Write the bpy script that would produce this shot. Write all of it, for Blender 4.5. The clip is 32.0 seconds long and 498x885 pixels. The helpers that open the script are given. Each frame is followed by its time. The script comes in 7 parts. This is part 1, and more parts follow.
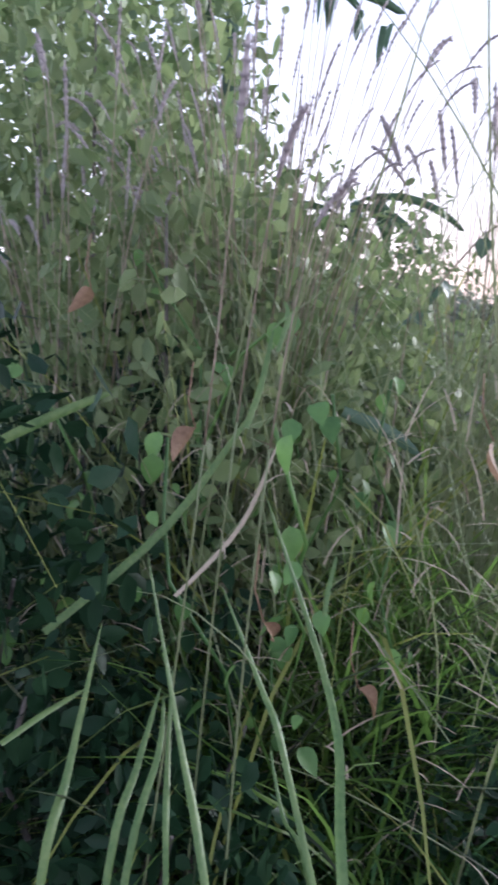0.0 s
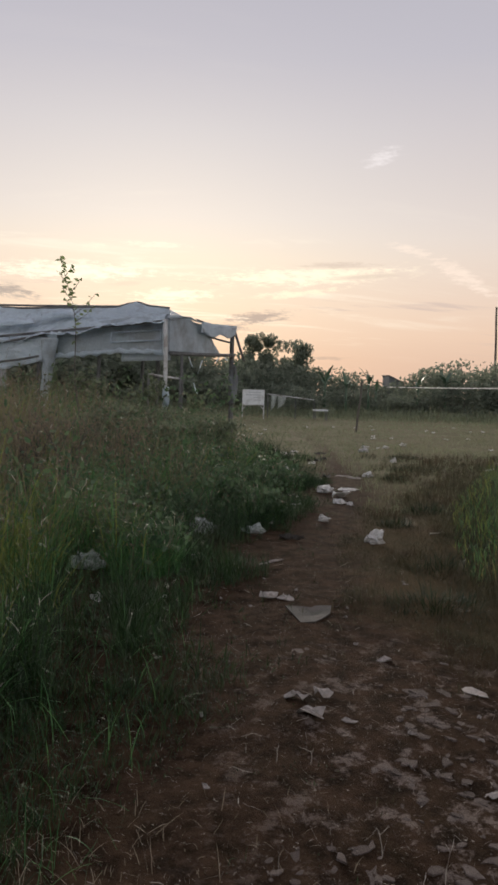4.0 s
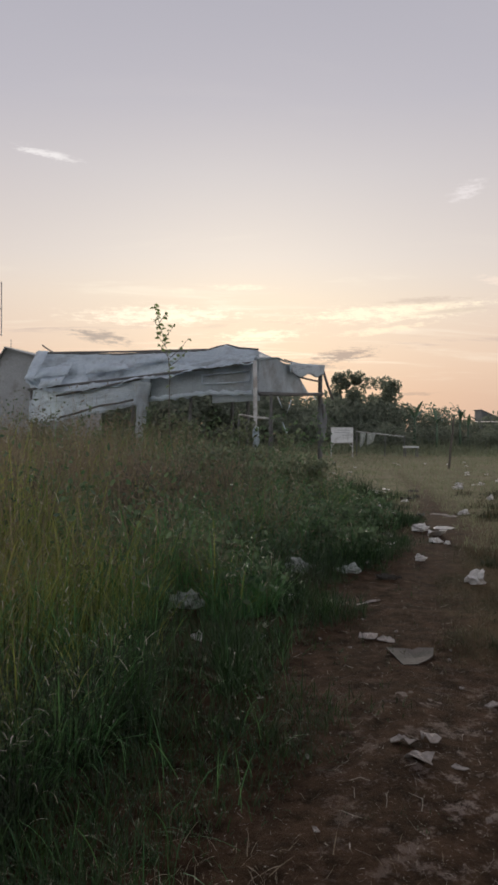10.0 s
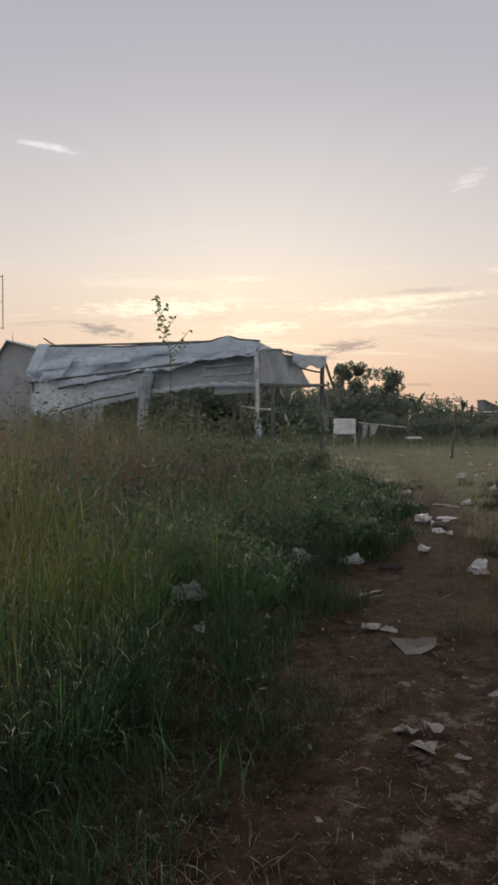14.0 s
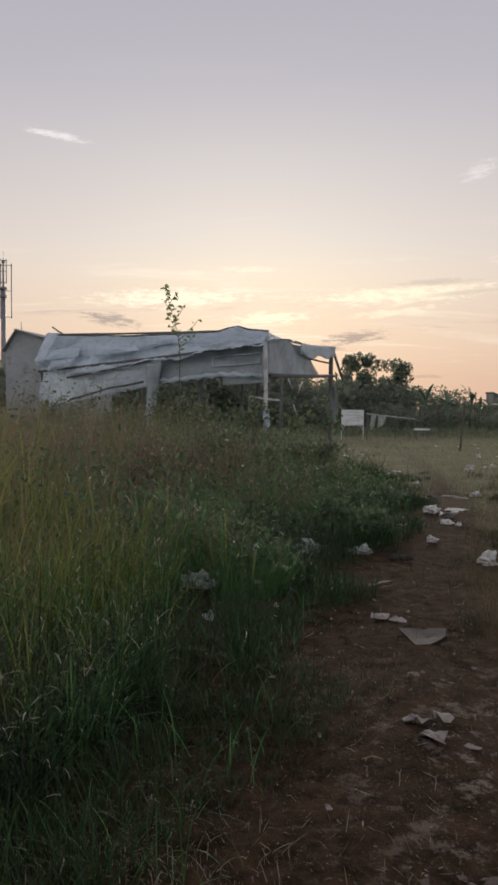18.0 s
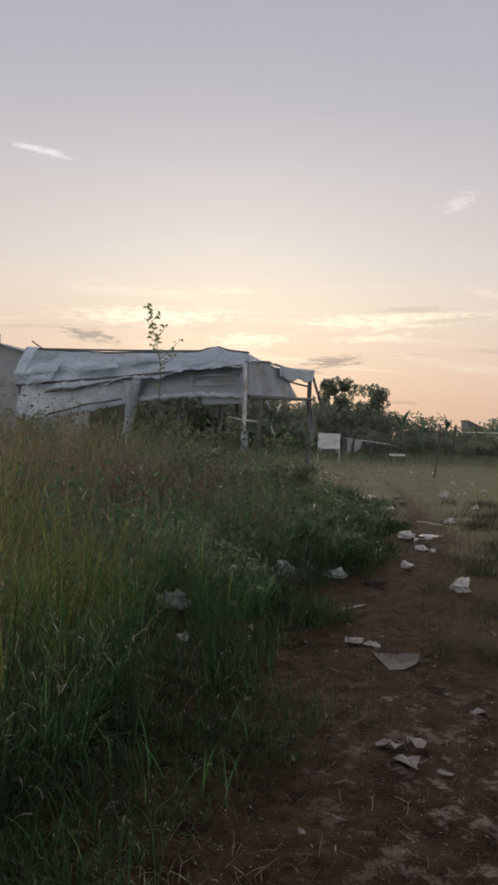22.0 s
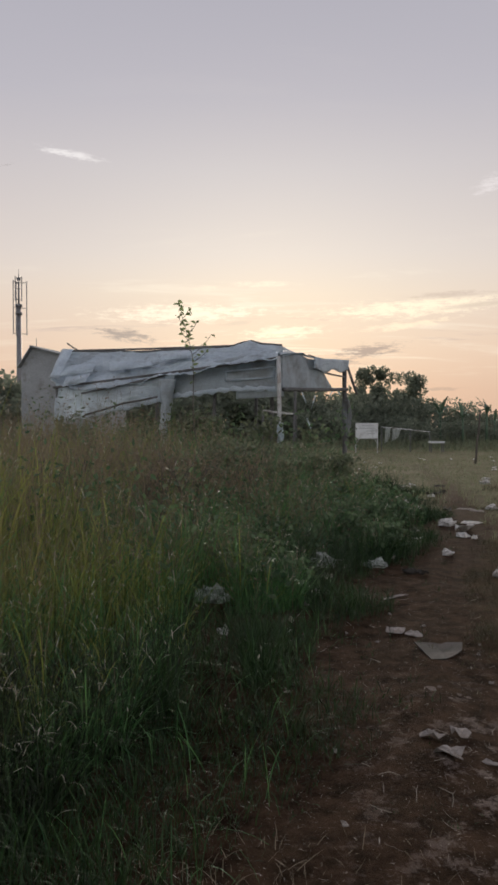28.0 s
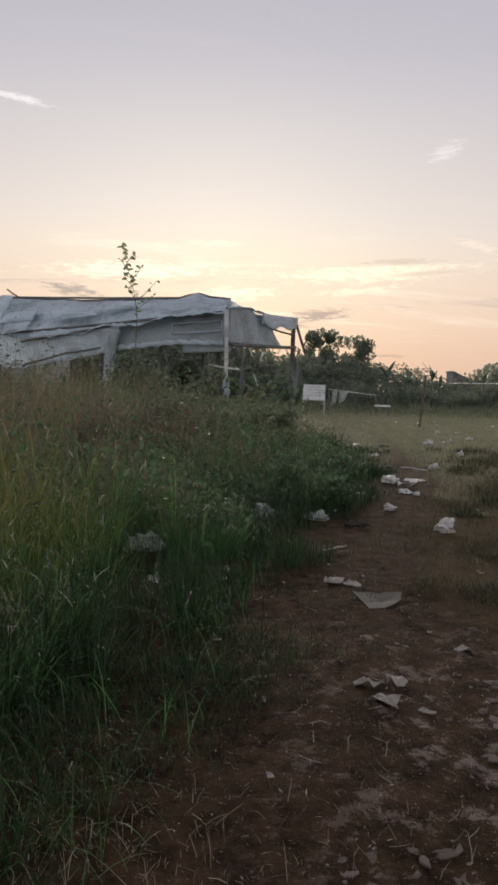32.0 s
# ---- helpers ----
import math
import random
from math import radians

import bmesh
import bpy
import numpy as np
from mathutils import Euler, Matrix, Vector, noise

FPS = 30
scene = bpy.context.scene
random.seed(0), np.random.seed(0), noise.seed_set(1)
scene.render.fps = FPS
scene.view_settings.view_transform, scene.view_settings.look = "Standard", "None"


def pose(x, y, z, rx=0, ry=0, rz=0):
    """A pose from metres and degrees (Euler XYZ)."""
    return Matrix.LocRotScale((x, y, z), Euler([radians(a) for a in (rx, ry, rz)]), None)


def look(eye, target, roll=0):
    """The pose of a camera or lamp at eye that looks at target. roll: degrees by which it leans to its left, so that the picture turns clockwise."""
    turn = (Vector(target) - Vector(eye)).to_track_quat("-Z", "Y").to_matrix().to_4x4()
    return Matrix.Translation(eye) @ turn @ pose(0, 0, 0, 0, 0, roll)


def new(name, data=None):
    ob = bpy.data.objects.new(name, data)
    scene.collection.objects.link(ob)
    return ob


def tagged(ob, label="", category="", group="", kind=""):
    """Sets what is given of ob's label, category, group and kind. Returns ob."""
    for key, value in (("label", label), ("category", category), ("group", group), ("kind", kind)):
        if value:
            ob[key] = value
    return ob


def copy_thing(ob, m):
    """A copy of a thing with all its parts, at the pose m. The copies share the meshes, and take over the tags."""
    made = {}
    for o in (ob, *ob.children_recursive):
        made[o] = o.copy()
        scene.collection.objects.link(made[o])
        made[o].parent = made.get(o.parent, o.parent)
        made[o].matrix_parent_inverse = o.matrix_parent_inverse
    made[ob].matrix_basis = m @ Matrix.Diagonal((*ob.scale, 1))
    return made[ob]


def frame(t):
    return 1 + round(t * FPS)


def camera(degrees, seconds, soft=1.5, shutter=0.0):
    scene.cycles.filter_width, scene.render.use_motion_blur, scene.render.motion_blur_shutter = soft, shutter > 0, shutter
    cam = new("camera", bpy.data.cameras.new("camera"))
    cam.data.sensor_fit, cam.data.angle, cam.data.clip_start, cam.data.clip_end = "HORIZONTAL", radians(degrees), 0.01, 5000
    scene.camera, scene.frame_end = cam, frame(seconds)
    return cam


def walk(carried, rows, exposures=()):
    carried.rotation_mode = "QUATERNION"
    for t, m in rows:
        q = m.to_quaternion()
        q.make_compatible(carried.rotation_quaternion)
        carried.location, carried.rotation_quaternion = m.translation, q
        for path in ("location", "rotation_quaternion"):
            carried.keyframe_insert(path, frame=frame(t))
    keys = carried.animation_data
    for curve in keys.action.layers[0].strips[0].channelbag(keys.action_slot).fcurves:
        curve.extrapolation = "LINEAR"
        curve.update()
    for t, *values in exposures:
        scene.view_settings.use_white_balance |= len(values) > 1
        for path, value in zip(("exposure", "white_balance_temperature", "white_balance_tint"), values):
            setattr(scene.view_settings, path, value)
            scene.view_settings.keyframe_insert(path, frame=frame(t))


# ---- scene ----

cam = camera(37.03, 32.0, soft=3.0, shutter=0.12)
# seconds, x, y, z in metres, then yaw, pitch and lean in degrees
ROWS = [
    (0, -0.241, 0.007, 1.632, 54.27, -8.40, -3.08),
    (0.2, -0.241, 0.005, 1.616, 47.03, -7.99, -3.51),
    (0.4, -0.224, -0.005, 1.606, 43.05, -7.07, -3.53),
    (0.6, -0.181, 0.010, 1.592, 36.87, -5.78, -4.25),
    (0.8, -0.146, 0.045, 1.572, 30.10, -5.71, -3.76),
    (1, -0.101, 0.056, 1.564, 18.96, -5.24, -4.85),
    (1.2, -0.087, 0.058, 1.561, 7.45, -3.82, -4.92),
    (1.3, 0.002, 0.051, 1.546, 5.01, -3.17, -3.95),
    (1.5, 0.090, 0.036, 1.521, 1.99, -2.16, -0.25),
    (2, 0.073, 0.033, 1.520, -5.75, -1.48, 0.06),
    (2.5, 0.118, 0.054, 1.512, -7.68, -3.35, 0.60),
    (4.5, 0.062, 0.027, 1.508, -8.76, -4.12, -2.15),
    (5, 0.062, 0.035, 1.504, -8.01, -4.67, -1.76),
    (5.5, 0.054, 0.009, 1.520, -6.59, -4.26, -1.58),
    (6, 0.035, 0.015, 1.523, -5.27, -3.89, -1.52),
    (6.5, 0.021, -0.011, 1.521, -4.39, -4.03, -1.62),
    (7, 0.014, -0.006, 1.519, -3.94, -3.67, -1.81),
    (7.5, 0.013, -0.003, 1.522, -3.08, -2.01, -1.59),
    (8, 0.007, -0.015, 1.518, -2.43, -1.64, -1.20),
    (8.5, 0.007, -0.016, 1.524, -2.31, -1.38, -0.82),
    (9, 0.008, -0.017, 1.523, -2.09, -1.19, -0.62),
    (9.5, 0.006, -0.031, 1.527, -1.98, -1.03, -0.45),
    (10, 0.003, -0.028, 1.525, -1.86, -0.96, -0.45),
    (10.5, 0.005, -0.014, 1.519, -1.76, -1.06, -0.47),
    (11, 0.011, -0.004, 1.515, -1.70, -1.21, -0.42),
    (11.5, 0.012, -0.021, 1.525, -1.81, -1.06, -0.25),
    (12, 0.024, -0.014, 1.522, -1.88, -1.11, 0.09),
    (12.5, 0.030, -0.016, 1.522, -1.82, -1.21, 0.48),
    (13, 0.029, -0.010, 1.521, -1.74, -1.41, 0.47),
    (13.5, 0.020, -0.003, 1.514, -1.66, -1.63, 0.20),
    (14, 0.014, -0.007, 1.516, -1.66, -1.58, -0.05),
    (14.5, 0.016, -0.001, 1.511, -1.73, -1.66, -0.06),
    (16.5, 0.022, 0.004, 1.510, -1.71, -1.83, 0.29),
    (17, 0.017, 0.002, 1.510, -1.62, -1.81, 0.17),
    (17.5, 0.014, 0.005, 1.507, -1.54, -1.96, -0.05),
    (18, -0.006, 0.008, 1.501, -1.10, -2.29, -0.45),
    (18.5, -0.005, 0.033, 1.489, -0.85, -3.07, -0.64),
    (19, -0.018, 0.030, 1.496, -1.12, -2.65, -0.95),
    (19.5, -0.041, 0.003, 1.502, -2.03, -1.66, -2.02),
    (20, -0.069, -0.003, 1.502, -2.94, -0.76, -3.17),
    (20.5, -0.073, -0.016, 1.503, -4.04, 0.20, -3.84),
    (21, -0.066, -0.010, 1.490, -3.89, -0.93, -3.40),
    (21.5, -0.061, -0.001, 1.497, -3.84, -1.04, -3.28),
    (22, -0.039, -0.024, 1.506, -2.90, -0.66, -2.26),
    (22.5, -0.029, -0.005, 1.496, -1.32, -1.73, -1.20),
    (23, -0.029, 0.004, 1.494, -1.59, -2.01, -1.30),
    (23.5, -0.026, -0.013, 1.505, -1.54, -1.01, -1.17),
    (24, -0.021, 0.004, 1.493, -1.21, -1.58, -0.84),
    (24.5, -0.015, -0.013, 1.504, -1.28, -1.12, -0.65),
    (26.5, -0.010, 0.003, 1.493, -0.89, -1.55, -0.13),
    (27, -0.011, -0.014, 1.497, -0.73, -1.06, -0.00),
    (27.5, -0.009, -0.024, 1.509, -0.33, -0.82, 0.03),
    (28, -0.000, -0.000, 1.500, 0.00, -1.21, -0.00),
    (28.5, -0.008, -0.000, 1.497, 0.15, -1.61, -0.11),
    (29, -0.027, 0.003, 1.497, 0.61, -1.77, -0.45),
    (29.5, -0.029, 0.013, 1.488, 0.32, -1.95, -0.99),
    (30, 0.022, -0.001, 1.544, -1.02, -2.24, -0.69),
    (30.5, 0.076, 0.041, 1.501, -6.52, -2.56, -0.67),
    (31, 0.087, 0.145, 1.444, -5.29, -0.64, -1.60),
    (31.5, 0.093, 0.242, 1.402, -4.88, -4.39, -1.59),
    (32, 0.075, 0.289, 1.339, -4.09, -4.09, -1.73),
]
EXPOSURES = [(0.0, 1.3, 5250, 16), (0.6, 0.85, 5400, 16), (1.0, 0.42, 6500, 20), (1.4, 0.0, 6500, 12), (2.0, -0.16, 6500, 10), (4.5, 0.12, 6500, 10),
             (7.0, 0.08, 6500, 10), (9.0, 0.0, 6500, 10), (30.0, -0.04, 6500, 10), (31.0, -0.05, 6500, 10), (32.0, 0.1, 6500, 10)]
walk(cam, [(t, pose(x, y, z, 90 + pitch, 0, yaw) @ pose(0, 0, 0, 0, 0, -lean)) for t, x, y, z, yaw, pitch, lean in ROWS], EXPOSURES)

# ---- world, sun ----
def nd(tree, kind, **settings):
    """Adds a node and sets its input values by name or number."""
    n = tree.nodes.new(kind)
    for key, value in settings.items():
        n.inputs[int(key[1:]) if key[0] == "i" and key[1:].isdigit() else key].default_value = value
    return n


def ramp(tree, stops, smooth=True):
    n = tree.nodes.new("ShaderNodeValToRGB")
    r = n.color_ramp
    r.interpolation = "EASE" if smooth else "LINEAR"
    while len(r.elements) < len(stops):
        r.elements.new(0.5)
    for e, (at, c) in zip(r.elements, stops):
        e.position, e.color = at, (*c, 1) if len(c) == 3 else c
    return n


def math_node(tree, op, a, b=None, c=None, clamp=False):
    n = tree.nodes.new("ShaderNodeMath")
    n.operation, n.use_clamp = op, clamp
    for i, v in enumerate((a, b, c)):
        if v is None:
            continue
        if isinstance(v, (int, float)):
            n.inputs[i].default_value = v
        else:
            tree.links.new(v, n.inputs[i])
    return n.outputs[0]


def mix_colour(tree, fac, a, b, blend="MIX"):
    n = tree.nodes.new("ShaderNodeMix")
    n.data_type, n.blend_type = "RGBA", blend
    for sock, v in ((n.inputs[0], fac), (n.inputs[6], a), (n.inputs[7], b)):
        if isinstance(v, (int, float)):
            sock.default_value = v
        elif isinstance(v, tuple):
            sock.default_value = (*v, 1)
        else:
            tree.links.new(v, sock)
    return n.outputs[2]


SUN_AZ, SUN_EL = 1.5, 10.0      # degrees to the right of north (+y), above the horizon

world = bpy.data.worlds.new("dusk_sky")
scene.world = world
world.use_nodes = True
wt = world.node_tree
wt.nodes.clear()
coord = nd(wt, "ShaderNodeTexCoord").outputs["Generated"]
sep = nd(wt, "ShaderNodeSeparateXYZ")
wt.links.new(coord, sep.inputs[0])
X, Y, Z = sep.outputs
# height over the horizon, 0 to 1 for 0 to about 53 degrees
up = math_node(wt, "MULTIPLY", Z, 1.25, clamp=True)
west = ramp(wt, [(0.0, (0.56, 0.38, 0.32)), (0.06, (0.66, 0.45, 0.35)), (0.13, (0.80, 0.62, 0.48)), (0.217, (0.86, 0.74, 0.60)), (0.28, (0.79, 0.73, 0.67)),
                 (0.405, (0.68, 0.66, 0.66)), (0.52, (0.55, 0.53, 0.57)), (0.62, (0.44, 0.43, 0.49)), (1.0, (0.33, 0.34, 0.41))], smooth=False)
east = ramp(wt, [(0.0, (1.24, 1.20, 1.19)), (0.25, (1.12, 1.09, 1.11)), (0.6, (0.56, 0.56, 0.61)), (1.0, (0.33, 0.34, 0.41))], smooth=False)
north = ramp(wt, [(0.0, (0.56, 0.39, 0.33)), (0.10, (0.74, 0.52, 0.40)), (0.25, (0.69, 0.595, 0.55)), (0.5, (0.485, 0.465, 0.515)), (1.0, (0.33, 0.34, 0.41))], smooth=False)
for r in (west, east, north):
    wt.links.new(up, r.inputs[0])
sx, sy = math.sin(radians(SUN_AZ)), math.cos(radians(SUN_AZ))
toward = math_node(wt, "ADD", math_node(wt, "MULTIPLY", X, sx), math_node(wt, "MULTIPLY", Y, sy))
broad = math_node(wt, "MULTIPLY_ADD", toward, 0.75, 0.42, clamp=True)
near = math_node(wt, "POWER", math_node(wt, "MAXIMUM", toward, 0.0), 12.0)
sky_base = mix_colour(wt, broad, east.outputs[0], north.outputs[0])
sky_base = mix_colour(wt, near, sky_base, west.outputs[0])
# thin cloud streaks, stretched along the horizon
flat = nd(wt, "ShaderNodeCombineXYZ")
den = math_node(wt, "ADD", math_node(wt, "ABSOLUTE", Z), 0.14)
wt.links.new(math_node(wt, "DIVIDE", X, den), flat.inputs[0])
wt.links.new(math_node(wt, "DIVIDE", Y, den), flat.inputs[1])
streak = nd(wt, "ShaderNodeTexNoise", Scale=2.3, Detail=7.0, Roughness=0.62, Distortion=0.5)
place = nd(wt, "ShaderNodeMapping", Location=(3.3, 0.7, 0.0), Scale=(0.55, 2.1, 1.0))
wt.links.new(flat.outputs[0], place.inputs[0])
wt.links.new(place.outputs[0], streak.inputs[0])
bright = ramp(wt, [(0.52, (0, 0, 0)), (0.68, (1, 1, 1))])
wt.links.new(streak.outputs["Fac"], bright.inputs[0])
low = ramp(wt, [(0.05, (0, 0, 0)), (0.12, (1, 1, 1)), (0.22, (0.8, 0.8, 0.8)), (0.34, (0.0, 0.0, 0.0)), (0.5, (0.12, 0.12, 0.12)), (1.0, (0.25, 0.25, 0.25))], smooth=False)
wt.links.new(up, low.inputs[0])
middle = math_node(wt, "MULTIPLY_ADD", math_node(wt, "POWER", math_node(wt, "MAXIMUM", toward, 0.0), 24.0), 0.9, 0.1)
amount = math_node(wt, "MULTIPLY", math_node(wt, "MULTIPLY", bright.outputs[0], low.outputs[0]), middle)
sky_base = mix_colour(wt, math_node(wt, "MULTIPLY", amount, 0.75), sky_base, (1.0, 0.91, 0.76))
dark = nd(wt, "ShaderNodeTexNoise", Scale=1.9, Detail=6.0, Roughness=0.6)
place2 = nd(wt, "ShaderNodeMapping", Location=(9.1, 4.2, 0.0), Scale=(0.5, 2.0, 1.0))
wt.links.new(flat.outputs[0], place2.inputs[0])
wt.links.new(place2.outputs[0], dark.inputs[0])
grey = ramp(wt, [(0.60, (0, 0, 0)), (0.70, (1, 1, 1))])
wt.links.new(dark.outputs["Fac"], grey.inputs[0])
lowest = ramp(wt, [(0.03, (0, 0, 0)), (0.08, (1, 1, 1)), (0.16, (1, 1, 1)), (0.22, (0, 0, 0))], smooth=False)
wt.links.new(up, lowest.inputs[0])
sky_base = mix_colour(wt, math_node(wt, "MULTIPLY", math_node(wt, "MULTIPLY", grey.outputs[0], lowest.outputs[0]), 0.5), sky_base, (0.50, 0.40, 0.38))
# single wisps and bars of cloud: azimuth, height, half width, half thickness (degrees), slope, light or dark
az_ = math_node(wt, "ARCTAN2", X, Y)
el_ = math_node(wt, "ARCSINE", Z)
wisp = nd(wt, "ShaderNodeTexNoise", Scale=1.0, Detail=8.0, Roughness=0.75)
wisp_at = nd(wt, "ShaderNodeCombineXYZ")
wt.links.new(math_node(wt, "MULTIPLY", az_, 48.0), wisp_at.inputs[0])
wt.links.new(math_node(wt, "MULTIPLY", el_, 210.0), wisp_at.inputs[1])
wt.links.new(wisp_at.outputs[0], wisp.inputs[0])
for a0, e0, sa, se, slope, strength, tone in (
        (-13.5, 19.5, 2.4, 0.26, -0.11, 0.75, (0.93, 0.89, 0.88)), (18.0, 17.2, 1.2, 0.55, 0.35, 0.6, (0.86, 0.80, 0.80)),
        (1.1, 10.8, 2.4, 0.24, 0.0, 0.7, (1.0, 0.90, 0.72)), (-3.2, 10.5, 1.2, 0.2, 0.0, 0.5, (1.0, 0.88, 0.70)), (12.7, 8.9, 7.0, 0.7, 0.05, 0.95, (1.06, 0.92, 0.70)), (-5.0, 8.6, 6.0, 0.7, 0.03, 0.9, (1.08, 0.95, 0.76)), (2.5, 7.2, 3.0, 0.5, 0.05, 0.9, (1.08, 0.93, 0.72)),
        (20.4, 10.8, 1.5, 0.35, -0.25, 0.6, (0.94, 0.78, 0.66)), (24.0, 9.0, 2.4, 0.65, -0.58, 0.75, (0.93, 0.76, 0.64)), (30.0, 7.0, 3.0, 0.35, 0.0, 0.5, (0.86, 0.66, 0.54)),
        (8.9, 5.7, 2.6, 0.50, 0.12, 1.0, (0.36, 0.29, 0.28)), (7.0, 4.8, 1.6, 0.32, 0.05, 0.9, (0.38, 0.31, 0.29)), (-9.4, 6.9, 2.4, 0.46, -0.16, 1.0, (0.38, 0.32, 0.30)),
        (14.6, 2.8, 1.2, 0.16, 0.0, 0.7, (0.45, 0.33, 0.29)), (15.2, 9.7, 3.4, 0.24, 0.02, 0.75, (0.60, 0.49, 0.42)), (17.0, 8.9, 3.0, 0.2, 0.06, 0.6, (0.58, 0.47, 0.40)), (12.0, 7.6, 3.0, 0.3, 0.1, 0.8, (1.03, 0.86, 0.64)), (-1.0, 7.9, 1.6, 0.2, 0.1, 0.6, (0.66, 0.55, 0.46))):
    da = math_node(wt, "MULTIPLY_ADD", az_, 57.296 / sa, -a0 / sa)
    tilt = math_node(wt, "MULTIPLY_ADD", da, -slope * sa / se, -e0 / se)
    de = math_node(wt, "MULTIPLY_ADD", el_, 57.296 / se, tilt)
    r2 = math_node(wt, "ADD", math_node(wt, "MULTIPLY", da, da), math_node(wt, "MULTIPLY", de, de))
    fall = math_node(wt, "POWER", 2.718, math_node(wt, "MULTIPLY", r2, -1.0))
    torn = math_node(wt, "MULTIPLY_ADD", wisp.outputs["Fac"], 4.4, -2.5)
    mask = math_node(wt, "MULTIPLY", math_node(wt, "MULTIPLY_ADD", fall, 1.1, torn), 1.3, clamp=True)
    mask = math_node(wt, "MULTIPLY", mask, math_node(wt, "MULTIPLY", fall, 2.5, clamp=True))
    sky_base = mix_colour(wt, math_node(wt, "MULTIPLY", mask, strength), sky_base, tone)
nishita = nd(wt, "ShaderNodeTexSky")
nishita.sky_type, nishita.sun_disc = "NISHITA", False
nishita.sun_elevation, nishita.sun_rotation = radians(SUN_EL), radians(SUN_AZ)
bg_sky, bg_haze = nd(wt, "ShaderNodeBackground", Strength=0.005), nd(wt, "ShaderNodeBackground", Strength=1.0)
wt.links.new(nishita.outputs[0], bg_sky.inputs[0])
wt.links.new(sky_base, bg_haze.inputs[0])
both = nd(wt, "ShaderNodeAddShader")
wt.links.new(bg_sky.outputs[0], both.inputs[0])
wt.links.new(bg_haze.outputs[0], both.inputs[1])
out = nd(wt, "ShaderNodeOutputWorld")
wt.links.new(both.outputs[0], out.inputs[0])

sun = new("sun", bpy.data.lights.new("sun", "SUN"))
sun.data.energy, sun.data.angle, sun.data.color = 3.2, radians(24), (1.0, 0.90, 0.76)
sun.matrix_world = look((200 * sx, 200 * sy, 200 * math.tan(radians(SUN_EL))), (0, 0, 0))


# ---- materials ----
def material(name, low_c, high_c, rough=0.8, scale=6.0, fine=60.0, bump=0.0, through_light=0.0, spread=0.0, metal=0.0, stain=None, stain_scale=2.0, per="island", gloss=0.4, crease=0.0):
    """Colour between low_c and high_c by two noises and by piece; a stain colour in patches; light that passes through leaves."""
    m = bpy.data.materials.new(name)
    m.use_nodes = True
    t = m.node_tree
    t.nodes.clear()
    pos = nd(t, "ShaderNodeTexCoord").outputs["Object"]
    n1 = nd(t, "ShaderNodeTexNoise", Scale=scale, Detail=4.0, Roughness=0.6)
    n2 = nd(t, "ShaderNodeTexNoise", Scale=fine, Detail=3.0, Roughness=0.65)
    t.links.new(pos, n1.inputs[0])
    t.links.new(pos, n2.inputs[0])
    fac = math_node(t, "ADD", math_node(t, "MULTIPLY", n1.outputs["Fac"], 1.0), math_node(t, "MULTIPLY_ADD", n2.outputs["Fac"], 0.8, -0.4))
    fac = math_node(t, "MULTIPLY_ADD", fac, 1.7, -0.35)
    if spread:
        rnd = nd(t, "ShaderNodeNewGeometry").outputs["Random Per Island"] if per == "island" else nd(t, "ShaderNodeObjectInfo").outputs["Random"]
        fac = math_node(t, "ADD", math_node(t, "MULTIPLY", fac, 1 - spread), math_node(t, "MULTIPLY", rnd, spread))
    fac = math_node(t, "ADD", fac, 0.0, clamp=True)
    col = mix_colour(t, fac, low_c, high_c)
    if stain:
        n3 = nd(t, "ShaderNodeTexNoise", Scale=stain_scale, Detail=6.0, Roughness=0.7)
        t.links.new(pos, n3.inputs[0])
        edge = ramp(t, [(0.5, (0, 0, 0)), (0.64, (1, 1, 1))])
        t.links.new(n3.outputs["Fac"], edge.inputs[0])
        col = mix_colour(t, math_node(t, "MULTIPLY", edge.outputs[0], 0.8), col, stain)
    b = nd(t, "ShaderNodeBsdfPrincipled", Roughness=rough, Metallic=metal)
    b.inputs["Specular IOR Level"].default_value = gloss
    t.links.new(col, b.inputs["Base Color"])
    if bump:
        bp = nd(t, "ShaderNodeBump", Strength=bump, Distance=0.02)
        t.links.new(n2.outputs["Fac"], bp.inputs["Height"])
        t.links.new(bp.outputs[0], b.inputs["Normal"])
    if crease:
        # long sharp folds, drawn along the length of the sheet
        lie = nd(t, "ShaderNodeMapping", Rotation=(0.0, 0.25, -0.42), Scale=(0.55, 1.2, 2.6))
        t.links.new(pos, lie.inputs[0])
        height = None
        for k, weight in ((1.6, 1.0), (4.2, 0.45), (10.0, 0.16)):
            f = nd(t, "ShaderNodeTexNoise", Scale=k, Detail=2.0, Roughness=0.5, Distortion=0.9)
            t.links.new(lie.outputs[0], f.inputs[0])
            fold = math_node(t, "MULTIPLY", math_node(t, "ABSOLUTE", math_node(t, "SUBTRACT", f.outputs["Fac"], 0.5)), -weight)
            height = fold if height is None else math_node(t, "ADD", height, fold)
        bp2 = nd(t, "ShaderNodeBump", Strength=1.0, Distance=crease)
        t.links.new(height, bp2.inputs["Height"])
        if bump:
            t.links.new(bp.outputs[0], bp2.inputs["Normal"])
        t.links.new(bp2.outputs[0], b.inputs["Normal"])
    shader = b.outputs[0]
    if through_light:
        tr = nd(t, "ShaderNodeBsdfTranslucent")
        t.links.new(col, tr.inputs[0])
        mx = nd(t, "ShaderNodeMixShader", Fac=through_light)
        t.links.new(shader, mx.inputs[1])
        t.links.new(tr.outputs[0], mx.inputs[2])
        shader = mx.outputs[0]
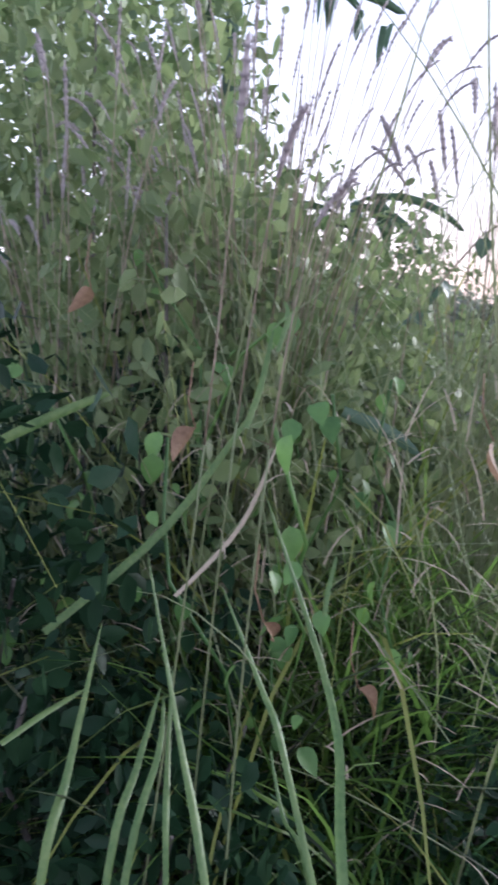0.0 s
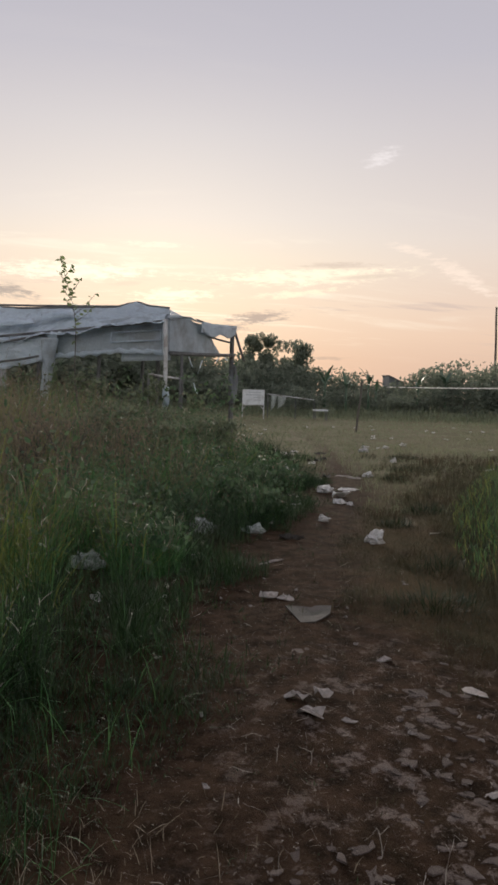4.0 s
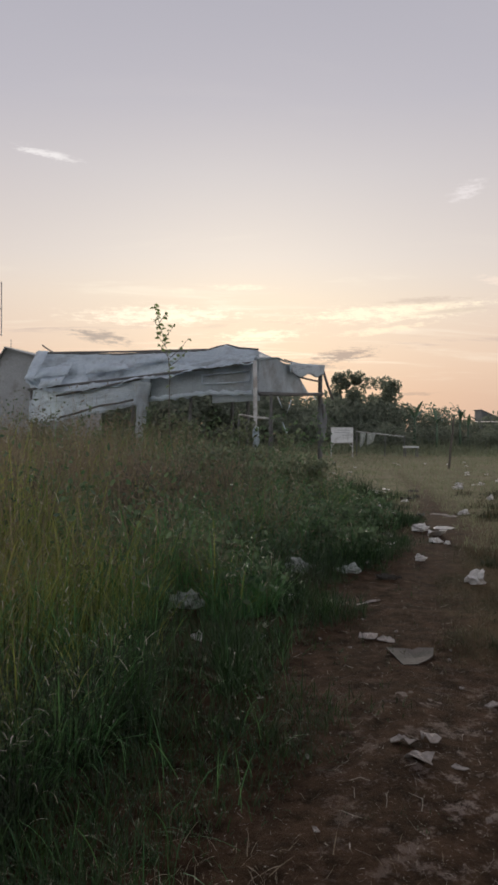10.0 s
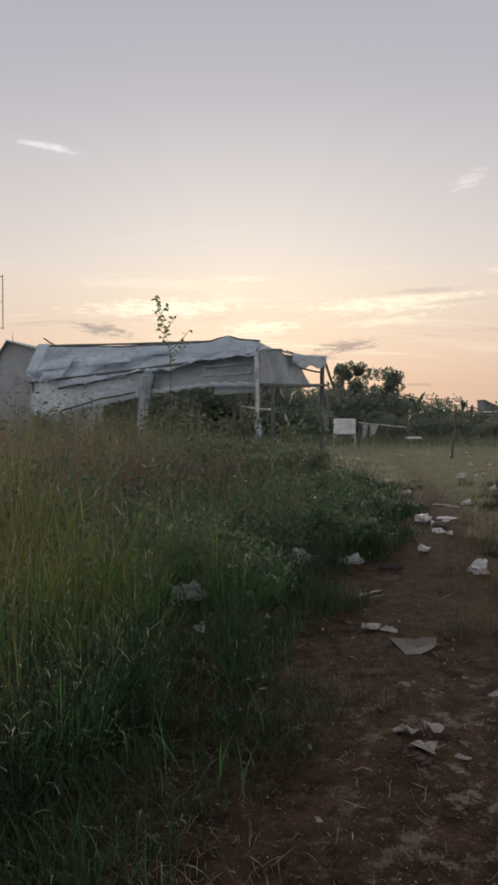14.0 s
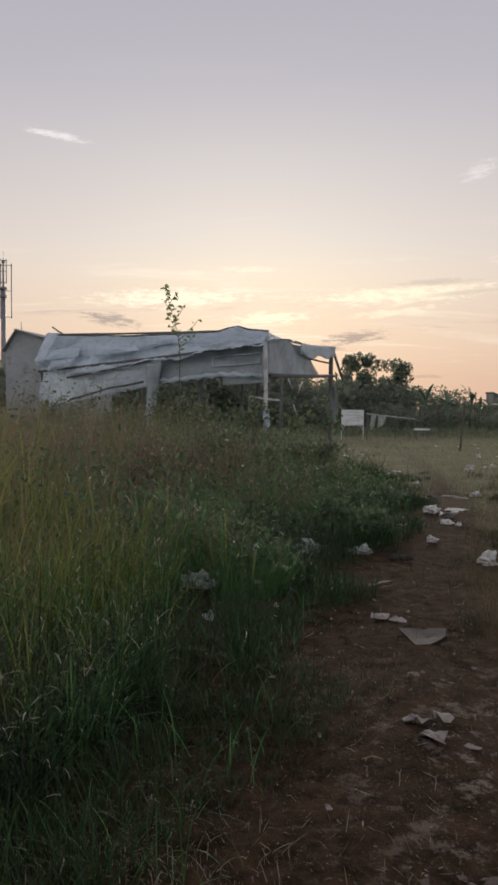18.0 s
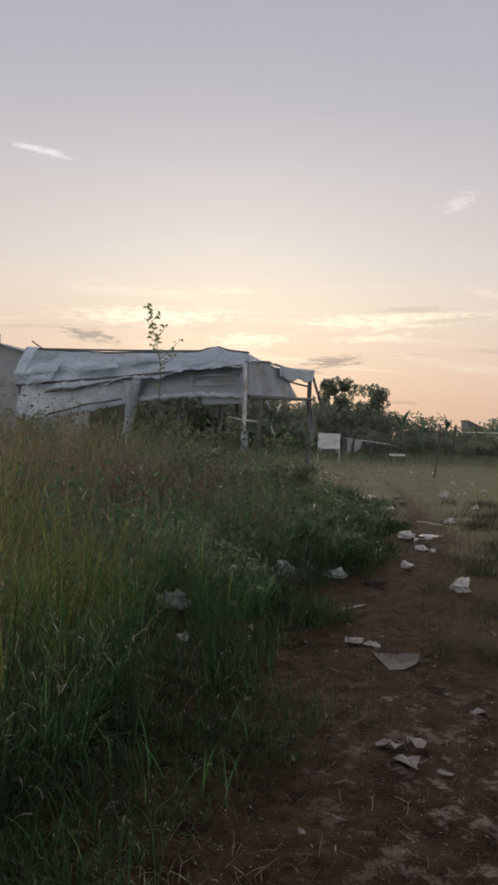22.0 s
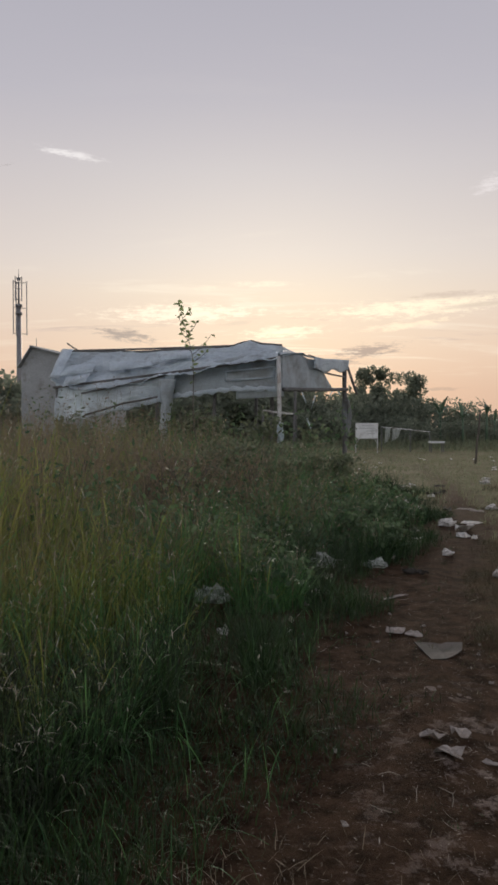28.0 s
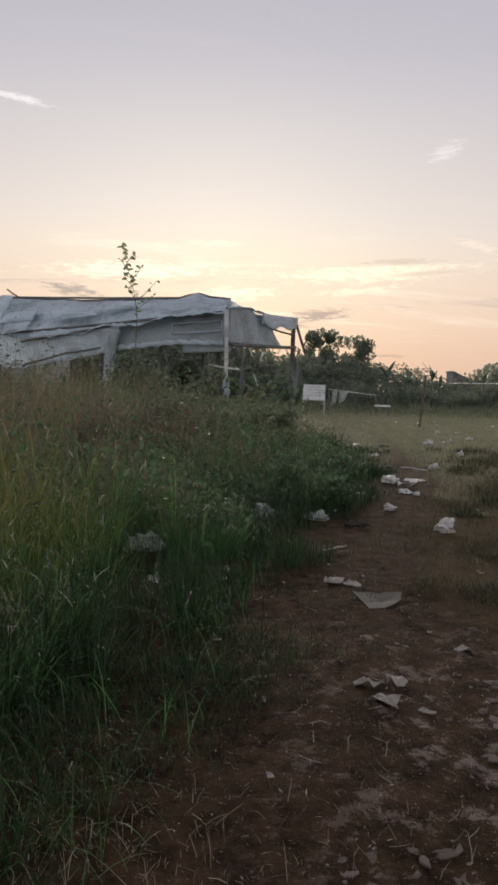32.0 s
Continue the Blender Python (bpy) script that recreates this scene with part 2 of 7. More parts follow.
    o = nd(t, "ShaderNodeOutputMaterial")
    t.links.new(shader, o.inputs[0])
    return m


M = {}
M["tall_grass"] = material("tall_grass", (0.06, 0.105, 0.02), (0.40, 0.42, 0.11), 0.55, 0.5, 4.0, through_light=0.5, spread=0.72, stain=(0.24, 0.20, 0.08), stain_scale=0.55)
M["russet_grass"] = material("russet_grass", (0.085, 0.075, 0.045), (0.34, 0.29, 0.19), 0.6, 0.4, 3.0, through_light=0.45, spread=0.65, stain=(0.26, 0.18, 0.12), stain_scale=0.5)
# Dark base colour that carries the shade of backlit near grass.
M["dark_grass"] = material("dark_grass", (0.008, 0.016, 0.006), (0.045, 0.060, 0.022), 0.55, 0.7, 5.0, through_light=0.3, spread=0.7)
M["dusty_weed"] = material("dusty_weed", (0.075, 0.10, 0.055), (0.24, 0.27, 0.17), 0.6, 1.0, 8.0, through_light=0.4, spread=0.7, stain=(0.16, 0.13, 0.09), stain_scale=1.1)
M["tan_stem"] = material("tan_stem", (0.22, 0.17, 0.12), (0.46, 0.37, 0.28), 0.6, 3.0, 30.0, through_light=0.35, spread=0.5)
# Base colour lowered to hold the backlit shade beside the path.
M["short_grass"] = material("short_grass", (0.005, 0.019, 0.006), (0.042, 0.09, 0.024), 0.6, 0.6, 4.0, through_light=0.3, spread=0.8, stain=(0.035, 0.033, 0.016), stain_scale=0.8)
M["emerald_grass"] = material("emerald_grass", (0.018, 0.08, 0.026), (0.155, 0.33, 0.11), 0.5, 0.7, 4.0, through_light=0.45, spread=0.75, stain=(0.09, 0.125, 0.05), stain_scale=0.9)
M["weed_green"] = material("weed_green", (0.028, 0.07, 0.033), (0.15, 0.215, 0.11), 0.5, 1.5, 9.0, through_light=0.45, spread=0.7, stain=(0.12, 0.12, 0.07), stain_scale=1.6)
# Leaves coloured near black: the shade inside the thicket is in their colour.
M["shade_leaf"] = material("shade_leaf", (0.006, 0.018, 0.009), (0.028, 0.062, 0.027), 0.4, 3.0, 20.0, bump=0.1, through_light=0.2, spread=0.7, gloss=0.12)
M["meadow"] = material("meadow", (0.13, 0.155, 0.085), (0.29, 0.30, 0.19), 0.75, 0.15, 1.5, through_light=0.45, spread=0.5, stain=(0.22, 0.19, 0.12), stain_scale=0.3)
M["brown_turf"] = material("brown_turf", (0.024, 0.028, 0.014), (0.12, 0.105, 0.055), 0.75, 0.5, 4.0, through_light=0.3, spread=0.6, stain=(0.09, 0.06, 0.035), stain_scale=0.8)
M["dark_hut"] = material("dark_hut", (0.10, 0.11, 0.12), (0.18, 0.19, 0.20), 0.8, 1.2, 14.0, bump=0.2, stain=(0.13, 0.12, 0.11))
M["clod"] = material("clod", (0.09, 0.072, 0.062), (0.235, 0.19, 0.168), 0.9, 5.0, 60.0, bump=0.6, spread=0.5, stain=(0.08, 0.055, 0.042), stain_scale=9.0, per="object", gloss=0.1)
M["lush_grass"] = material("lush_grass", (0.035, 0.095, 0.014), (0.22, 0.35, 0.075), 0.45, 1.2, 8.0, through_light=0.6, spread=0.65)
M["pale_blade"] = material("pale_blade", (0.055, 0.125, 0.035), (0.19, 0.26, 0.085), 0.42, 9.0, 90.0, bump=0.1, through_light=0.35, spread=0.2)
M["dry_stem"] = material("dry_stem", (0.24, 0.19, 0.13), (0.46, 0.38, 0.27), 0.7, 5.0, 60.0, bump=0.2, through_light=0.15, spread=0.5)
M["green_stem"] = material("green_stem", (0.13, 0.17, 0.07), (0.30, 0.32, 0.17), 0.6, 3.0, 30.0, through_light=0.3, spread=0.6)
M["dry_leaf"] = material("dry_leaf", (0.26, 0.23, 0.17), (0.62, 0.58, 0.48), 0.7, 2.0, 20.0, through_light=0.3, spread=0.7)
M["seed_head"] = material("seed_head", (0.13, 0.10, 0.07), (0.31, 0.25, 0.175), 0.8, 0.6, 5.0, through_light=0.4, spread=0.6)
M["panicle"] = material("panicle", (0.42, 0.37, 0.38), (0.66, 0.60, 0.60), 0.8, 14.0, 120.0, through_light=0.7, spread=0.5)
M["brown_leaf"] = material("brown_leaf", (0.15, 0.085, 0.05), (0.34, 0.22, 0.13), 0.7, 12.0, 90.0, bump=0.3, through_light=0.25, spread=0.3)
M["leaf"] = material("leaf", (0.045, 0.11, 0.03), (0.19, 0.33, 0.09), 0.45, 4.0, 40.0, bump=0.15, through_light=0.4, spread=0.7, per="object")
M["bush_leaf"] = material("bush_leaf", (0.09, 0.145, 0.055), (0.27, 0.32, 0.145), 0.5, 1.5, 9.0, through_light=0.5, spread=0.6)
# Far leaves lifted and greyed: distant haze is put into the base colour.
M["hazed_leaf"] = material("hazed_leaf", (0.12, 0.15, 0.11), (0.25, 0.27, 0.20), 0.6, 0.3, 2.0, through_light=0.55, spread=0.6)
M["banana_leaf"] = material("banana_leaf", (0.04, 0.085, 0.05), (0.11, 0.16, 0.10), 0.4, 3.0, 30.0, bump=0.2, through_light=0.18, spread=0.3)
M["bark"] = material("bark", (0.06, 0.052, 0.044), (0.15, 0.13, 0.112), 0.9, 3.0, 30.0, bump=0.5)
M["tarp"] = material("tarp", (0.60, 0.68, 0.75), (0.80, 0.87, 0.92), 0.42, 1.3, 11.0, bump=0.2, through_light=0.42, stain=(0.50, 0.55, 0.59), stain_scale=1.6, crease=0.2)
# Darker tarp tone; on the inner wall it holds the hem's shade.
M["tarp_old_shaded"] = material("tarp_old_shaded", (0.44, 0.49, 0.53), (0.62, 0.68, 0.72), 0.6, 1.8, 14.0, bump=0.2, through_light=0.45, stain=(0.38, 0.40, 0.41), stain_scale=1.2, crease=0.06)
M["timber"] = material("timber", (0.075, 0.075, 0.075), (0.17, 0.165, 0.16), 0.85, 3.0, 40.0, bump=0.4)
M["pale_pole"] = material("pale_pole", (0.36, 0.36, 0.36), (0.58, 0.58, 0.57), 0.6, 4.0, 40.0, bump=0.2, stain=(0.25, 0.22, 0.19), stain_scale=3.0)
M["steel"] = material("steel", (0.13, 0.13, 0.14), (0.25, 0.25, 0.26), 0.5, 2.0, 20.0, metal=0.3)
M["hut_wall"] = material("hut_wall", (0.22, 0.235, 0.245), (0.33, 0.345, 0.355), 0.8, 1.2, 14.0, bump=0.2, stain=(0.20, 0.20, 0.195))
M["board"] = material("board", (0.50, 0.52, 0.53), (0.68, 0.69, 0.69), 0.6, 2.5, 20.0, stain=(0.40, 0.40, 0.39))
M["faded_print"] = material("faded_print", (0.34, 0.36, 0.37), (0.44, 0.46, 0.47), 0.7, 8.0, 40.0)
M["plastic"] = material("plastic", (0.48, 0.46, 0.44), (0.74, 0.72, 0.69), 0.35, 9.0, 60.0, bump=0.4, through_light=0.15, stain=(0.42, 0.36, 0.31), stain_scale=9.0)
M["dull_bag"] = material("dull_bag", (0.28, 0.31, 0.29), (0.44, 0.47, 0.44), 0.5, 6.0, 40.0, bump=0.1, through_light=0.2, stain=(0.26, 0.27, 0.24), stain_scale=7.0)
M["paper"] = material("paper", (0.20, 0.175, 0.16), (0.44, 0.39, 0.355), 0.85, 12.0, 80.0, bump=0.3, stain=(0.24, 0.19, 0.16), stain_scale=14.0)
M["card"] = material("card", (0.036, 0.032, 0.028), (0.070, 0.062, 0.054), 0.85, 6.0, 70.0, bump=0.3, stain=(0.07, 0.055, 0.05), stain_scale=8.0)
M["straw"] = material("straw", (0.14, 0.11, 0.09), (0.68, 0.61, 0.52), 0.7, 4.0, 30.0, spread=0.8)
M["rope"] = material("rope", (0.55, 0.52, 0.50), (0.72, 0.70, 0.67), 0.7, 8.0, 60.0)


def soil_material():
    m = bpy.data.materials.new("soil")
    m.use_nodes = True
    t = m.node_tree
    t.nodes.clear()
    pos = nd(t, "ShaderNodeTexCoord").outputs["Object"]

    def noise_fac(scale, detail=5.0, rough=0.62, stops=None):
        n = nd(t, "ShaderNodeTexNoise", Scale=scale, Detail=detail, Roughness=rough)
        t.links.new(pos, n.inputs[0])
        if not stops:
            return n.outputs["Fac"]
        r = ramp(t, [(stops[0], (0, 0, 0)), (stops[1], (1, 1, 1))])
        t.links.new(n.outputs["Fac"], r.inputs[0])
        return r.outputs[0]

    soil = mix_colour(t, noise_fac(7.0, 6.0, 0.7, (0.3, 0.7)), (0.015, 0.0088, 0.0050), (0.076, 0.045, 0.027))
    soil = mix_colour(t, math_node(t, "MULTIPLY", noise_fac(48.0, 4.0, 0.7, (0.58, 0.70)), 0.5), soil, (0.19, 0.142, 0.112))
    at = nd(t, "ShaderNodeAttribute")
    at.attribute_name = "wear"
    # pale trodden crust in broken patches
    crust = math_node(t, "MULTIPLY", at.outputs["Fac"], noise_fac(5.0, 12.0, 0.8, (0.52, 0.60)))
    soil = mix_colour(t, math_node(t, "MULTIPLY", crust, 0.85), soil, (0.235, 0.186, 0.160))
    turf = mix_colour(t, noise_fac(1.3, 6.0, 0.7, (0.3, 0.7)), (0.058, 0.046, 0.022), (0.125, 0.088, 0.047))
    dry = mix_colour(t, noise_fac(1.3, 6.0, 0.7, (0.3, 0.7)), (0.10, 0.098, 0.055), (0.18, 0.162, 0.10))
    dry = mix_colour(t, math_node(t, "MULTIPLY", noise_fac(0.22, 4.0, 0.6, (0.45, 0.65)), 0.7), dry, (0.20, 0.172, 0.115))
    at3 = nd(t, "ShaderNodeAttribute")
    at3.attribute_name = "clearing"
    turf = mix_colour(t, at3.outputs["Fac"], turf, dry)
    at2 = nd(t, "ShaderNodeAttribute")
    at2.attribute_name = "turf"
    edge = math_node(t, "ADD", at2.outputs["Fac"], math_node(t, "MULTIPLY_ADD", noise_fac(3.0, 6.0, 0.7), 0.9, -0.45), clamp=True)
    col = mix_colour(t, edge, soil, turf)
    b = nd(t, "ShaderNodeBsdfPrincipled", Roughness=0.92)
    b.inputs["Specular IOR Level"].default_value = 0.03
    t.links.new(col, b.inputs["Base Color"])
    h = math_node(t, "ADD", noise_fac(20.0, 8.0, 0.75), math_node(t, "MULTIPLY", noise_fac(90.0, 4.0, 0.7), 0.5))
    bp = nd(t, "ShaderNodeBump", Strength=0.9, Distance=0.03)
    t.links.new(h, bp.inputs["Height"])
    t.links.new(bp.outputs[0], b.inputs["Normal"])
    o = nd(t, "ShaderNodeOutputMaterial")
    t.links.new(b.outputs[0], o.inputs[0])
    return m


M["soil"] = soil_material()


# ---- mesh helpers ----
def mesh_from(name, verts, faces, mat, smooth=True):
    me = bpy.data.meshes.new(name)
    me.from_pydata([tuple(map(float, v)) for v in verts], [], [tuple(map(int, f)) for f in faces])
    me.materials.append(M[mat])
    if smooth:
        me.polygons.foreach_set("use_smooth", [True] * len(me.polygons))
    me.update()
    return me


def quads_from(name, verts, quads, mat):
    """A large mesh of quads from arrays."""
    me = bpy.data.meshes.new(name)
    me.vertices.add(len(verts))
    me.vertices.foreach_set("co", np.ascontiguousarray(verts, dtype=np.float32).ravel())
    me.loops.add(quads.size)
    me.loops.foreach_set("vertex_index", np.ascontiguousarray(quads, dtype=np.int32).ravel())
    me.polygons.add(len(quads))
    me.polygons.foreach_set("loop_start", np.arange(0, quads.size, 4, dtype=np.int32))
    me.polygons.foreach_set("use_smooth", np.ones(len(quads), dtype=bool))
    me.materials.append(M[mat])
    me.update(calc_edges=True)
    return me


def part(name, data, parent, label=""):
    ob = new(name, data)
    ob.parent = parent
    if label:
        ob["label"] = label
    return ob


def thing(name, x, y, z=0.0, label="", category="", group="", turn=0.0):
    ob = new(name)
    ob.matrix_basis = pose(x, y, z, 0, 0, turn)
    ob.empty_display_size = 0.1
    return tagged(ob, label, category, group)


def tube(points, radii, sides=7, cap=True):
    """Vertices and faces of a tapering tube along points."""
    pts = [Vector(p) for p in points]
    if isinstance(radii, (int, float)):
        radii = [radii] * len(pts)
    verts, faces = [], []
    for i, (p, r) in enumerate(zip(pts, radii)):
        d = (pts[min(i + 1, len(pts) - 1)] - pts[max(i - 1, 0)]).normalized()
        a = d.cross(Vector((0, 0, 1)) if abs(d.z) < 0.95 else Vector((1, 0, 0))).normalized()
        b = d.cross(a)
        for k in range(sides):
            w = 2 * math.pi * k / sides
            verts.append(p + (a * math.cos(w) + b * math.sin(w)) * r)
    n = len(pts)
    for i in range(n - 1):
        for k in range(sides):
            k2 = (k + 1) % sides
            faces.append((i * sides + k, i * sides + k2, (i + 1) * sides + k2, (i + 1) * sides + k))
    if cap:
        faces += [tuple(range(sides))[::-1], tuple(range((n - 1) * sides, n * sides))]
    return verts, faces


def slab(sx_, sy_, sz_, at=(0, 0, 0), chamfer=0.0):
    """A box with chamfered upright edges, its base at at."""
    c, x, y = min(chamfer, sx_ / 3, sy_ / 3), sx_ / 2, sy_ / 2
    ring = [(-x + c, -y), (x - c, -y), (x, -y + c), (x, y - c), (x - c, y), (-x + c, y), (-x, y - c), (-x, -y + c)] if c else [(-x, -y), (x, -y), (x, y), (-x, y)]
    n = len(ring)
    verts = [(at[0] + a, at[1] + b, at[2] + h) for h in (0, sz_) for a, b in ring]
    faces = [(k, (k + 1) % n, n + (k + 1) % n, n + k) for k in range(n)] + [tuple(range(n))[::-1], tuple(range(n, 2 * n))]
    return verts, faces


def sheet(name, fn, nu, nv, mat, parent, thick=0.012, label=""):
    """A cloth-like sheet fn(u, v) of nu by nv cells with a thickness."""
    front = [Vector(fn(i / nu, j / nv)) for j in range(nv + 1) for i in range(nu + 1)]
    w = nu + 1
    normals = []
    for j in range(nv + 1):
        for i in range(nu + 1):
            a = front[j * w + min(i + 1, nu)] - front[j * w + max(i - 1, 0)]
            b = front[min(j + 1, nv) * w + i] - front[max(j - 1, 0) * w + i]
            c = a.cross(b)
            normals.append(c.normalized() if c.length > 1e-9 else Vector((0, 0, 1)))
    back = [p - q * thick for p, q in zip(front, normals)]
    o = len(front)
    faces = []
    for j in range(nv):
        for i in range(nu):
            a, b, c, d = j * w + i, j * w + i + 1, (j + 1) * w + i + 1, (j + 1) * w + i
            faces += [(a, b, c, d), (o + d, o + c, o + b, o + a)]
    rim = [j for j in range(nu)] + [nu + j * w for j in range(nv)] + [nv * w + i for i in range(nu, 0, -1)] + [j * w for j in range(nv, 0, -1)]
    for k, a in enumerate(rim):
        b = rim[(k + 1) % len(rim)]
        faces.append((b, a, o + a, o + b))
    return part(name, mesh_from(name, front + back, faces, mat), parent, label)


def blade_mesh(name, base, length, azimuth, lean, droop, width, mat, segs=4, twist=None):
    """Many grass blades in one mesh: base (n, 3); the rest n long. lean and droop in radians from upright."""
    n = len(length)
    t = np.linspace(0, 1, segs + 1)
    mid = (t[:-1] + t[1:]) / 2
    angle = lean[:, None] + droop[:, None] * mid[None, :] ** 1.3
    step = (length / segs)[:, None]
    out_ = np.concatenate([np.zeros((n, 1)), np.cumsum(np.sin(angle) * step, 1)], 1)
    rise = np.concatenate([np.zeros((n, 1)), np.cumsum(np.cos(angle) * step, 1)], 1)
    ca, sa = np.cos(azimuth)[:, None], np.sin(azimuth)[:, None]
    c = np.stack([base[:, 0:1] + ca * out_, base[:, 1:2] + sa * out_, base[:, 2:3] + rise], -1)
    tw = azimuth + np.pi / 2 + (np.random.RandomState(n % 9973).uniform(-0.9, 0.9, n) if twist is None else twist)
    side = np.stack([np.cos(tw), np.sin(tw), np.zeros(n)], -1)[:, None, :]
    prof = (0.55 + 1.1 * t) * (1 - t) ** 0.75 + 0.02
    half = (width[:, None] * prof[None, :] / 2)[..., None] * side
    verts = np.stack([c - half, c + half], 2).reshape(-1, 3)
    row = np.arange(segs)[None, :] * 2 + (np.arange(n) * 2 * (segs + 1))[:, None]
    quads = np.stack([row, row + 1, row + 3, row + 2], -1).reshape(-1, 4)
    return quads_from(name, verts, quads, mat)


def leaf_cloud(name, centres, size, mat, rng, tilt=0.9, slim=0.24):
    """Many small pointed leaves (two quads folded along the midrib) round given centres."""
    n = len(centres)
    yaw = rng.uniform(0, 2 * np.pi, n)
    pitch = rng.normal(-0.2, tilt, n)
    d = np.stack([np.cos(yaw) * np.cos(pitch), np.sin(yaw) * np.cos(pitch), np.sin(pitch)], -1)
    s = np.cross(d, rng.normal(0, 1, (n, 3)))
    s /= np.linalg.norm(s, axis=1)[:, None] + 1e-9
    nn = np.cross(s, d)
    L = (np.asarray(size) * rng.uniform(0.6, 1.3, n))[:, None]
    p = centres
    w = slim * rng.uniform(0.7, 1.3, n)[:, None]
    root, m1, m2, tip = p - d * L * 0.5, p - d * L * 0.18 - nn * L * 0.05, p + d * L * 0.18 - nn * L * 0.05, p + d * L * 0.5 - nn * L * 0.02
    l1, r1 = p - d * L * 0.2 + s * L * w, p - d * L * 0.2 - s * L * w
    l2, r2 = p + d * L * 0.16 + s * L * w * 0.85, p + d * L * 0.16 - s * L * w * 0.85
    verts = np.stack([root, m1, m2, tip, l1, l2, r1, r2], 1).reshape(-1, 3)
    o = np.arange(n)[:, None] * 8
    quads = np.concatenate([o + np.array([q]) for q in ([0, 1, 5, 4], [1, 2, 3, 5], [0, 6, 7, 1], [1, 7, 3, 2])], 0)
    return quads_from(name, verts, quads, mat)


def fold_noise(x, y, z, k):
    return noise.noise(Vector((x * k, y * k, z * k)))


# ---- the lie of the land ----
def tall_edge(y):
    """x of the edge of the tall grass, beside the path."""
    y = np.asarray(y, float)
    ragged = 0.22 * np.sin(y * 2.3) + 0.14 * np.sin(y * 5.1 + 1.0) + 0.1 * np.sin(y * 9.7)
    return ragged * np.clip((y - 3) / 3, 0.2, 1) + np.interp(y, [-3, 0, 2.2, 3, 3.9, 4.7, 5.5, 6.4, 7.5, 9.5, 12, 14.5, 17.5, 20, 24, 30, 45], [-1.3, -1.15, -0.9, -0.74, -0.55, -0.36, -0.14, 0.15, 0.7, 1.8, 2.5, 2.4, 2.05, 1.8, 1.3, -0.5, -6.0])


def path_mid(y):
    return np.interp(y, [-6, 0, 2.4, 5, 8, 12, 18, 26, 40], [0.4, 0.6, 0.9, 1.15, 2.2, 3.5, 4.9, 6.2, 8.0])


def ground_z(x, y):
    x, y = np.asarray(x, float), np.asarray(y, float)
    near_ = np.exp(-((x - 1) ** 2 + (y - 4) ** 2) / 900.0)
    z = 0.020 * np.sin(x * 2.1 + 0.6 * np.sin(y * 1.7)) * np.cos(y * 1.6 + 0.5) + 0.012 * np.sin(x * 5.3 + y * 3.1) * np.sin(y * 4.7 - x * 1.9)
    z = z + 0.03 * np.clip((np.abs(x - path_mid(y)) - 0.9) / 1.5, 0, 1)
    return z * near_


# ---- ground ----
def build_ground():
    u = np.linspace(-1, 1, 281)
    gx, gy = 1.0 + 0.9 * np.sinh(8.8 * u), 5.0 + 0.9 * np.sinh(8.8 * u)
    xx, yy = np.meshgrid(gx, gy)
    rng = np.random.RandomState(3)
    zz = ground_z(xx, yy) + rng.normal(0, 0.004, xx.shape) * np.exp(-((xx - 1) ** 2 + (yy - 4) ** 2) / 60.0)
    n = len(u)
    i, j = np.meshgrid(np.arange(n - 1), np.arange(n - 1))
    a = (j * n + i).ravel()
    me = quads_from("ground", np.stack([xx, yy, zz], -1).reshape(-1, 3), np.stack([a, a + 1, a + n + 1, a + n], -1), "soil")
    off = np.abs(xx - path_mid(yy))
    half = np.interp(yy, [-5, 2, 5, 9, 14, 20, 30], [1.3, 1.2, 0.75, 0.45, 0.12, -0.3, -0.5])
    turf = np.clip((off - half) / 0.8, 0, 1) * 0.95
    turf = np.where(xx < path_mid(yy), turf * np.clip(np.maximum((yy - 8) / 5, (0.8 - yy) / 1.5), 0, 1), turf)
    creep = np.clip((xx - path_mid(yy) - np.interp(yy, [2, 4.0, 5, 7.3, 9, 12], [1.2, 0.7, 0.35, 0.1, 0.2, 0.4])) / 0.6, 0, 1) * np.clip((yy - 3.2) / 1.2, 0, 1)
    turf = np.maximum(turf, 0.85 * creep)
    turf = np.where(yy > 30, 1.0, turf)
    wear = np.clip(1.7 - np.hypot((xx - 1.65) / 0.9, (yy - 2.7) / 1.3), 0, 1)
    for name, val in (("turf", turf), ("wear", wear), ("clearing", np.clip((yy - 7.5) / 7, 0, 1))):
        at = me.attributes.new(name, "FLOAT", "POINT")
        at.data.foreach_set("value", val.astype(np.float32).ravel())
    return tagged(new("ground", me), "dark trodden earth with a worn path and short grass", "ground", kind="structure")


build_ground()


# ---- the collapsed shed ----
L0, C0 = Vector((-5.78, 22.0, 0)), Vector((0.78, 19.0, 0))      # front left and front right foot
BACK = Vector((0.416, 0.909, 0))
R0 = C0 + BACK * 5.8
RIDGE_L, RIDGE_R = Vector((-5.82, 23.3, 0)), Vector((0.91, 20.6, 0))


def hem_z(s):
    return float(np.interp(s, [0, 0.06, 0.224, 0.55, 0.694, 0.9, 1.0], [2.87, 2.60, 2.49, 2.83, 3.03, 3.20, 3.33]))


def ridge_z(s):
    return float(np.interp(s, [0, 0.08, 0.385, 0.79, 0.865, 0.91, 1.0], [3.86, 3.81, 3.71, 3.75, 3.90, 3.79, 3.72]))


def low_z(s):
    return float(np.interp(s, [0, 0.19, 0.36, 0.51, 0.55, 0.79, 0.99], [1.62, 1.80, 2.00, 2.19, 2.34, 2.50, 2.49]))


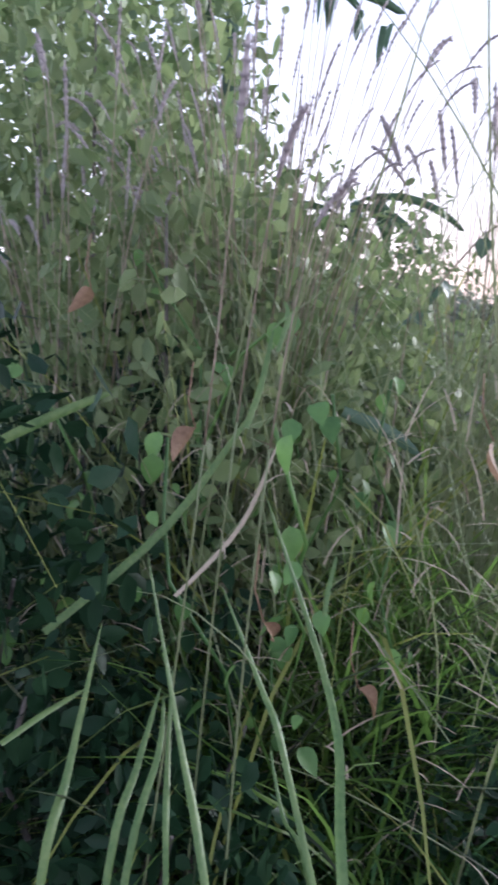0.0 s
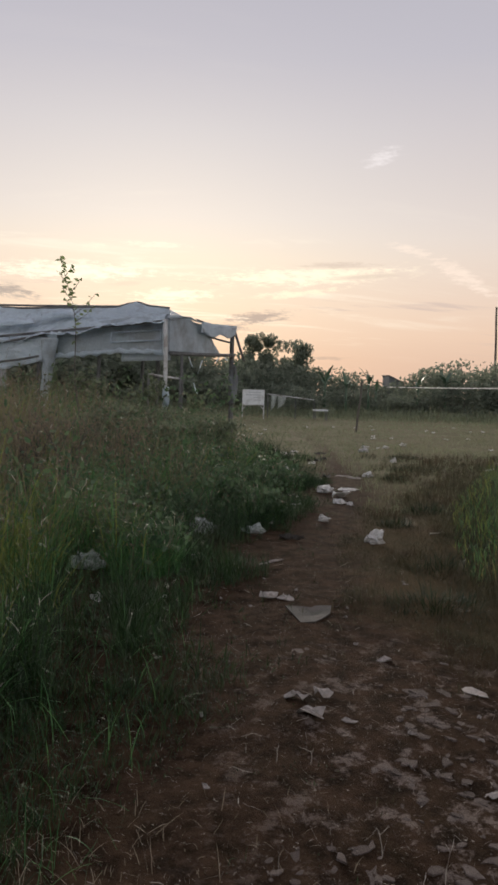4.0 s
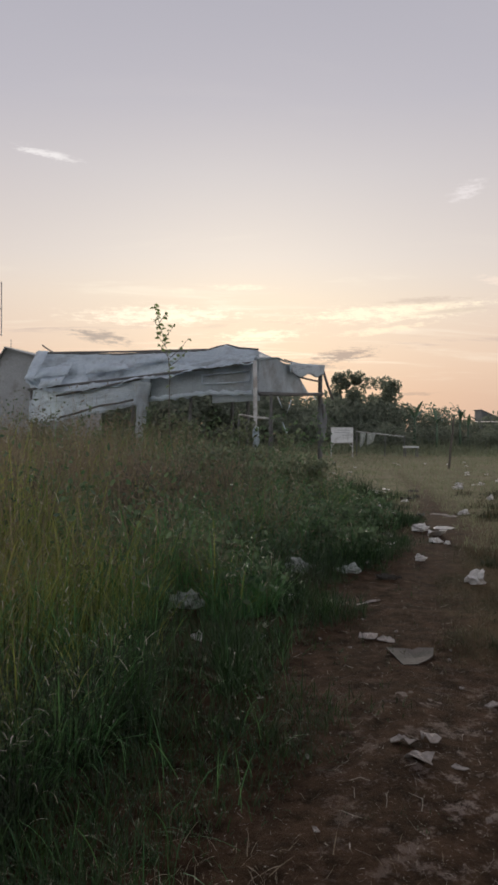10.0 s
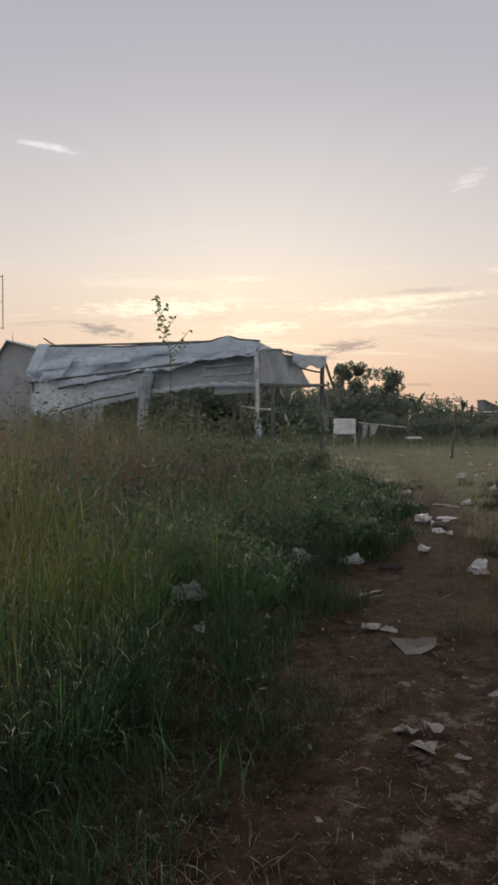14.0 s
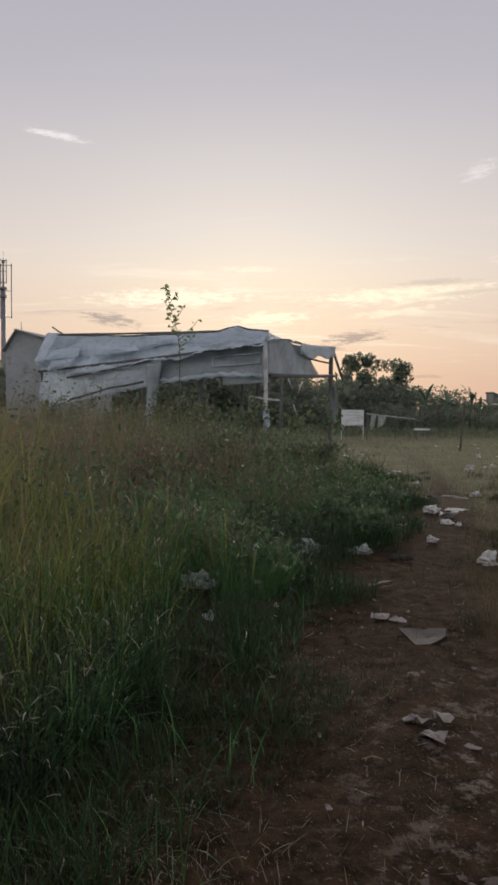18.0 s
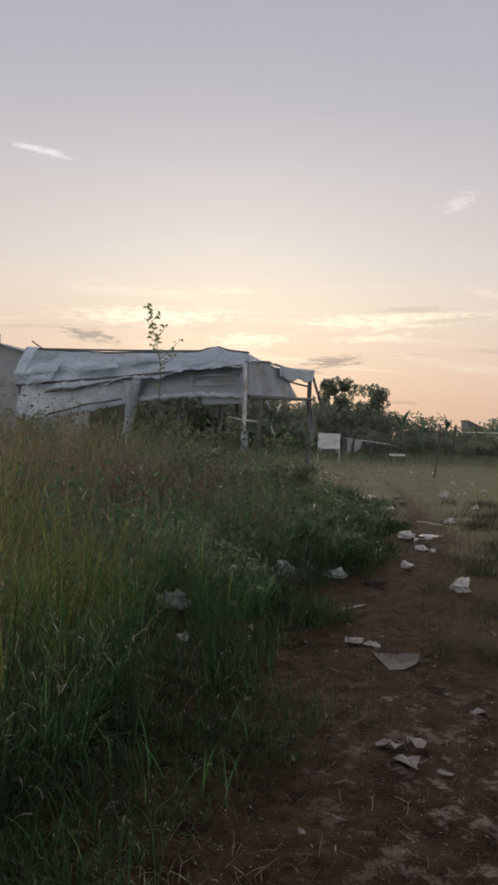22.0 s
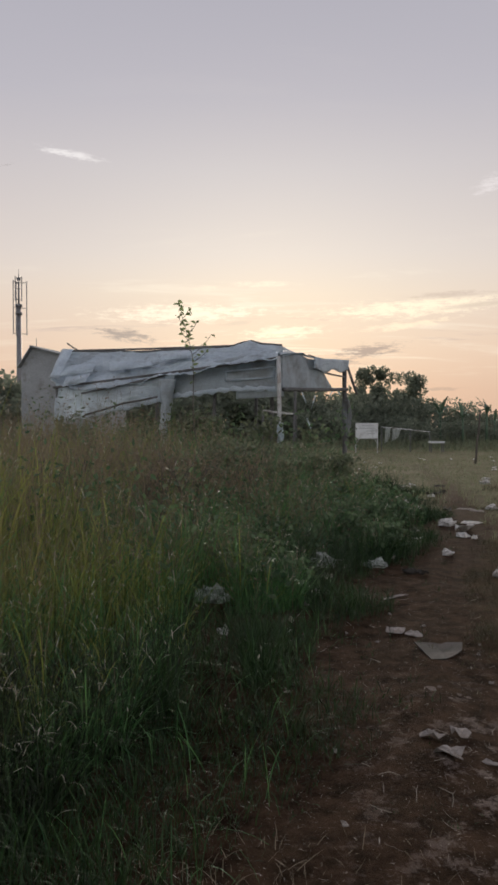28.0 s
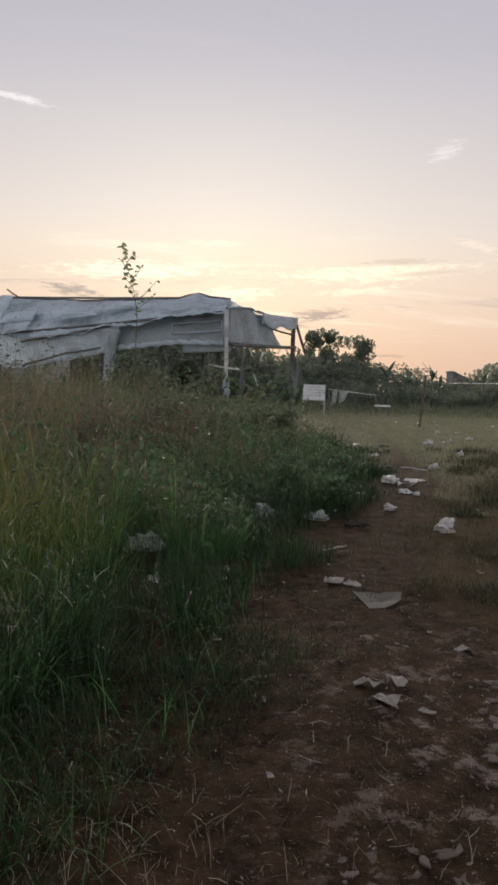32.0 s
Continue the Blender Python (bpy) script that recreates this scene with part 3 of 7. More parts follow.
def end_z(v):
    return float(np.interp(v, [0, 1.6, 2.4, 3.3, 5.8], [3.33, 3.55, 3.48, 3.50, 3.66]))


def front(s, v=0.0):
    return L0.lerp(C0, s) + BACK * v


def wrinkled(p, amount, k=1.3):
    return Vector(p) + Vector((0.2, -0.7, 0.7)) * amount * (fold_noise(p[0], p[1] * 0.6, p[2] * 1.9, k) + 0.5 * abs(fold_noise(p[0], p[1], p[2] * 2.2, k * 2.7)))


def build_shed():
    shed = thing("market_shed", 0, 0, 0, "collapsed open shed draped in torn pale blue-grey tarpaulin", "shed")
    shed.matrix_basis = pose(-2.5, 20.5, 0)
    bring = Matrix.Translation((2.5, -20.5, 0))

    def T(p):
        return bring @ Vector(p)

    def roof_front(u, v):
        top, foot = RIDGE_L.lerp(RIDGE_R, u), front(u, -0.12)
        top.z, foot.z = ridge_z(u), hem_z(u)
        p = foot.lerp(top, v)
        p.z -= 0.16 * math.sin(math.pi * v) * (0.6 + 0.4 * math.sin(u * 19))
        # long creases drawn from the upper left to the lower right
        p.z += 0.055 * math.sin(9 * v + 5 * u + 3 * fold_noise(u * 5, v * 3, 0, 1.0)) * (1 - v)
        p.z += 0.05 * abs(fold_noise(u * 4 + v * 3, v * 9 - u * 5, 1.0, 1.7)) + 0.075 * abs(fold_noise(u * 16 + v * 3, v * 10 - u * 9, 3.0, 1.0)) + 0.03 * abs(fold_noise(u * 40 + v * 5, v * 16 - u * 20, 5.0, 1.0))
        q = wrinkled(p, 0.16 * (1 - v ** 3), 1.5)
        return T(q if v > 0.02 else q - Vector((0, 0, 0.03 * abs(math.sin(u * 40)))))

    sheet("roof_sheet", roof_front, 150, 40, "tarp", shed, label="sagging creased pale tarpaulin")

    def roof_back(u, v):
        top, foot = RIDGE_L.lerp(RIDGE_R, u), (L0 + BACK * 5.8).lerp(R0, u)
        top.z, foot.z = ridge_z(u) - 0.004, 3.0 + 0.64 * u
        p = top.lerp(foot, v)
        p.z -= 0.22 * math.sin(math.pi * v)
        return T(wrinkled(p, 0.06 * v))

    sheet("back_roof_sheet", roof_back, 40, 14, "tarp", shed)

    def roof_end(u, v):
        foot = C0 + BACK * (5.8 * u)
        foot.z = end_z(5.8 * u)
        top = RIDGE_R.lerp(R0, u)
        top.z = (3.72 + (3.66 - 3.72) * u) - 0.16 * math.sin(math.pi * u)
        return T(wrinkled(foot.lerp(top, v), 0.05))

    sheet("roof_end_sheet", roof_end, 30, 8, "tarp_old_shaded", shed)

    def wall_left(u, v):
        s = 0.53 * u
        p = front(s, 0.05)
        lo = low_z(s) + 0.06 * fold_noise(s * 30, 0, 0, 1.0)
        p.z = lo + (hem_z(s) + 0.12 - lo) * v
        return T(p + BACK * 0.05 * math.sin(s * 55 + v * 2) * (1 - v) + BACK * 0.10 * fold_noise(s * 9, v * 2, 2, 1.0))

    sheet("wall_sheet", wall_left, 54, 12, "tarp", shed, label="ragged hanging tarpaulin wall")

    def wall_right(u, v):
        s = 0.54 + 0.45 * u
        p = front(s, 0.38)
        p.z = low_z(s) + 0.02 + (hem_z(s) + 0.22 - low_z(s)) * v
        return T(p + BACK * (0.04 * math.sin(s * 40) * (1 - v) + 0.05 * fold_noise(s * 8, v * 3, 4, 1.0)))

    # Same tarp as the roof, with the eave's shade in its colour.
    sheet("inner_wall_sheet", wall_right, 44, 12, "tarp_old_shaded", shed, label="tarpaulin under the eave, coloured darker for its shade")

    # a patch framed by battens on the inner wall
    for a, b, za, zb in ((0.77, 0.96, 2.98, 3.06), (0.77, 0.96, 2.74, 2.80), (0.765, 0.768, 2.72, 3.0), (0.958, 0.962, 2.78, 3.08)):
        p, q = front(a, 0.31), front(b, 0.31)
        p.z, q.z = za, zb
        part("batten", mesh_from("batten", *tube([T(p), T(q)], 0.025, 6), "tarp"), shed)

    # rolled hem under the wall
    pts = []
    for k in range(25):
        s = 0.55 + 0.44 * k / 24
        p = front(s, 0.22)
        p.z = low_z(s) + 0.02 * math.sin(k * 1.9)
        pts.append(T(p))
    part("rolled_tarp", mesh_from("rolled_tarp", *tube(pts, [0.065 + 0.02 * math.sin(k * 2.3) for k in range(25)], 9), "tarp"), shed, "rolled-up pale tarpaulin")

    def lower_strip(u, v):
        s = 0.80 + 0.19 * u
        p = front(s, 0.45)
        p.z = 2.24 + 0.06 * u + 0.30 * v
        return T(p + BACK * 0.05 * fold_noise(s * 14, v * 2, 7, 1.0))

    sheet("torn_strip", lower_strip, 16, 4, "tarp_old_shaded", shed)

    def end_wall(u, v):
        vv = 3.2 * u + 1.45 * u * (1 - v)
        p = C0 + BACK * (vv + 0.02)
        lo = 2.45 + 0.045 * vv
        p.z = lo + (end_z(vv) - 0.03 - lo) * v
        side = Vector((0.909, -0.416, 0))
        return T(p - side * (0.10 + 0.05 * math.sin(vv * 5 + v) * (1 - v) + 0.06 * fold_noise(vv, v * 2, 5, 1.0)))

    sheet("end_sheet", end_wall, 28, 12, "tarp_old_shaded", shed, label="dark torn sheet hanging at the open end")

    def valance(u, v):
        vv = 2.5 + 3.3 * u
        p = C0 + BACK * vv
        p.z = end_z(vv) - (0.36 + 0.05 * math.sin(vv * 4.1)) * (1 - v) + 0.01
        side = Vector((0.909, -0.416, 0))
        return T(p + side * (0.05 + 0.05 * fold_noise(vv * 2, v, 9, 1.0)))

    sheet("valance", valance, 24, 5, "tarp", shed, label="strip of tarpaulin along the eave")

    def pole(name, x, y, z0, z1, r, mat, lean=(0, 0), label=""):
        a, b = Vector((x, y, z0)), Vector((x + lean[0], y + lean[1], z1))
        pts = [T(a.lerp(b, k / 5) + Vector((0.012 * math.sin(k * 2.1 + x), 0, 0))) for k in range(6)]
        return part(name, mesh_from(name, *tube(pts, [r * (1.08 - 0.03 * k) for k in range(6)], 8), mat), shed, label)

    pole("post", C0.x, C0.y - 0.02, 0, 3.30, 0.055, "pale_pole", (-0.02, 0), "pale corner pole")
    pole("post", R0.x - 0.05, R0.y, 0, 3.66, 0.075, "timber", (-0.03, 0))
    pole("post", -2.33, 20.45, 0, 2.75, 0.06, "pale_pole", (0.02, 0))
    pole("post", L0.x + 0.1, L0.y + 0.1, 0, 2.7, 0.06, "timber")
    rear = L0 + BACK * 5.8
    pole("post", rear.x, rear.y, 0, 3.0, 0.07, "timber")
    mid_back = rear.lerp(R0, 0.55)
    pole("post", mid_back.x, mid_back.y, 0, 3.3, 0.06, "timber")
    pole("post", 1.22, 19.6, 0, 2.44, 0.04, "timber", (0.0, 0))
    pole("post", 0.62, 20.9, 0, 3.4, 0.06, "timber", (0.02, 0))
    pole("post", -1.0, 20.6, 0, 2.6, 0.05, "timber", (0.05, 0))
    # wide rag wrapped round the second post, with tatters
    def rag(u, v):
        w = u * 1.6 * math.pi - 2.2
        r = 0.09 + 0.13 * v ** 1.6 + 0.035 * math.sin(w * 3 + v * 5) + 0.05 * fold_noise(u * 5, v * 4, 3, 1.0)
        return T((-2.33 + 0.10 * v + r * math.sin(w), 20.42 - r * math.cos(w), 1.50 + 1.30 * v - 0.42 * abs(fold_noise(u * 13, 1.7, 8, 1.0)) * (1 - v) ** 2 - 0.12 * abs(math.sin(u * 17)) * (1 - v)))

    sheet("wrapped_rag", rag, 34, 18, "tarp_old_shaded", shed, label="pale rag wrapped round a post")

    def bundle(u, v):
        w = u * 2 * math.pi
        r = 0.045 + 0.035 * math.sin(math.pi * v) + 0.025 * math.sin(3 * w + 9 * v)
        return T((0.80 + r * math.sin(w), 18.92 - r * math.cos(w), 1.08 + 0.52 * v))

    def shroud(u, v):
        w = u * 2 * math.pi
        r = 0.10 + 0.05 * math.sin(math.pi * v) + 0.03 * math.sin(3 * w + 7 * v) + 0.03 * fold_noise(w, v * 3, 6, 1.0)
        return T((R0.x - 0.02 + r * math.sin(w), R0.y - r * math.cos(w), 1.15 + 1.25 * v))

    sheet("post_wrap", shroud, 16, 14, "dark_hut", shed, label="dull cloth wrapped round the far corner post")
    sheet("tied_cloth", bundle, 14, 8, "tarp", shed, label="pale cloth bundle tied to the corner pole")
    # rails, beams and loose sticks
    def stick(name, a, b, r, mat):
        return part(name, mesh_from(name, *tube([T(a), T(Vector(a).lerp(Vector(b), 0.5) + Vector((0, 0, -0.015))), T(b)], r, 7), mat), shed)

    stick("rail", (0.36, 19.0, 1.92), (1.20, 19.55, 1.83), 0.028, "pale_pole")
    stick("rail_post", (0.33, 19.0, 0.0), (0.36, 19.02, 1.93), 0.026, "timber")
    stick("rail_post", (1.16, 19.5, 0.0), (1.18, 19.52, 1.9), 0.024, "timber")
    stick("beam", (0.9, 19.3, 2.47), (R0.x, R0.y, 2.72), 0.055, "timber")
    stick("beam", (R0.x - 1.1, R0.y - 2.2, 3.15), (R0.x - 0.1, R0.y - 0.1, 3.12), 0.03, "timber")
    stick("brace", (R0.x + 0.02, R0.y, 3.45), (R0.x + 0.34, R0.y + 0.05, 2.55), 0.045, "timber")
    stick("batten", (1.75, 22.0, 3.62), (2.30, 22.4, 3.52), 0.022, "timber")
    stick("ridge_pole", (RIDGE_L.x - 0.05, RIDGE_L.y, 3.87), (0.0, 21.0, 3.80), 0.03, "timber")
    stick("loose_stick", (-5.24, 23.1, 3.84), (-5.62, 23.0, 4.08), 0.022, "timber")
    # A dark rod drawn for the shadow fold under the hem.
    stick("eave_pole", (L0.x, L0.y, 2.66), (C0.x, C0.y, 3.26), 0.035, "timber")
    # loose flaps and folded patches of the tarpaulin at the fallen end
    def patch(name, a, b, c, d, depth, label):
        a, b, c, d = (Vector(p) for p in (a, b, c, d))

        def fn(u, v):
            p = a.lerp(b, u).lerp(d.lerp(c, u), v)
            bow = 0.10 * math.sin(math.pi * u) * math.sin(math.pi * min(1, v * 1.1)) + depth * abs(fold_noise(p.x * 1.3, p.z * 2.2, depth * 40, 1.3))
            return T(p + Vector((0.02, -0.10 - bow, 0.05 + 0.03 * fold_noise(u * 6, v * 2, depth * 90, 1.0))))

        return sheet(name, fn, 16, 12, "tarp", shed, 0.02, label)

    patch("loose_flap", (-5.72, 22.9, 3.82), (-5.37, 22.85, 3.80), (-5.55, 21.75, 2.86), (-5.80, 21.75, 2.90), 0.16, "loose flap folded over the gable edge")
    patch("folded_patch", (-5.35, 22.2, 3.22), (-4.50, 22.15, 3.40), (-4.58, 21.85, 3.02), (-5.52, 21.7, 2.92), 0.20, "folded-over patch of tarpaulin")
    patch("folded_patch", (-5.30, 21.7, 2.86), (-4.60, 21.6, 2.98), (-4.72, 21.5, 2.72), (-5.36, 21.45, 2.58), 0.14, "folded-over patch of tarpaulin")
    patch("folded_patch", (-4.1, 21.95, 3.32), (-2.9, 21.45, 3.36), (-2.7, 21.1, 3.16), (-4.0, 21.55, 3.05), 0.22, "folded-over patch of tarpaulin")
    patch("folded_patch", (-2.6, 21.35, 3.50), (-1.5, 20.95, 3.55), (-1.2, 20.6, 3.36), (-2.5, 21.0, 3.30), 0.18, "folded-over patch of tarpaulin")
    # Dark rods added for the hem's shadow and the wall's shaded folds.
    stick("eave_pole", (-4.82, 21.42, 2.46), (-1.62, 20.08, 3.04), 0.03, "timber")
    for a, b in (((-4.70, 21.30, 1.84), (-3.50, 20.75, 2.16)), ((-3.50, 20.75, 2.16), (-2.50, 20.30, 2.32))):
        stick("wall_batten", a, b, 0.03, "timber")
    ridge_pts = []
    for k in range(25):
        u = k / 24
        p = RIDGE_L.lerp(RIDGE_R, u)
        p.z = ridge_z(u) + 0.035
        ridge_pts.append(T(p))
    part("ridge_edge", mesh_from("ridge_edge", *tube(ridge_pts, 0.032, 7), "timber"), shed, "dark edge pole along the ridge")
    # cord ends and scraps that dangle in the dark opening
    for k, (x, y, za, zb) in enumerate(((1.45, 20.4, 2.45, 2.15), (1.9, 21.3, 2.4, 2.02), (1.62, 20.8, 1.75, 1.45), (2.6, 23.0, 2.66, 2.45), (2.75, 23.4, 2.68, 2.5))):
        stick("dangling_scrap", (x, y, za), (x + 0.12 * (-1) ** k, y, zb), 0.018, "tarp")
    return shed


build_shed()


# ---- things round the shed ----
def gable_hut():
    hut = thing("gable_hut", -8.7, 30.5, 0, "grey sheet-metal hut with a low gable roof", "hut")
    hut.matrix_basis = pose(-8.24, 32.25, 0, 0, 0, -12)
    hut.scale = (1.0, 1.0, 1.02)
    d = 4.6
    xl, xr = -0.5, 2.2
    v, f = [(xl, -d / 2, 0), (xr, -d / 2, 0), (xr, d / 2, 0), (xl, d / 2, 0), (xl, -d / 2, 3.8), (xr, -d / 2, 4.0), (xr, d / 2, 4.0), (xl, d / 2, 3.8), (0.0, -d / 2, 4.62), (0.0, d / 2, 4.62)], \
        [(0, 1, 5, 8, 4), (1, 2, 6, 5), (2, 3, 7, 9, 6), (3, 0, 4, 7)]
    part("wall", mesh_from("wall", v, f, "hut_wall", False), hut)
    for sgn in (-1, 1):
        ridge, eave = 4.66, (3.95 if sgn < 0 else 4.16)
        far_x = xl - 0.08 if sgn < 0 else xr + 0.2
        rows = []
        for k in range(24):
            yk = -d / 2 - 0.2 + (d + 0.4) * k / 23
            b = 0.02 * (k % 2)
            rows += [(sgn * -0.02, yk, ridge + b), (far_x, yk, eave - 0.12 + b), (sgn * -0.02, yk, ridge + b - 0.05), (far_x, yk, eave - 0.17 + b)]
        fs = []
        for k in range(23):
            a = 4 * k
            fs += [(a, a + 4, a + 5, a + 1), (a + 2, a + 3, a + 7, a + 6), (a + 1, a + 5, a + 7, a + 3)]
        fs += [(0, 1, 3, 2), (92, 94, 95, 93)]
        part("roof", mesh_from("roof", rows, fs, "hut_wall", False), hut)
    part("rod", mesh_from("rod", *tube([(0.02, -2.0, 4.6), (0.02, -2.0, 5.0)], 0.012, 6), "steel"), hut)
    part("rod", mesh_from("rod", *tube([(1.2, -2.0, 4.2), (1.2, -2.0, 4.55)], 0.012, 6), "steel"), hut)


gable_hut()


def far_hut():
    hut = thing("lean_to_hut", 23.6, 66.5, 0, "small dark hut with a single sloping roof", "hut")
    v = [(-1.2, -1, 0), (1.2, -1, 0), (1.2, 1, 0), (-1.2, 1, 0), (-1.2, -1, 3.35), (1.2, -1, 2.75), (1.2, 1, 2.75), (-1.2, 1, 3.35)]
    hut.scale = (0.62, 0.9, 1.03)
    part("wall", mesh_from("wall", v, [(0, 1, 5, 4), (1, 2, 6, 5), (2, 3, 7, 6), (3, 0, 4, 7)], "dark_hut", False), hut)
    r = [(-1.3, -1.15, 3.42), (1.4, -1.15, 2.72), (1.4, 1.15, 2.72), (-1.3, 1.15, 3.42), (-1.3, -1.15, 3.35), (1.4, -1.15, 2.65), (1.4, 1.15, 2.65), (-1.3, 1.15, 3.35)]
    part("roof", mesh_from("roof", r, [(0, 1, 2, 3), (7, 6, 5, 4), (0, 4, 5, 1), (1, 5, 6, 2), (2, 6, 7, 3), (3, 7, 4, 0)], "timber", False), hut)


far_hut()


def sign_board():
    s = thing("sign_board", 6.78, 42.8, 0, "white notice board on two legs with faded lines", "sign", turn=-4)
    w, h, z = 1.24, 0.86, 0.86
    panel = part("panel", mesh_from("panel", *slab(w, 0.035, h, (0, 0, z)), "board", False), s)
    for x in (-w / 2, w / 2):
        part("leg", mesh_from("leg", *slab(0.055, 0.055, z + h, (x, 0.045, 0), 0.01), "pale_pole", False), s)
        sg = -1 if x > 0 else 1
        part("brace", mesh_from("brace", *tube([(x, 0.045, z - 0.32), (x + sg * 0.26, 0.045, z + 0.01)], 0.02, 6), "pale_pole"), s)
    part("rail", mesh_from("rail", *slab(w + 0.06, 0.05, 0.05, (0, 0.0, z - 0.05)), "pale_pole", False), s)
    for k, (x, ww) in enumerate(((0.08, 0.7), (0.0, 0.9), (0.22, 0.45), (0.25, 0.4))):
        part("faded_line", mesh_from("faded_line", *slab(ww, 0.006, 0.045, (x, -0.021, z + 0.68 - 0.15 * k)), "faded_print", False), panel)


sign_board()


def rail_stand():
    """A light hurdle with rags and a little table beside it, far across the clearing."""
    s = thing("drying_rail", 9.0, 44.0, 0, "thin pole rail hung with pale rags", "rail")
    part("pole", mesh_from("pole", *tube([(-1.2, 0, 1.5), (0.2, 0.1, 1.36), (1.75, 0.2, 1.2)], 0.032, 6), "pale_pole"), s)
    for x, z in ((-1.15, 1.5), (0.55, 1.3), (1.7, 1.22)):
        part("leg", mesh_from("leg", *tube([(x, 0.05, 0), (x + 0.02, 0.08, z)], 0.03, 6), "timber"), s)
    for x0, w, h in ((-0.95, 0.34, 0.95), (-0.52, 0.5, 0.75)):
        def rag(u, v, x0=x0, w=w, h=h):
            x = x0 + w * u * (0.7 + 0.3 * v)
            return (x, 0.02 + 0.05 * math.sin(u * 9 + v * 3), 1.46 - 0.1 * (x + 1.2) - h * (1 - v) * (1 - 0.35 * u))
        sheet("rag", rag, 8, 8, "dull_bag", s, label="pale hanging rag")
    t = thing("low_table", 11.0, 43.6, 0, "small pale low table", "table")
    part("top", mesh_from("top", *slab(0.85, 0.5, 0.10, (0, 0, 0.55), 0.03), "board", False), t)
    for x in (-0.36, 0.36):
        for y in (-0.2, 0.2):
            part("leg", mesh_from("leg", *slab(0.05, 0.05, 0.56, (x, y, 0)), "timber", False), t)


rail_stand()


def leaning_pole(name, x, y, top, r, label, lean):
    p = thing(name, x, y, 0, label, "pole")
    n = 7
    part("shaft", mesh_from("shaft", *tube([(lean * k / n + 0.015 * math.sin(k * 1.7), 0, top * k / n) for k in range(n + 1)], [r * (1.1 - 0.05 * k) for k in range(n + 1)], 8), "bark"), p)
    return p


leaning_pole("fence_pole", 9.13, 30.0, 2.12, 0.045, "dark weathered wooden pole leaning in the clearing", 0.20)
leaning_pole("utility_pole", 30.4, 60.0, 9.4, 0.11, "tall dark slender pole", -0.25)
leaning_pole("fence_pole", 17.5, 21.0, 2.1, 0.045, "dark weathered wooden pole holding a white line", 0.05)


def white_line():
    pts = [Vector((22.25, 65.4, 2.42)).lerp(Vector((17.52, 21.0, 2.04)), k / 12) for k in range(13)]
    pts = [p - Vector((0, 0, 0.05 * math.sin(math.pi * k / 12))) for k, p in enumerate(pts)]
    ob = new("washing_line", mesh_from("washing_line", *tube(pts, 0.034, 6), "rope"))
    tagged(ob, "taut white line strung from a hut to a pole", "line")


white_line()


def telecom_mast():
    m = thing("telecom_mast", -32.3, 104.7, 0, "dark steel telephone mast with antenna frames", "mast")
    part("column", mesh_from("column", *tube([(0, 0, 0), (0, 0, 9), (0, 0, 18.5)], [0.42, 0.36, 0.30], 10), "steel"), m)
    part("upper_tube", mesh_from("upper_tube", *tube([(0, 0, 18.5), (0, 0, 22.4)], [0.15, 0.11], 8), "steel"), m)
    part("spike", mesh_from("spike", *tube([(0, 0, 22.4), (0, 0, 23.6)], [0.045, 0.02], 6), "steel"), m)
    for r, z0, z1, turn in ((1.10, 14.4, 21.9, 0.1), (0.5, 19.2, 22.6, 0.9)):
        for k in range(3):
            w = 2 * math.pi * k / 3 + turn
            x, y = r * math.cos(w), r * math.sin(w)
            part("antenna", mesh_from("antenna", *slab(0.13, 0.11, z1 - z0, (x, y, z0), 0.03), "steel", False), m)
            for z in (z0 + 0.15, (z0 + z1) / 2, z1 - 0.2):
                part("arm", mesh_from("arm", *tube([(0, 0, z), (x, y, z)], 0.05, 6), "steel"), m)
    for z in (17.2, 18.3, 22.0):
        part("collar", mesh_from("collar", *tube([(0, 0, z), (0, 0, z + 0.35)], 0.48 if z < 20 else 0.25, 12), "steel"), m)


telecom_mast()


def lattice_mast():
    m = thing("lattice_mast", -58.5, 135.2, 0, "distant lattice mast with small dishes", "mast")
    H = 20.0
    for k in range(3):
        w = 2 * math.pi * k / 3
        part("leg", mesh_from("leg", *tube([(0.9 * math.cos(w), 0.9 * math.sin(w), 0), (0.55 * math.cos(w), 0.55 * math.sin(w), H)], 0.11, 6), "steel"), m)
    for j in range(14):
        z = j * H / 14
        r0, r1 = 0.9 - 0.35 * j / 14, 0.9 - 0.35 * (j + 1) / 14
        for k in range(3):
            a, b = 2 * math.pi * k / 3, 2 * math.pi * (k + 1) / 3
            part("lattice_bar", mesh_from("lattice_bar", *tube([(r0 * math.cos(a), r0 * math.sin(a), z), (r1 * math.cos(b), r1 * math.sin(b), z + H / 14)], 0.06, 5), "steel"), m)
    for k, z in enumerate((9.5, 11.5, 14.5, 17.0, 18.6)):
        w = 1.3 * k
        x, y = 1.0 * math.cos(w), 1.0 * math.sin(w)
        part("dish", mesh_from("dish", *tube([(x * 0.8, y * 0.8, z), (x * 1.3, y * 1.3, z)], [0.25, 0.65], 12), "steel"), m)
    for z in (13.0, 16.0, 19.0):
        for k in range(3):
            w = 2 * math.pi * k / 3 + 0.5
            part("antenna", mesh_from("antenna", *slab(0.3, 0.2, 2.2, (1.3 * math.cos(w), 1.3 * math.sin(w), z), 0.04), "steel", False), m)
    part("spike", mesh_from("spike", *tube([(0, 0, H), (0, 0, H + 1.2)], 0.05, 5), "steel"), m)


lattice_mast()


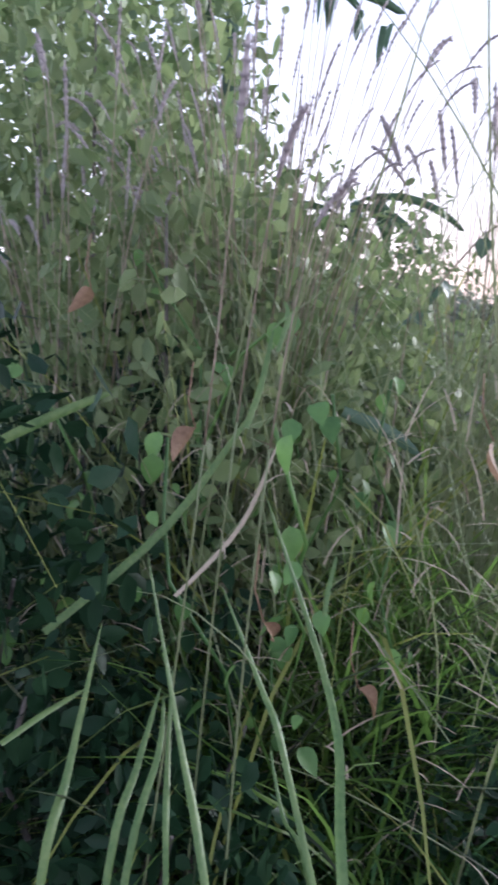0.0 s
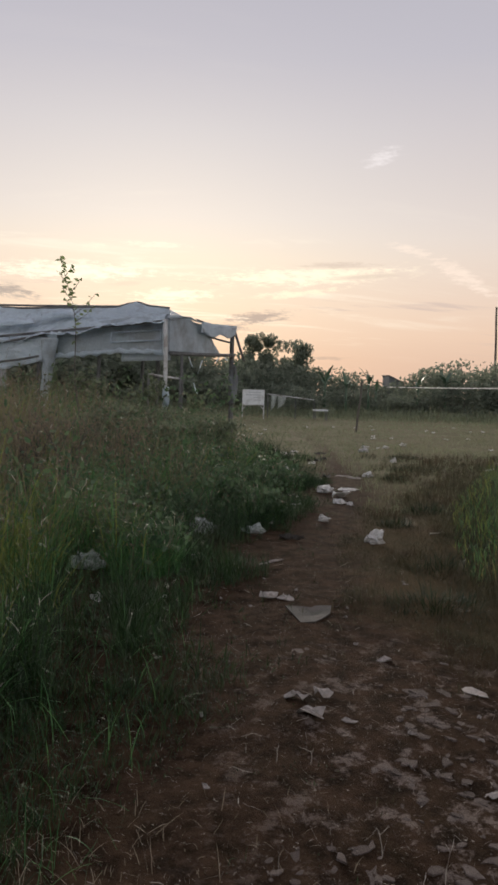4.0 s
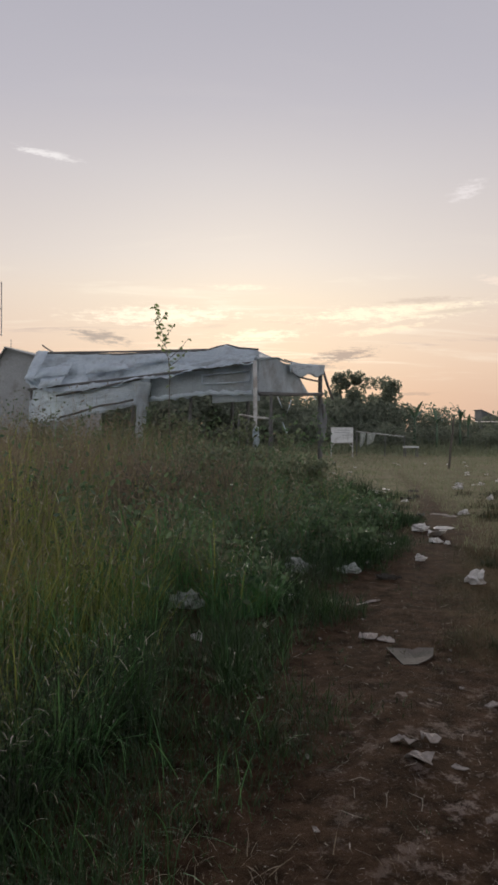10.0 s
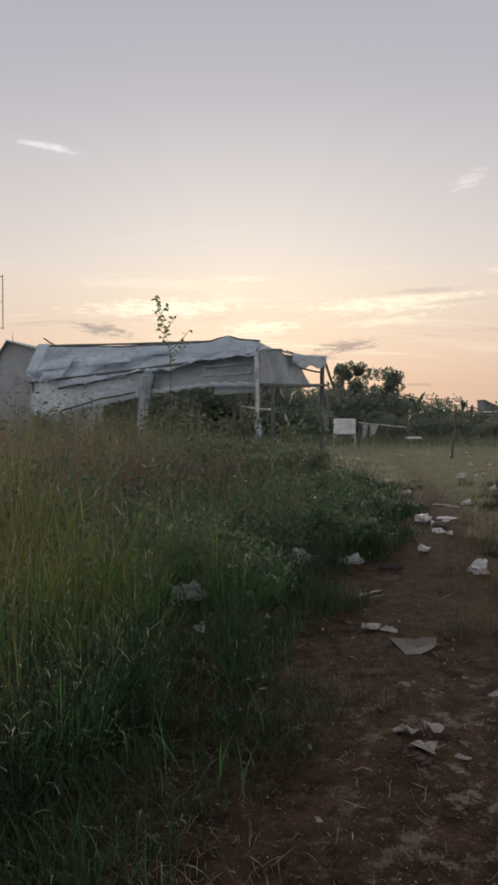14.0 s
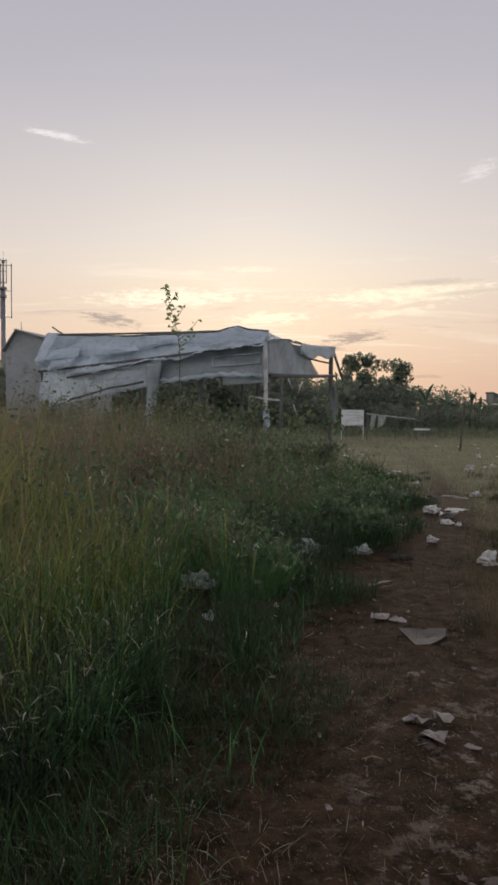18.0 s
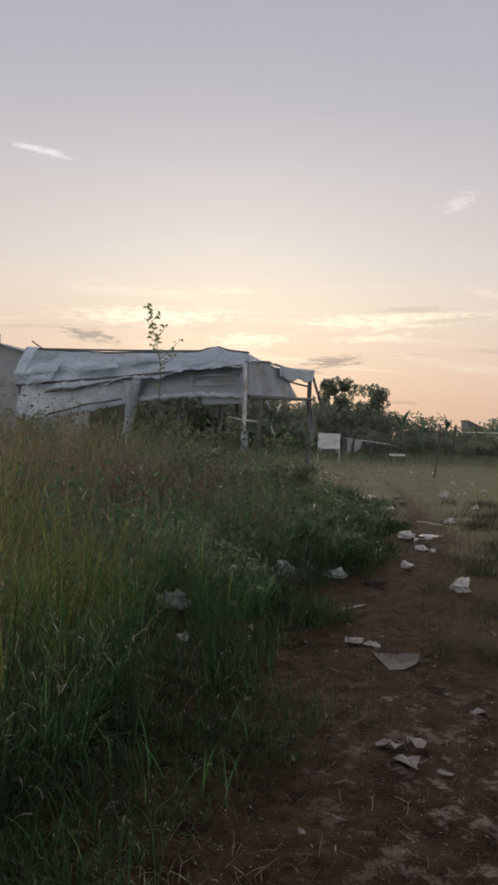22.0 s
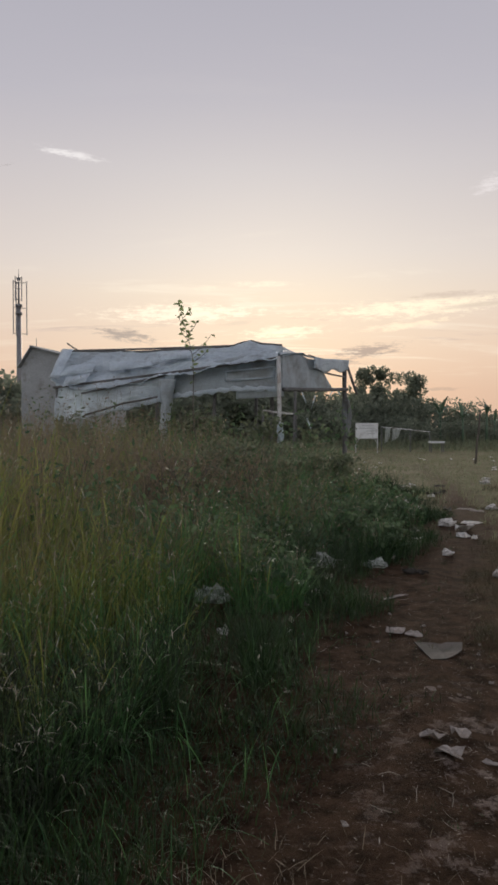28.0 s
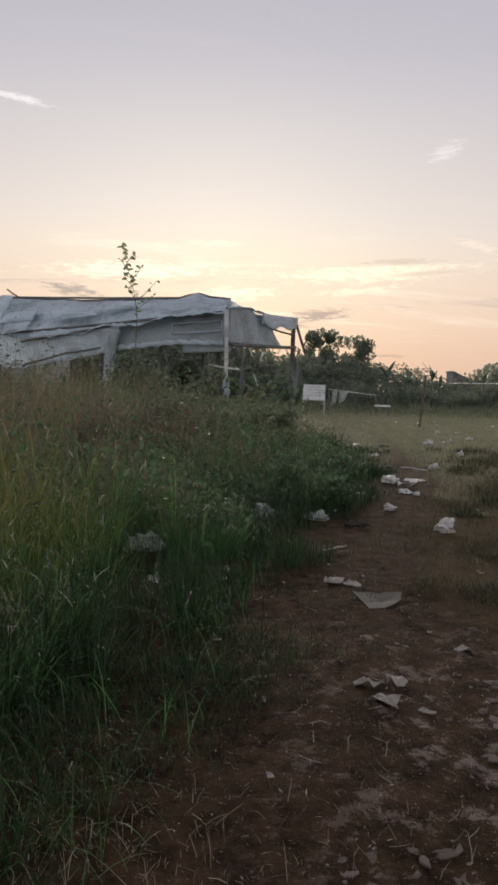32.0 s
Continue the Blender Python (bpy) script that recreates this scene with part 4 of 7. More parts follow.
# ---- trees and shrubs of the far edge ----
def crown_mesh(name, seed, radius, height, base, leaves, size, lobes=13, mat="hazed_leaf"):
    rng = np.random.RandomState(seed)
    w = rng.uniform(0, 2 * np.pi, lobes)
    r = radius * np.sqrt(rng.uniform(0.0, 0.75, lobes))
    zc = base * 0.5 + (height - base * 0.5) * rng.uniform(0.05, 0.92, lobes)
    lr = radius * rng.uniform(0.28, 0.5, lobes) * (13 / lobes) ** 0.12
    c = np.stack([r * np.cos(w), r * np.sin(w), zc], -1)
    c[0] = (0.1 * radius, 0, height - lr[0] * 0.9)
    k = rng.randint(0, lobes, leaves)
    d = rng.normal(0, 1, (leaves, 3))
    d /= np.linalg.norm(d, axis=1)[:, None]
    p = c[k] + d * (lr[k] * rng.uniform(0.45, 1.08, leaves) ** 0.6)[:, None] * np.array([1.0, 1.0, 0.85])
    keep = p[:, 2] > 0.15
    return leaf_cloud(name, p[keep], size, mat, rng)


def tree_thing(name, x, y, height, radius, seed, leaves, label, trunk_r=0.14, base=None, size=0.30, category="tree", group="", lobes=13):
    t = thing(name, x, y, 0, label, category, group)
    rng = random.Random(seed)
    base = height * 0.35 if base is None else base
    trunk = part("trunk", mesh_from("trunk", *tube([(0, 0, -0.1), (0.08, 0.02, base * 0.6), (0.02, 0.05, base + (height - base) * 0.5)], [trunk_r, trunk_r * 0.8, trunk_r * 0.4], 8), "bark"), t)
    for k in range(5):
        w, z = rng.uniform(0, 6.28), base * rng.uniform(0.6, 1.2)
        l = radius * rng.uniform(0.5, 0.85)
        part("limb", mesh_from("limb", *tube([(0, 0, z), (l * 0.5 * math.cos(w), l * 0.5 * math.sin(w), z + l * 0.5), (l * math.cos(w), l * math.sin(w), z + l * 0.8)], [trunk_r * 0.5, trunk_r * 0.3, 0.02], 6), "bark"), trunk)
    part("crown", crown_mesh("crown", seed, radius, height, base, leaves, size, lobes), t)
    return t


tree_thing("tree", 11.4, 70.0, 7.3, 1.65, 11, 7500, "round-topped leafy tree dark against the sunset", 0.2, 1.6, 0.26, lobes=46)
tree_thing("tree", 14.8, 69.0, 6.7, 1.75, 12, 7500, "broad leafy tree dark against the sunset", 0.2, 1.5, 0.26, lobes=50)

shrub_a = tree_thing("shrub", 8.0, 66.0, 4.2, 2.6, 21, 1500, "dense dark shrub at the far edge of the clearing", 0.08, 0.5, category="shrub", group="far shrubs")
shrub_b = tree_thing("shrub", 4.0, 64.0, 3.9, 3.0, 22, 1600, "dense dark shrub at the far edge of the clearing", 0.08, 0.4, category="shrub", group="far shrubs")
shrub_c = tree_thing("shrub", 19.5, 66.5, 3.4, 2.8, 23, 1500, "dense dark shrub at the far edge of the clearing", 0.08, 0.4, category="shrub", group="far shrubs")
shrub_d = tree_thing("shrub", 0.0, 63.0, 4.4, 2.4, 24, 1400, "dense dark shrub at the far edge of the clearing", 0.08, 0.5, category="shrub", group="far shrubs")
rng_belt = random.Random(5)
kinds = (shrub_a, shrub_b, shrub_c, shrub_d)


def belt_height(az):
    """Height of the far belt by the way one looks, degrees to the right."""
    return float(np.interp(az, [-70, -45, -38, -33, -27, -22, -18, -10, 2, 5, 12, 14.5, 17, 19.5, 20.5, 21.4, 22.6, 24.5, 28, 34, 60],
                           [5.4, 5.6, 5.6, 3.7, 3.6, 6.3, 6.3, 6.7, 6.4, 4.6, 4.4, 3.4, 3.1, 2.5, 2.6, 4.1, 4.5, 4.3, 4.5, 4.8, 4.4]))


az = -72.0
while az < 62:
    for row in range(3):
        far_ = rng_belt.uniform(58, 63) + 5 * row
        a = az + rng_belt.uniform(-1.0, 1.0)
        k = rng_belt.choice(kinds)
        h = belt_height(a) * rng_belt.uniform(0.80, 1.04) / (4.2, 3.9, 3.4, 4.4)[kinds.index(k)] * (0.62, 1.0, 1.06)[row]
        w = h * rng_belt.uniform(0.9, 1.35) * (1.5 if row == 0 else 1.0)
        c = copy_thing(k, Matrix.Translation((far_ * math.sin(radians(a)), far_ * math.cos(radians(a)), 0)) @ pose(0, 0, 0, 0, 0, rng_belt.uniform(0, 360)))
        c.scale = (w, w, h)
    az += 2.3


# ---- banana plants ----
def banana_leaf(length, width, rise, droop, split, seed, tear=0.0):
    """A long leaf with a midrib along x, arched, its blade folded up from the rib; split: torn edge."""
    rng = random.Random(seed)
    n = 22
    verts, faces = [], []
    x = z = 0.0
    for k in range(n + 1):
        t = k / n
        ang = rise - droop * t
        w = width * math.sin(math.pi * min(1, 0.06 + t * 0.94) ** 0.8) ** 0.7
        for s, lift in ((-1, 0.22), (-0.5, 0.13), (0, 0), (0.5, 0.13), (1, 0.22)):
            ww = w * s * (1 - (split * rng.random() if abs(s) == 1 else 0))
            verts.append((x + abs(s) * 0.05 * length, ww / 2, z + lift * w * abs(s) * (1 - 2.2 * tear)))
        x += math.cos(ang) * length / n
        z += math.sin(ang) * length / n
    for k in range(n):
        for s in range(4):
            a = k * 5 + s
            faces.append((a, a + 1, a + 6, a + 5))
    return verts, faces


def banana_plant(x, y, leaves, stem_h, label, group=""):
    p = thing("banana_plant", x, y, 0, label, "banana plant", group)
    part("stem", mesh_from("stem", *tube([(0, 0, 0), (0.02, 0, stem_h * 0.5), (0, 0.02, stem_h)], [0.11, 0.09, 0.05], 10), "banana_leaf"), p)
    for k, (turn, length, width, rise, droop, split) in enumerate(leaves):
        ob = part("leaf", mesh_from("leaf", *banana_leaf(length, width, rise, droop, split, k + 3), "banana_leaf"), p)
        ob.matrix_basis = pose(0, 0, stem_h - 0.05 * k, 0, 0, turn)
    return p


banana_plant(-4.64, 4.05, [(43, 0.85, 0.20, 0.22, 0.95, 0.5), (25, 0.72, 0.22, -0.05, 1.2, 0.6), (120, 1.2, 0.26, 0.6, 1.6, 0.4), (215, 1.1, 0.26, 0.5, 1.5, 0.5), (250, 0.8, 0.22, 0.1, 1.0, 0.5)], 2.66,
             "banana plant with drooping torn leaves")
ragged = banana_plant(-5.2, 3.2, [(44, 1.25, 0.36, 0.25, 0.75, 0.75), (70, 1.1, 0.3, 0.9, 1.6, 0.5), (160, 1.3, 0.3, 0.9, 1.6, 0.4), (230, 1.3, 0.3, 0.8, 1.7, 0.5)], 4.05,
                      "tall banana plant with a ragged hanging leaf")
rng_t = np.random.RandomState(17)
for k in range(11):
    far_ = 0.55 + 0.06 * k
    root = np.array([[far_ * 0.72 + rng_t.uniform(-0.1, 0.1), far_ * 0.69 + rng_t.uniform(-0.1, 0.1), 4.16 - 0.012 * k * k * 0.3]])
    part("torn_strip", blade_mesh("torn_strip", root, rng_t.uniform(0.18, 0.42, 1), rng_t.uniform(0, 6.28, 1), np.array([2.7]), np.array([0.5]), rng_t.uniform(0.05, 0.10, 1), "banana_leaf", 6), ragged)
far_b = banana_plant(15.8, 55.0, [(100, 1.3, 0.35, 1.25, 0.5, 0.3), (10, 1.2, 0.35, 1.1, 0.9, 0.4), (190, 1.3, 0.35, 0.9, 1.0, 0.3), (280, 1.1, 0.34, 0.7, 1.3, 0.4)], 2.3, "distant banana plant with upright leaves", "far bananas")
for bx, by, bs, br in ((17.9, 56.0, 1.1, 70), (19.0, 57.5, 0.85, 160), (21.9, 56.0, 1.0, 250), (14.4, 56.0, 1.12, 200), (24.4, 56.5, 1.2, 30)):
    c = copy_thing(far_b, pose(bx, by, 0, 0, 0, br))
    c.scale = (bs, bs, bs)


# ---- grass ----
def in_shed(x, y):
    u = (x - L0.x) * 0.909 + (y - L0.y) * -0.416
    v = (x - L0.x) * 0.416 + (y - L0.y) * 0.909
    return (u > -0.2) & (u < 7.5) & (v > -0.2) & (v < 6.0)


def before_bag(x, y):
    """The trodden spots before bags that lie in the grass."""
    hit = np.zeros(len(x), bool)
    for bx, by, wide, long_ in ((-0.31, 6.1, 0.20, 2.3), (-0.19, 5.27, 0.09, 1.3), (1.5, 7.95, 0.16, 0.75), (0.72, 7.8, 0.18, 0.75)):
        far_ = math.hypot(bx, by)
        along = -((x - bx) * bx + (y - by) * by) / far_
        across = np.abs((x - bx) * by - (y - by) * bx) / far_
        hit |= (along > -0.12) & (along < long_) & (across < wide)
    return hit


def tall_grass():
    """The high growth between the path and the shed: sheaves of blades, lower towards the path."""
    rng = np.random.RandomState(7)
    n = 17500
    y = 1.2 + 27 * rng.uniform(0, 1, n) ** 1.35
    x = tall_edge(y) - 15 * rng.uniform(0, 1, n) ** 1.5 * np.clip(y / 14, 0.30, 1)
    deep = tall_edge(y) - x
    keep = (np.hypot(x + 0.2, y) > 2.0) & ~before_bag(x, y) & ~(in_shed(x, y) & (rng.uniform(0, 1, n) > 0.3))
    # bare gaps between the sheaves
    gap = np.sin(x * 2.1 + 1.3 * np.sin(y * 0.9)) * np.sin(y * 1.7 - 0.6 * x) + 0.5 * np.sin(x * 4.3 - y * 2.2)
    keep &= rng.uniform(0, 1, n) < np.clip(0.85 + 0.5 * gap, 0.25, 1)
    x, y, deep, gap = x[keep], y[keep], deep[keep], gap[keep]
    h = np.interp(deep, [0, 0.5, 1.4, 3.0, 5.0], [0.26, 0.48, 0.84, 1.15, 1.30])
    h = np.minimum(h * np.interp(y, [1, 5, 7.5], [1.6, 1.5, 1.0]), 1.32)
    h *= np.interp(y, [1, 4, 7, 11, 20, 30], [1.0, 0.95, 1.0, 1.04, 1.10, 1.0])
    h *= np.where(x / y > -0.45, np.interp(y, [2.0, 2.8, 3.5], [0.3, 0.5, 1.0]), 1.0)
    h *= 1 + 0.22 * np.sin(x * 1.3 + 0.7 * y) * np.sin(y * 0.9 - x * 0.4) + 0.14 * gap
    h *= rng.uniform(0.65, 1.2, len(h))
    # near growth with its backlit shade put in as dark colour, russet grass in seed before the shed, emerald growth
    # towards the path, yellow-olive for the rest
    a = x / y + 0.08 * np.sin(y * 1.1 + x)
    u = rng.uniform(0, 1, len(x))
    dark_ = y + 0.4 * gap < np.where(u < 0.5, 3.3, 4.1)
    russet = ~dark_ & (u < np.interp(y + gap, [6.0, 8.5, 12, 24], [0.0, 0.5, 0.72, 0.6]) * np.interp(a, [-0.16, 0.03, 0.12], [1.0, 0.55, 0.2]))
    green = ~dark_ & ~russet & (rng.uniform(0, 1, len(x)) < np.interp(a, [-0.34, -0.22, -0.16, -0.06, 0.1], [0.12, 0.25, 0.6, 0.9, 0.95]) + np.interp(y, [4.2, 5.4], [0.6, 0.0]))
    plain = ~dark_ & ~russet & ~green
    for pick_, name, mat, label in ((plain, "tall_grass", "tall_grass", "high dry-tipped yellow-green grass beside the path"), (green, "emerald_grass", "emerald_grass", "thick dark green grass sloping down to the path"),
                                    (russet, "russet_grass", "russet_grass", "high brownish grass gone to seed before the shed"), (dark_, "dark_grass", "dark_grass", "low green grass at the walker's feet, coloured dark for shade")):
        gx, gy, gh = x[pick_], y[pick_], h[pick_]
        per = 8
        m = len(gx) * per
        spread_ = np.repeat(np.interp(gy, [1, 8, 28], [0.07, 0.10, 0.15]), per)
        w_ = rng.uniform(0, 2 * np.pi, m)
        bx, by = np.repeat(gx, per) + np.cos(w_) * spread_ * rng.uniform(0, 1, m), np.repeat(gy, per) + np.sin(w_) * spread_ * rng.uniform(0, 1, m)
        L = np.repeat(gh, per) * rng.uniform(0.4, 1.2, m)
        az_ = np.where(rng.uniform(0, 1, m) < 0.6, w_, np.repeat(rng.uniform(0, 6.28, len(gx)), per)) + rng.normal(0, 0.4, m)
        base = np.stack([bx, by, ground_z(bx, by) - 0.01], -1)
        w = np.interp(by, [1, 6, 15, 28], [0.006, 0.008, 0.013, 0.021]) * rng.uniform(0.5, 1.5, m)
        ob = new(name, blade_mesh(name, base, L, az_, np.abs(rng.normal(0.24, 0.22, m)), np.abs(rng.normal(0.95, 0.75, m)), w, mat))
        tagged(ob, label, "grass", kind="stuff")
    # seed stalks standing out of it
    few = np.where(green, 0.2, 1.0) * np.where(dark_, 0.0, 1.0) * np.interp(y, [3, 8], [0.15, 1.0])
    pick = rng.choice(len(x), 8000, p=few / few.sum())
    sx_, sy__ = x[pick], y[pick]
    L = h[pick] * rng.uniform(0.95, 1.3, len(pick))
    base = np.stack([sx_, sy__, ground_z(sx_, sy__)], -1)
    k = len(pick)
    ob = new("seed_stalks", blade_mesh("seed_stalks", base, L, rng.uniform(0, 6.28, k), np.abs(rng.normal(0.1, 0.1, k)), np.abs(rng.normal(0.3, 0.3, k)), np.interp(sy__, [1, 10, 28], [0.004, 0.007, 0.014]), "seed_head", 5))
    tagged(ob, "thin reddish-brown seed stalks above the grass", "grass", kind="stuff")
    # feathery seed tufts round the stalks' upper ends
    q = rng.choice(k, 14000)
    tuft = np.stack([sx_[q] + rng.normal(0, 0.07, 14000), sy__[q] + rng.normal(0, 0.07, 14000), L[q] * rng.uniform(0.6, 1.0, 14000)], -1)
    ob = new("seed_tufts", leaf_cloud("seed_tufts", tuft, np.interp(tuft[:, 1], [3, 10, 28], [0.03, 0.045, 0.09]), "seed_head", rng, 0.7, 0.14))
    tagged(ob, "loose brownish seed tufts over the high grass", "grass", kind="stuff")
    # pale dry blades and curled leaves caught in it
    pick = rng.choice(len(x), 8000, p=(lambda a: a / a.sum())(np.where(dark_, 0.2, 1.0)))
    dx_, dy_ = x[pick] + rng.normal(0, 0.1, 8000), y[pick] + rng.normal(0, 0.1, 8000)
    base = np.stack([dx_, dy_, h[pick] * rng.uniform(0.55, 1.1, 8000)], -1)
    ob = new("dry_leaves", blade_mesh("dry_leaves", base, 0.03 + 0.11 * rng.uniform(0, 1, 8000) ** 1.8, rng.uniform(0, 6.28, 8000), rng.uniform(0.2, 1.4, 8000), rng.uniform(0.3, 1.8, 8000), np.interp(dy_, [1, 10, 28], [0.004, 0.012, 0.026]), "dry_leaf", 4))
    tagged(ob, "pale dry curled leaves caught in the high grass", "dry leaves", kind="stuff")
    # weeds that grow up through and before the shed
    wx, wy = rng.uniform(-6.3, 2.6, 1500), rng.uniform(-0.6, 1.2, 1500)
    wy = 22.0 - 0.457 * (wx + 5.78) - 0.5 + wy
    wz = rng.uniform(0.7, 1.9, 1500) * np.where(wx < -4.8, 1.25, 1.0) * rng.uniform(0.7, 1.2, 1500)
    ob = new("shed_weeds", leaf_cloud("shed_weeds", np.stack([wx, wy, wz], -1), 0.11, "weed_green", rng))
    tagged(ob, "scattered weed leaves growing up before the shed", "weeds", kind="stuff")
    # small leaves of weeds among it, thicker towards the path
    q = rng.choice(len(x), 15000, p=(lambda a: a / a.sum())((np.exp(-deep / 1.6) + 0.12 * green) * np.interp(y, [5.2, 6.5, 8, 20], [0.0, 0.5, 1, 1]) + 1e-9))
    z = h[q] * rng.uniform(0.5, 1.1, len(q))
    c = np.stack([x[q] + rng.normal(0, 0.1, len(q)), y[q] + rng.normal(0, 0.1, len(q)), z], -1)
    ob = new("weed_leaves", leaf_cloud("weed_leaves", c, 0.065, "weed_green", rng))
    tagged(ob, "small green weed leaves at the grass edge", "weeds", kind="stuff")


tall_grass()


def low_grass():
    """Short tufts on both sides of the path."""
    rng = np.random.RandomState(9)
    for side, n, mat, label in ((-1, 30000, "short_grass", "uneven trampled green grass along the path, coloured dark for shade"), (1, 26000, "brown_turf", "short dark brownish grass beside the path")):
        y = 0.9 + 17 * rng.uniform(0, 1, n) ** 1.5
        x = path_mid(y) + side * np.abs(rng.normal(0, 1, n)) * (1.3 + 0.14 * y)
        off = np.abs(x - path_mid(y))
        clear = np.interp(y, [0, 5, 9, 16], [0.66, 0.5, 0.4, 0.4])
        lumps = np.sin(x * 2.3 + 1.1) * np.sin(y * 1.9 + x) + 0.6 * np.sin(x * 5.1 - y * 3.7)
        if side < 0:
            chance = np.clip(((off - clear) * 1.0 + 0.50 * lumps) * np.interp(x - tall_edge(y), [0, 1.2], [1.0, 0.6]) + np.interp(x - tall_edge(y), [0.2, 1.0], [0.5, 0.0]), 0.02, 1) * np.interp(y, [1, 3.2, 4.6], [0.5, 0.65, 0.9])
        else:
            chance = np.clip((off - clear - 0.2) * 0.7 + 0.30 * lumps, 0.02, 0.8) * np.interp(y, [2, 4.2, 6, 11, 18], [0.25, 0.5, 1, 0.9, 0.3])
        keep = (rng.uniform(0, 1, n) < chance * np.where(before_bag(x, y), 0.15, 1.0)) & (x > tall_edge(y) - 0.3) & (np.hypot(x, y) > 1.0)
        x, y, off, lumps = x[keep], y[keep], off[keep], lumps[keep]
        if side < 0:
            h = np.maximum(np.interp(off, [0.4, 0.8, 1.3, 2.0, 3.0], [0.07, 0.14, 0.26, 0.42, 0.5]), np.interp(x - tall_edge(y), [0, 0.5, 1.0], [0.48, 0.3, 0.06]) * np.interp(y, [5, 8], [1.0, 0.4])) * (1 + 0.6 * lumps) * np.interp(y, [0.9, 2, 3.4, 4.8], [0.5, 0.4, 0.5, 1.0]) * rng.uniform(0.5, 1.5, len(x))
        else:
            h = np.interp(off, [0.4, 1.0, 2.0], [0.05, 0.10, 0.16]) * (1 + 0.4 * lumps)
        per = 6
        bx, by = np.repeat(x, per) + rng.normal(0, 0.03, len(x) * per), np.repeat(y, per) + rng.normal(0, 0.03, len(x) * per)
        m = len(bx)
        L = np.repeat(np.clip(h, 0.03, 0.6), per) * rng.uniform(0.3, 1.0, m) * np.where(rng.uniform(0, 1, m) < 0.08, 2.0, 1.2)
        base = np.stack([bx, by, ground_z(bx, by) - 0.005], -1)
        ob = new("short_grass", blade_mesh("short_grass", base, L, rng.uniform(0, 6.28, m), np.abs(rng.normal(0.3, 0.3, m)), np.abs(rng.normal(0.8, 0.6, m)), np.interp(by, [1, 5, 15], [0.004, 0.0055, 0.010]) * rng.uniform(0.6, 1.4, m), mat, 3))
        tagged(ob, label, "grass", kind="stuff")
    # low brown turf that creeps over the path's far side
    n = 9000
    y = 3.8 + 6.0 * rng.uniform(0, 1, n)
    side = rng.uniform(0, 1, n) ** 1.3 * 2.2
    x = path_mid(y) + np.interp(y, [3.8, 5, 7.3, 10], [0.75, 0.40, 0.15, 0.25]) + side
    lumps = np.sin(x * 3.1 + 0.4) * np.sin(y * 2.3 - x) + 0.6 * np.sin(x * 6.3 + y * 4.1)
    keep = (rng.uniform(0, 1, n) < np.clip(0.25 + 0.6 * side + 0.5 * lumps, 0.03, 1)) & (np.hypot(x - 2.54, y - 7.3) > 0.16)
    x, y = np.repeat(x[keep], 5), np.repeat(y[keep], 5)
    n = len(x)
    x, y = x + rng.normal(0, 0.03, n), y + rng.normal(0, 0.03, n)
    base = np.stack([x, y, ground_z(x, y) - 0.005], -1)
    ob = new("short_grass", blade_mesh("short_grass", base, rng.uniform(0.02, 0.075, n), rng.uniform(0, 6.28, n), np.abs(rng.normal(0.6, 0.4, n)), np.abs(rng.normal(0.8, 0.6, n)), rng.uniform(0.002, 0.005, n), "brown_turf", 3))
    tagged(ob, "low brown turf creeping over the path's edge", "grass", kind="stuff")
    # thin turf on the trodden ground behind
    n = 9000
    x, y = rng.uniform(-7, 8, n), rng.uniform(-9, 0.9, n)
    keep = (np.abs(x - path_mid(y)) > 0.7 + 0.5 * np.sin(x * 1.7 + y)) & (np.hypot(x, y) > 0.7)
    x, y = x[keep], y[keep]
    base = np.stack([x, y, ground_z(x, y) - 0.005], -1)
    n = len(x)
    ob = new("short_grass", blade_mesh("short_grass", base, rng.uniform(0.05, 0.2, n), rng.uniform(0, 6.28, n), np.abs(rng.normal(0.3, 0.3, n)), np.abs(rng.normal(0.8, 0.6, n)), rng.uniform(0.006, 0.012, n), "meadow", 3))
    tagged(ob, "thin brownish turf beside the trodden ground", "grass", kind="stuff")
    # single longer blades, pale on their lit side
    n = 420
    y = rng.uniform(1.6, 6.5, n)
    x = rng.uniform(-1.3, 0.0, n) + 0.18 * (y - 2)
    base = np.stack([x, y, ground_z(x, y) - 0.005], -1)
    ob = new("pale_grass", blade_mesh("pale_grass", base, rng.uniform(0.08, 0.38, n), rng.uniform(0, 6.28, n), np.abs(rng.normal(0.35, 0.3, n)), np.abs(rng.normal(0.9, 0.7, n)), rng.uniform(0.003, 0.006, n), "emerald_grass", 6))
    tagged(ob, "single long pale green blades over short grass", "grass", kind="stuff")
    # a dry brown fringe where the high grass ends
    n = 1300
    y = 1.4 + 1.3 * rng.uniform(0, 1, n) ** 1.5
    x = -0.45 + 0.10 * y + rng.normal(0, 0.42, n)
    base = np.stack([x, y, ground_z(x, y) - 0.005], -1)
    ob = new("dry_grass", blade_mesh("dry_grass", base, 0.03 + 0.10 * rng.uniform(0, 1, n) ** 2, rng.uniform(0, 6.28, n), np.abs(rng.normal(0.9, 0.5, n)), rng.normal(0.5, 0.5, n), rng.uniform(0.0015, 0.0032, n), "dry_stem", 4))
    tagged(ob, "dry brown grass fringe on dark earth", "grass", kind="stuff")
    # dry straw bits and flecks lying on the soil
    n = 19000
    y = 1.2 + 10 * rng.uniform(0, 1, n) ** 1.8 - np.where(rng.uniform(0, 1, n) < 0.15, rng.uniform(0, 7, n), 0)
    x = path_mid(y) + rng.normal(0, 0.85 + 0.05 * y, n)
    base = np.stack([x, y, ground_z(x, y) + 0.005], -1)
    long_ = rng.uniform(0, 1, n) < 0.05
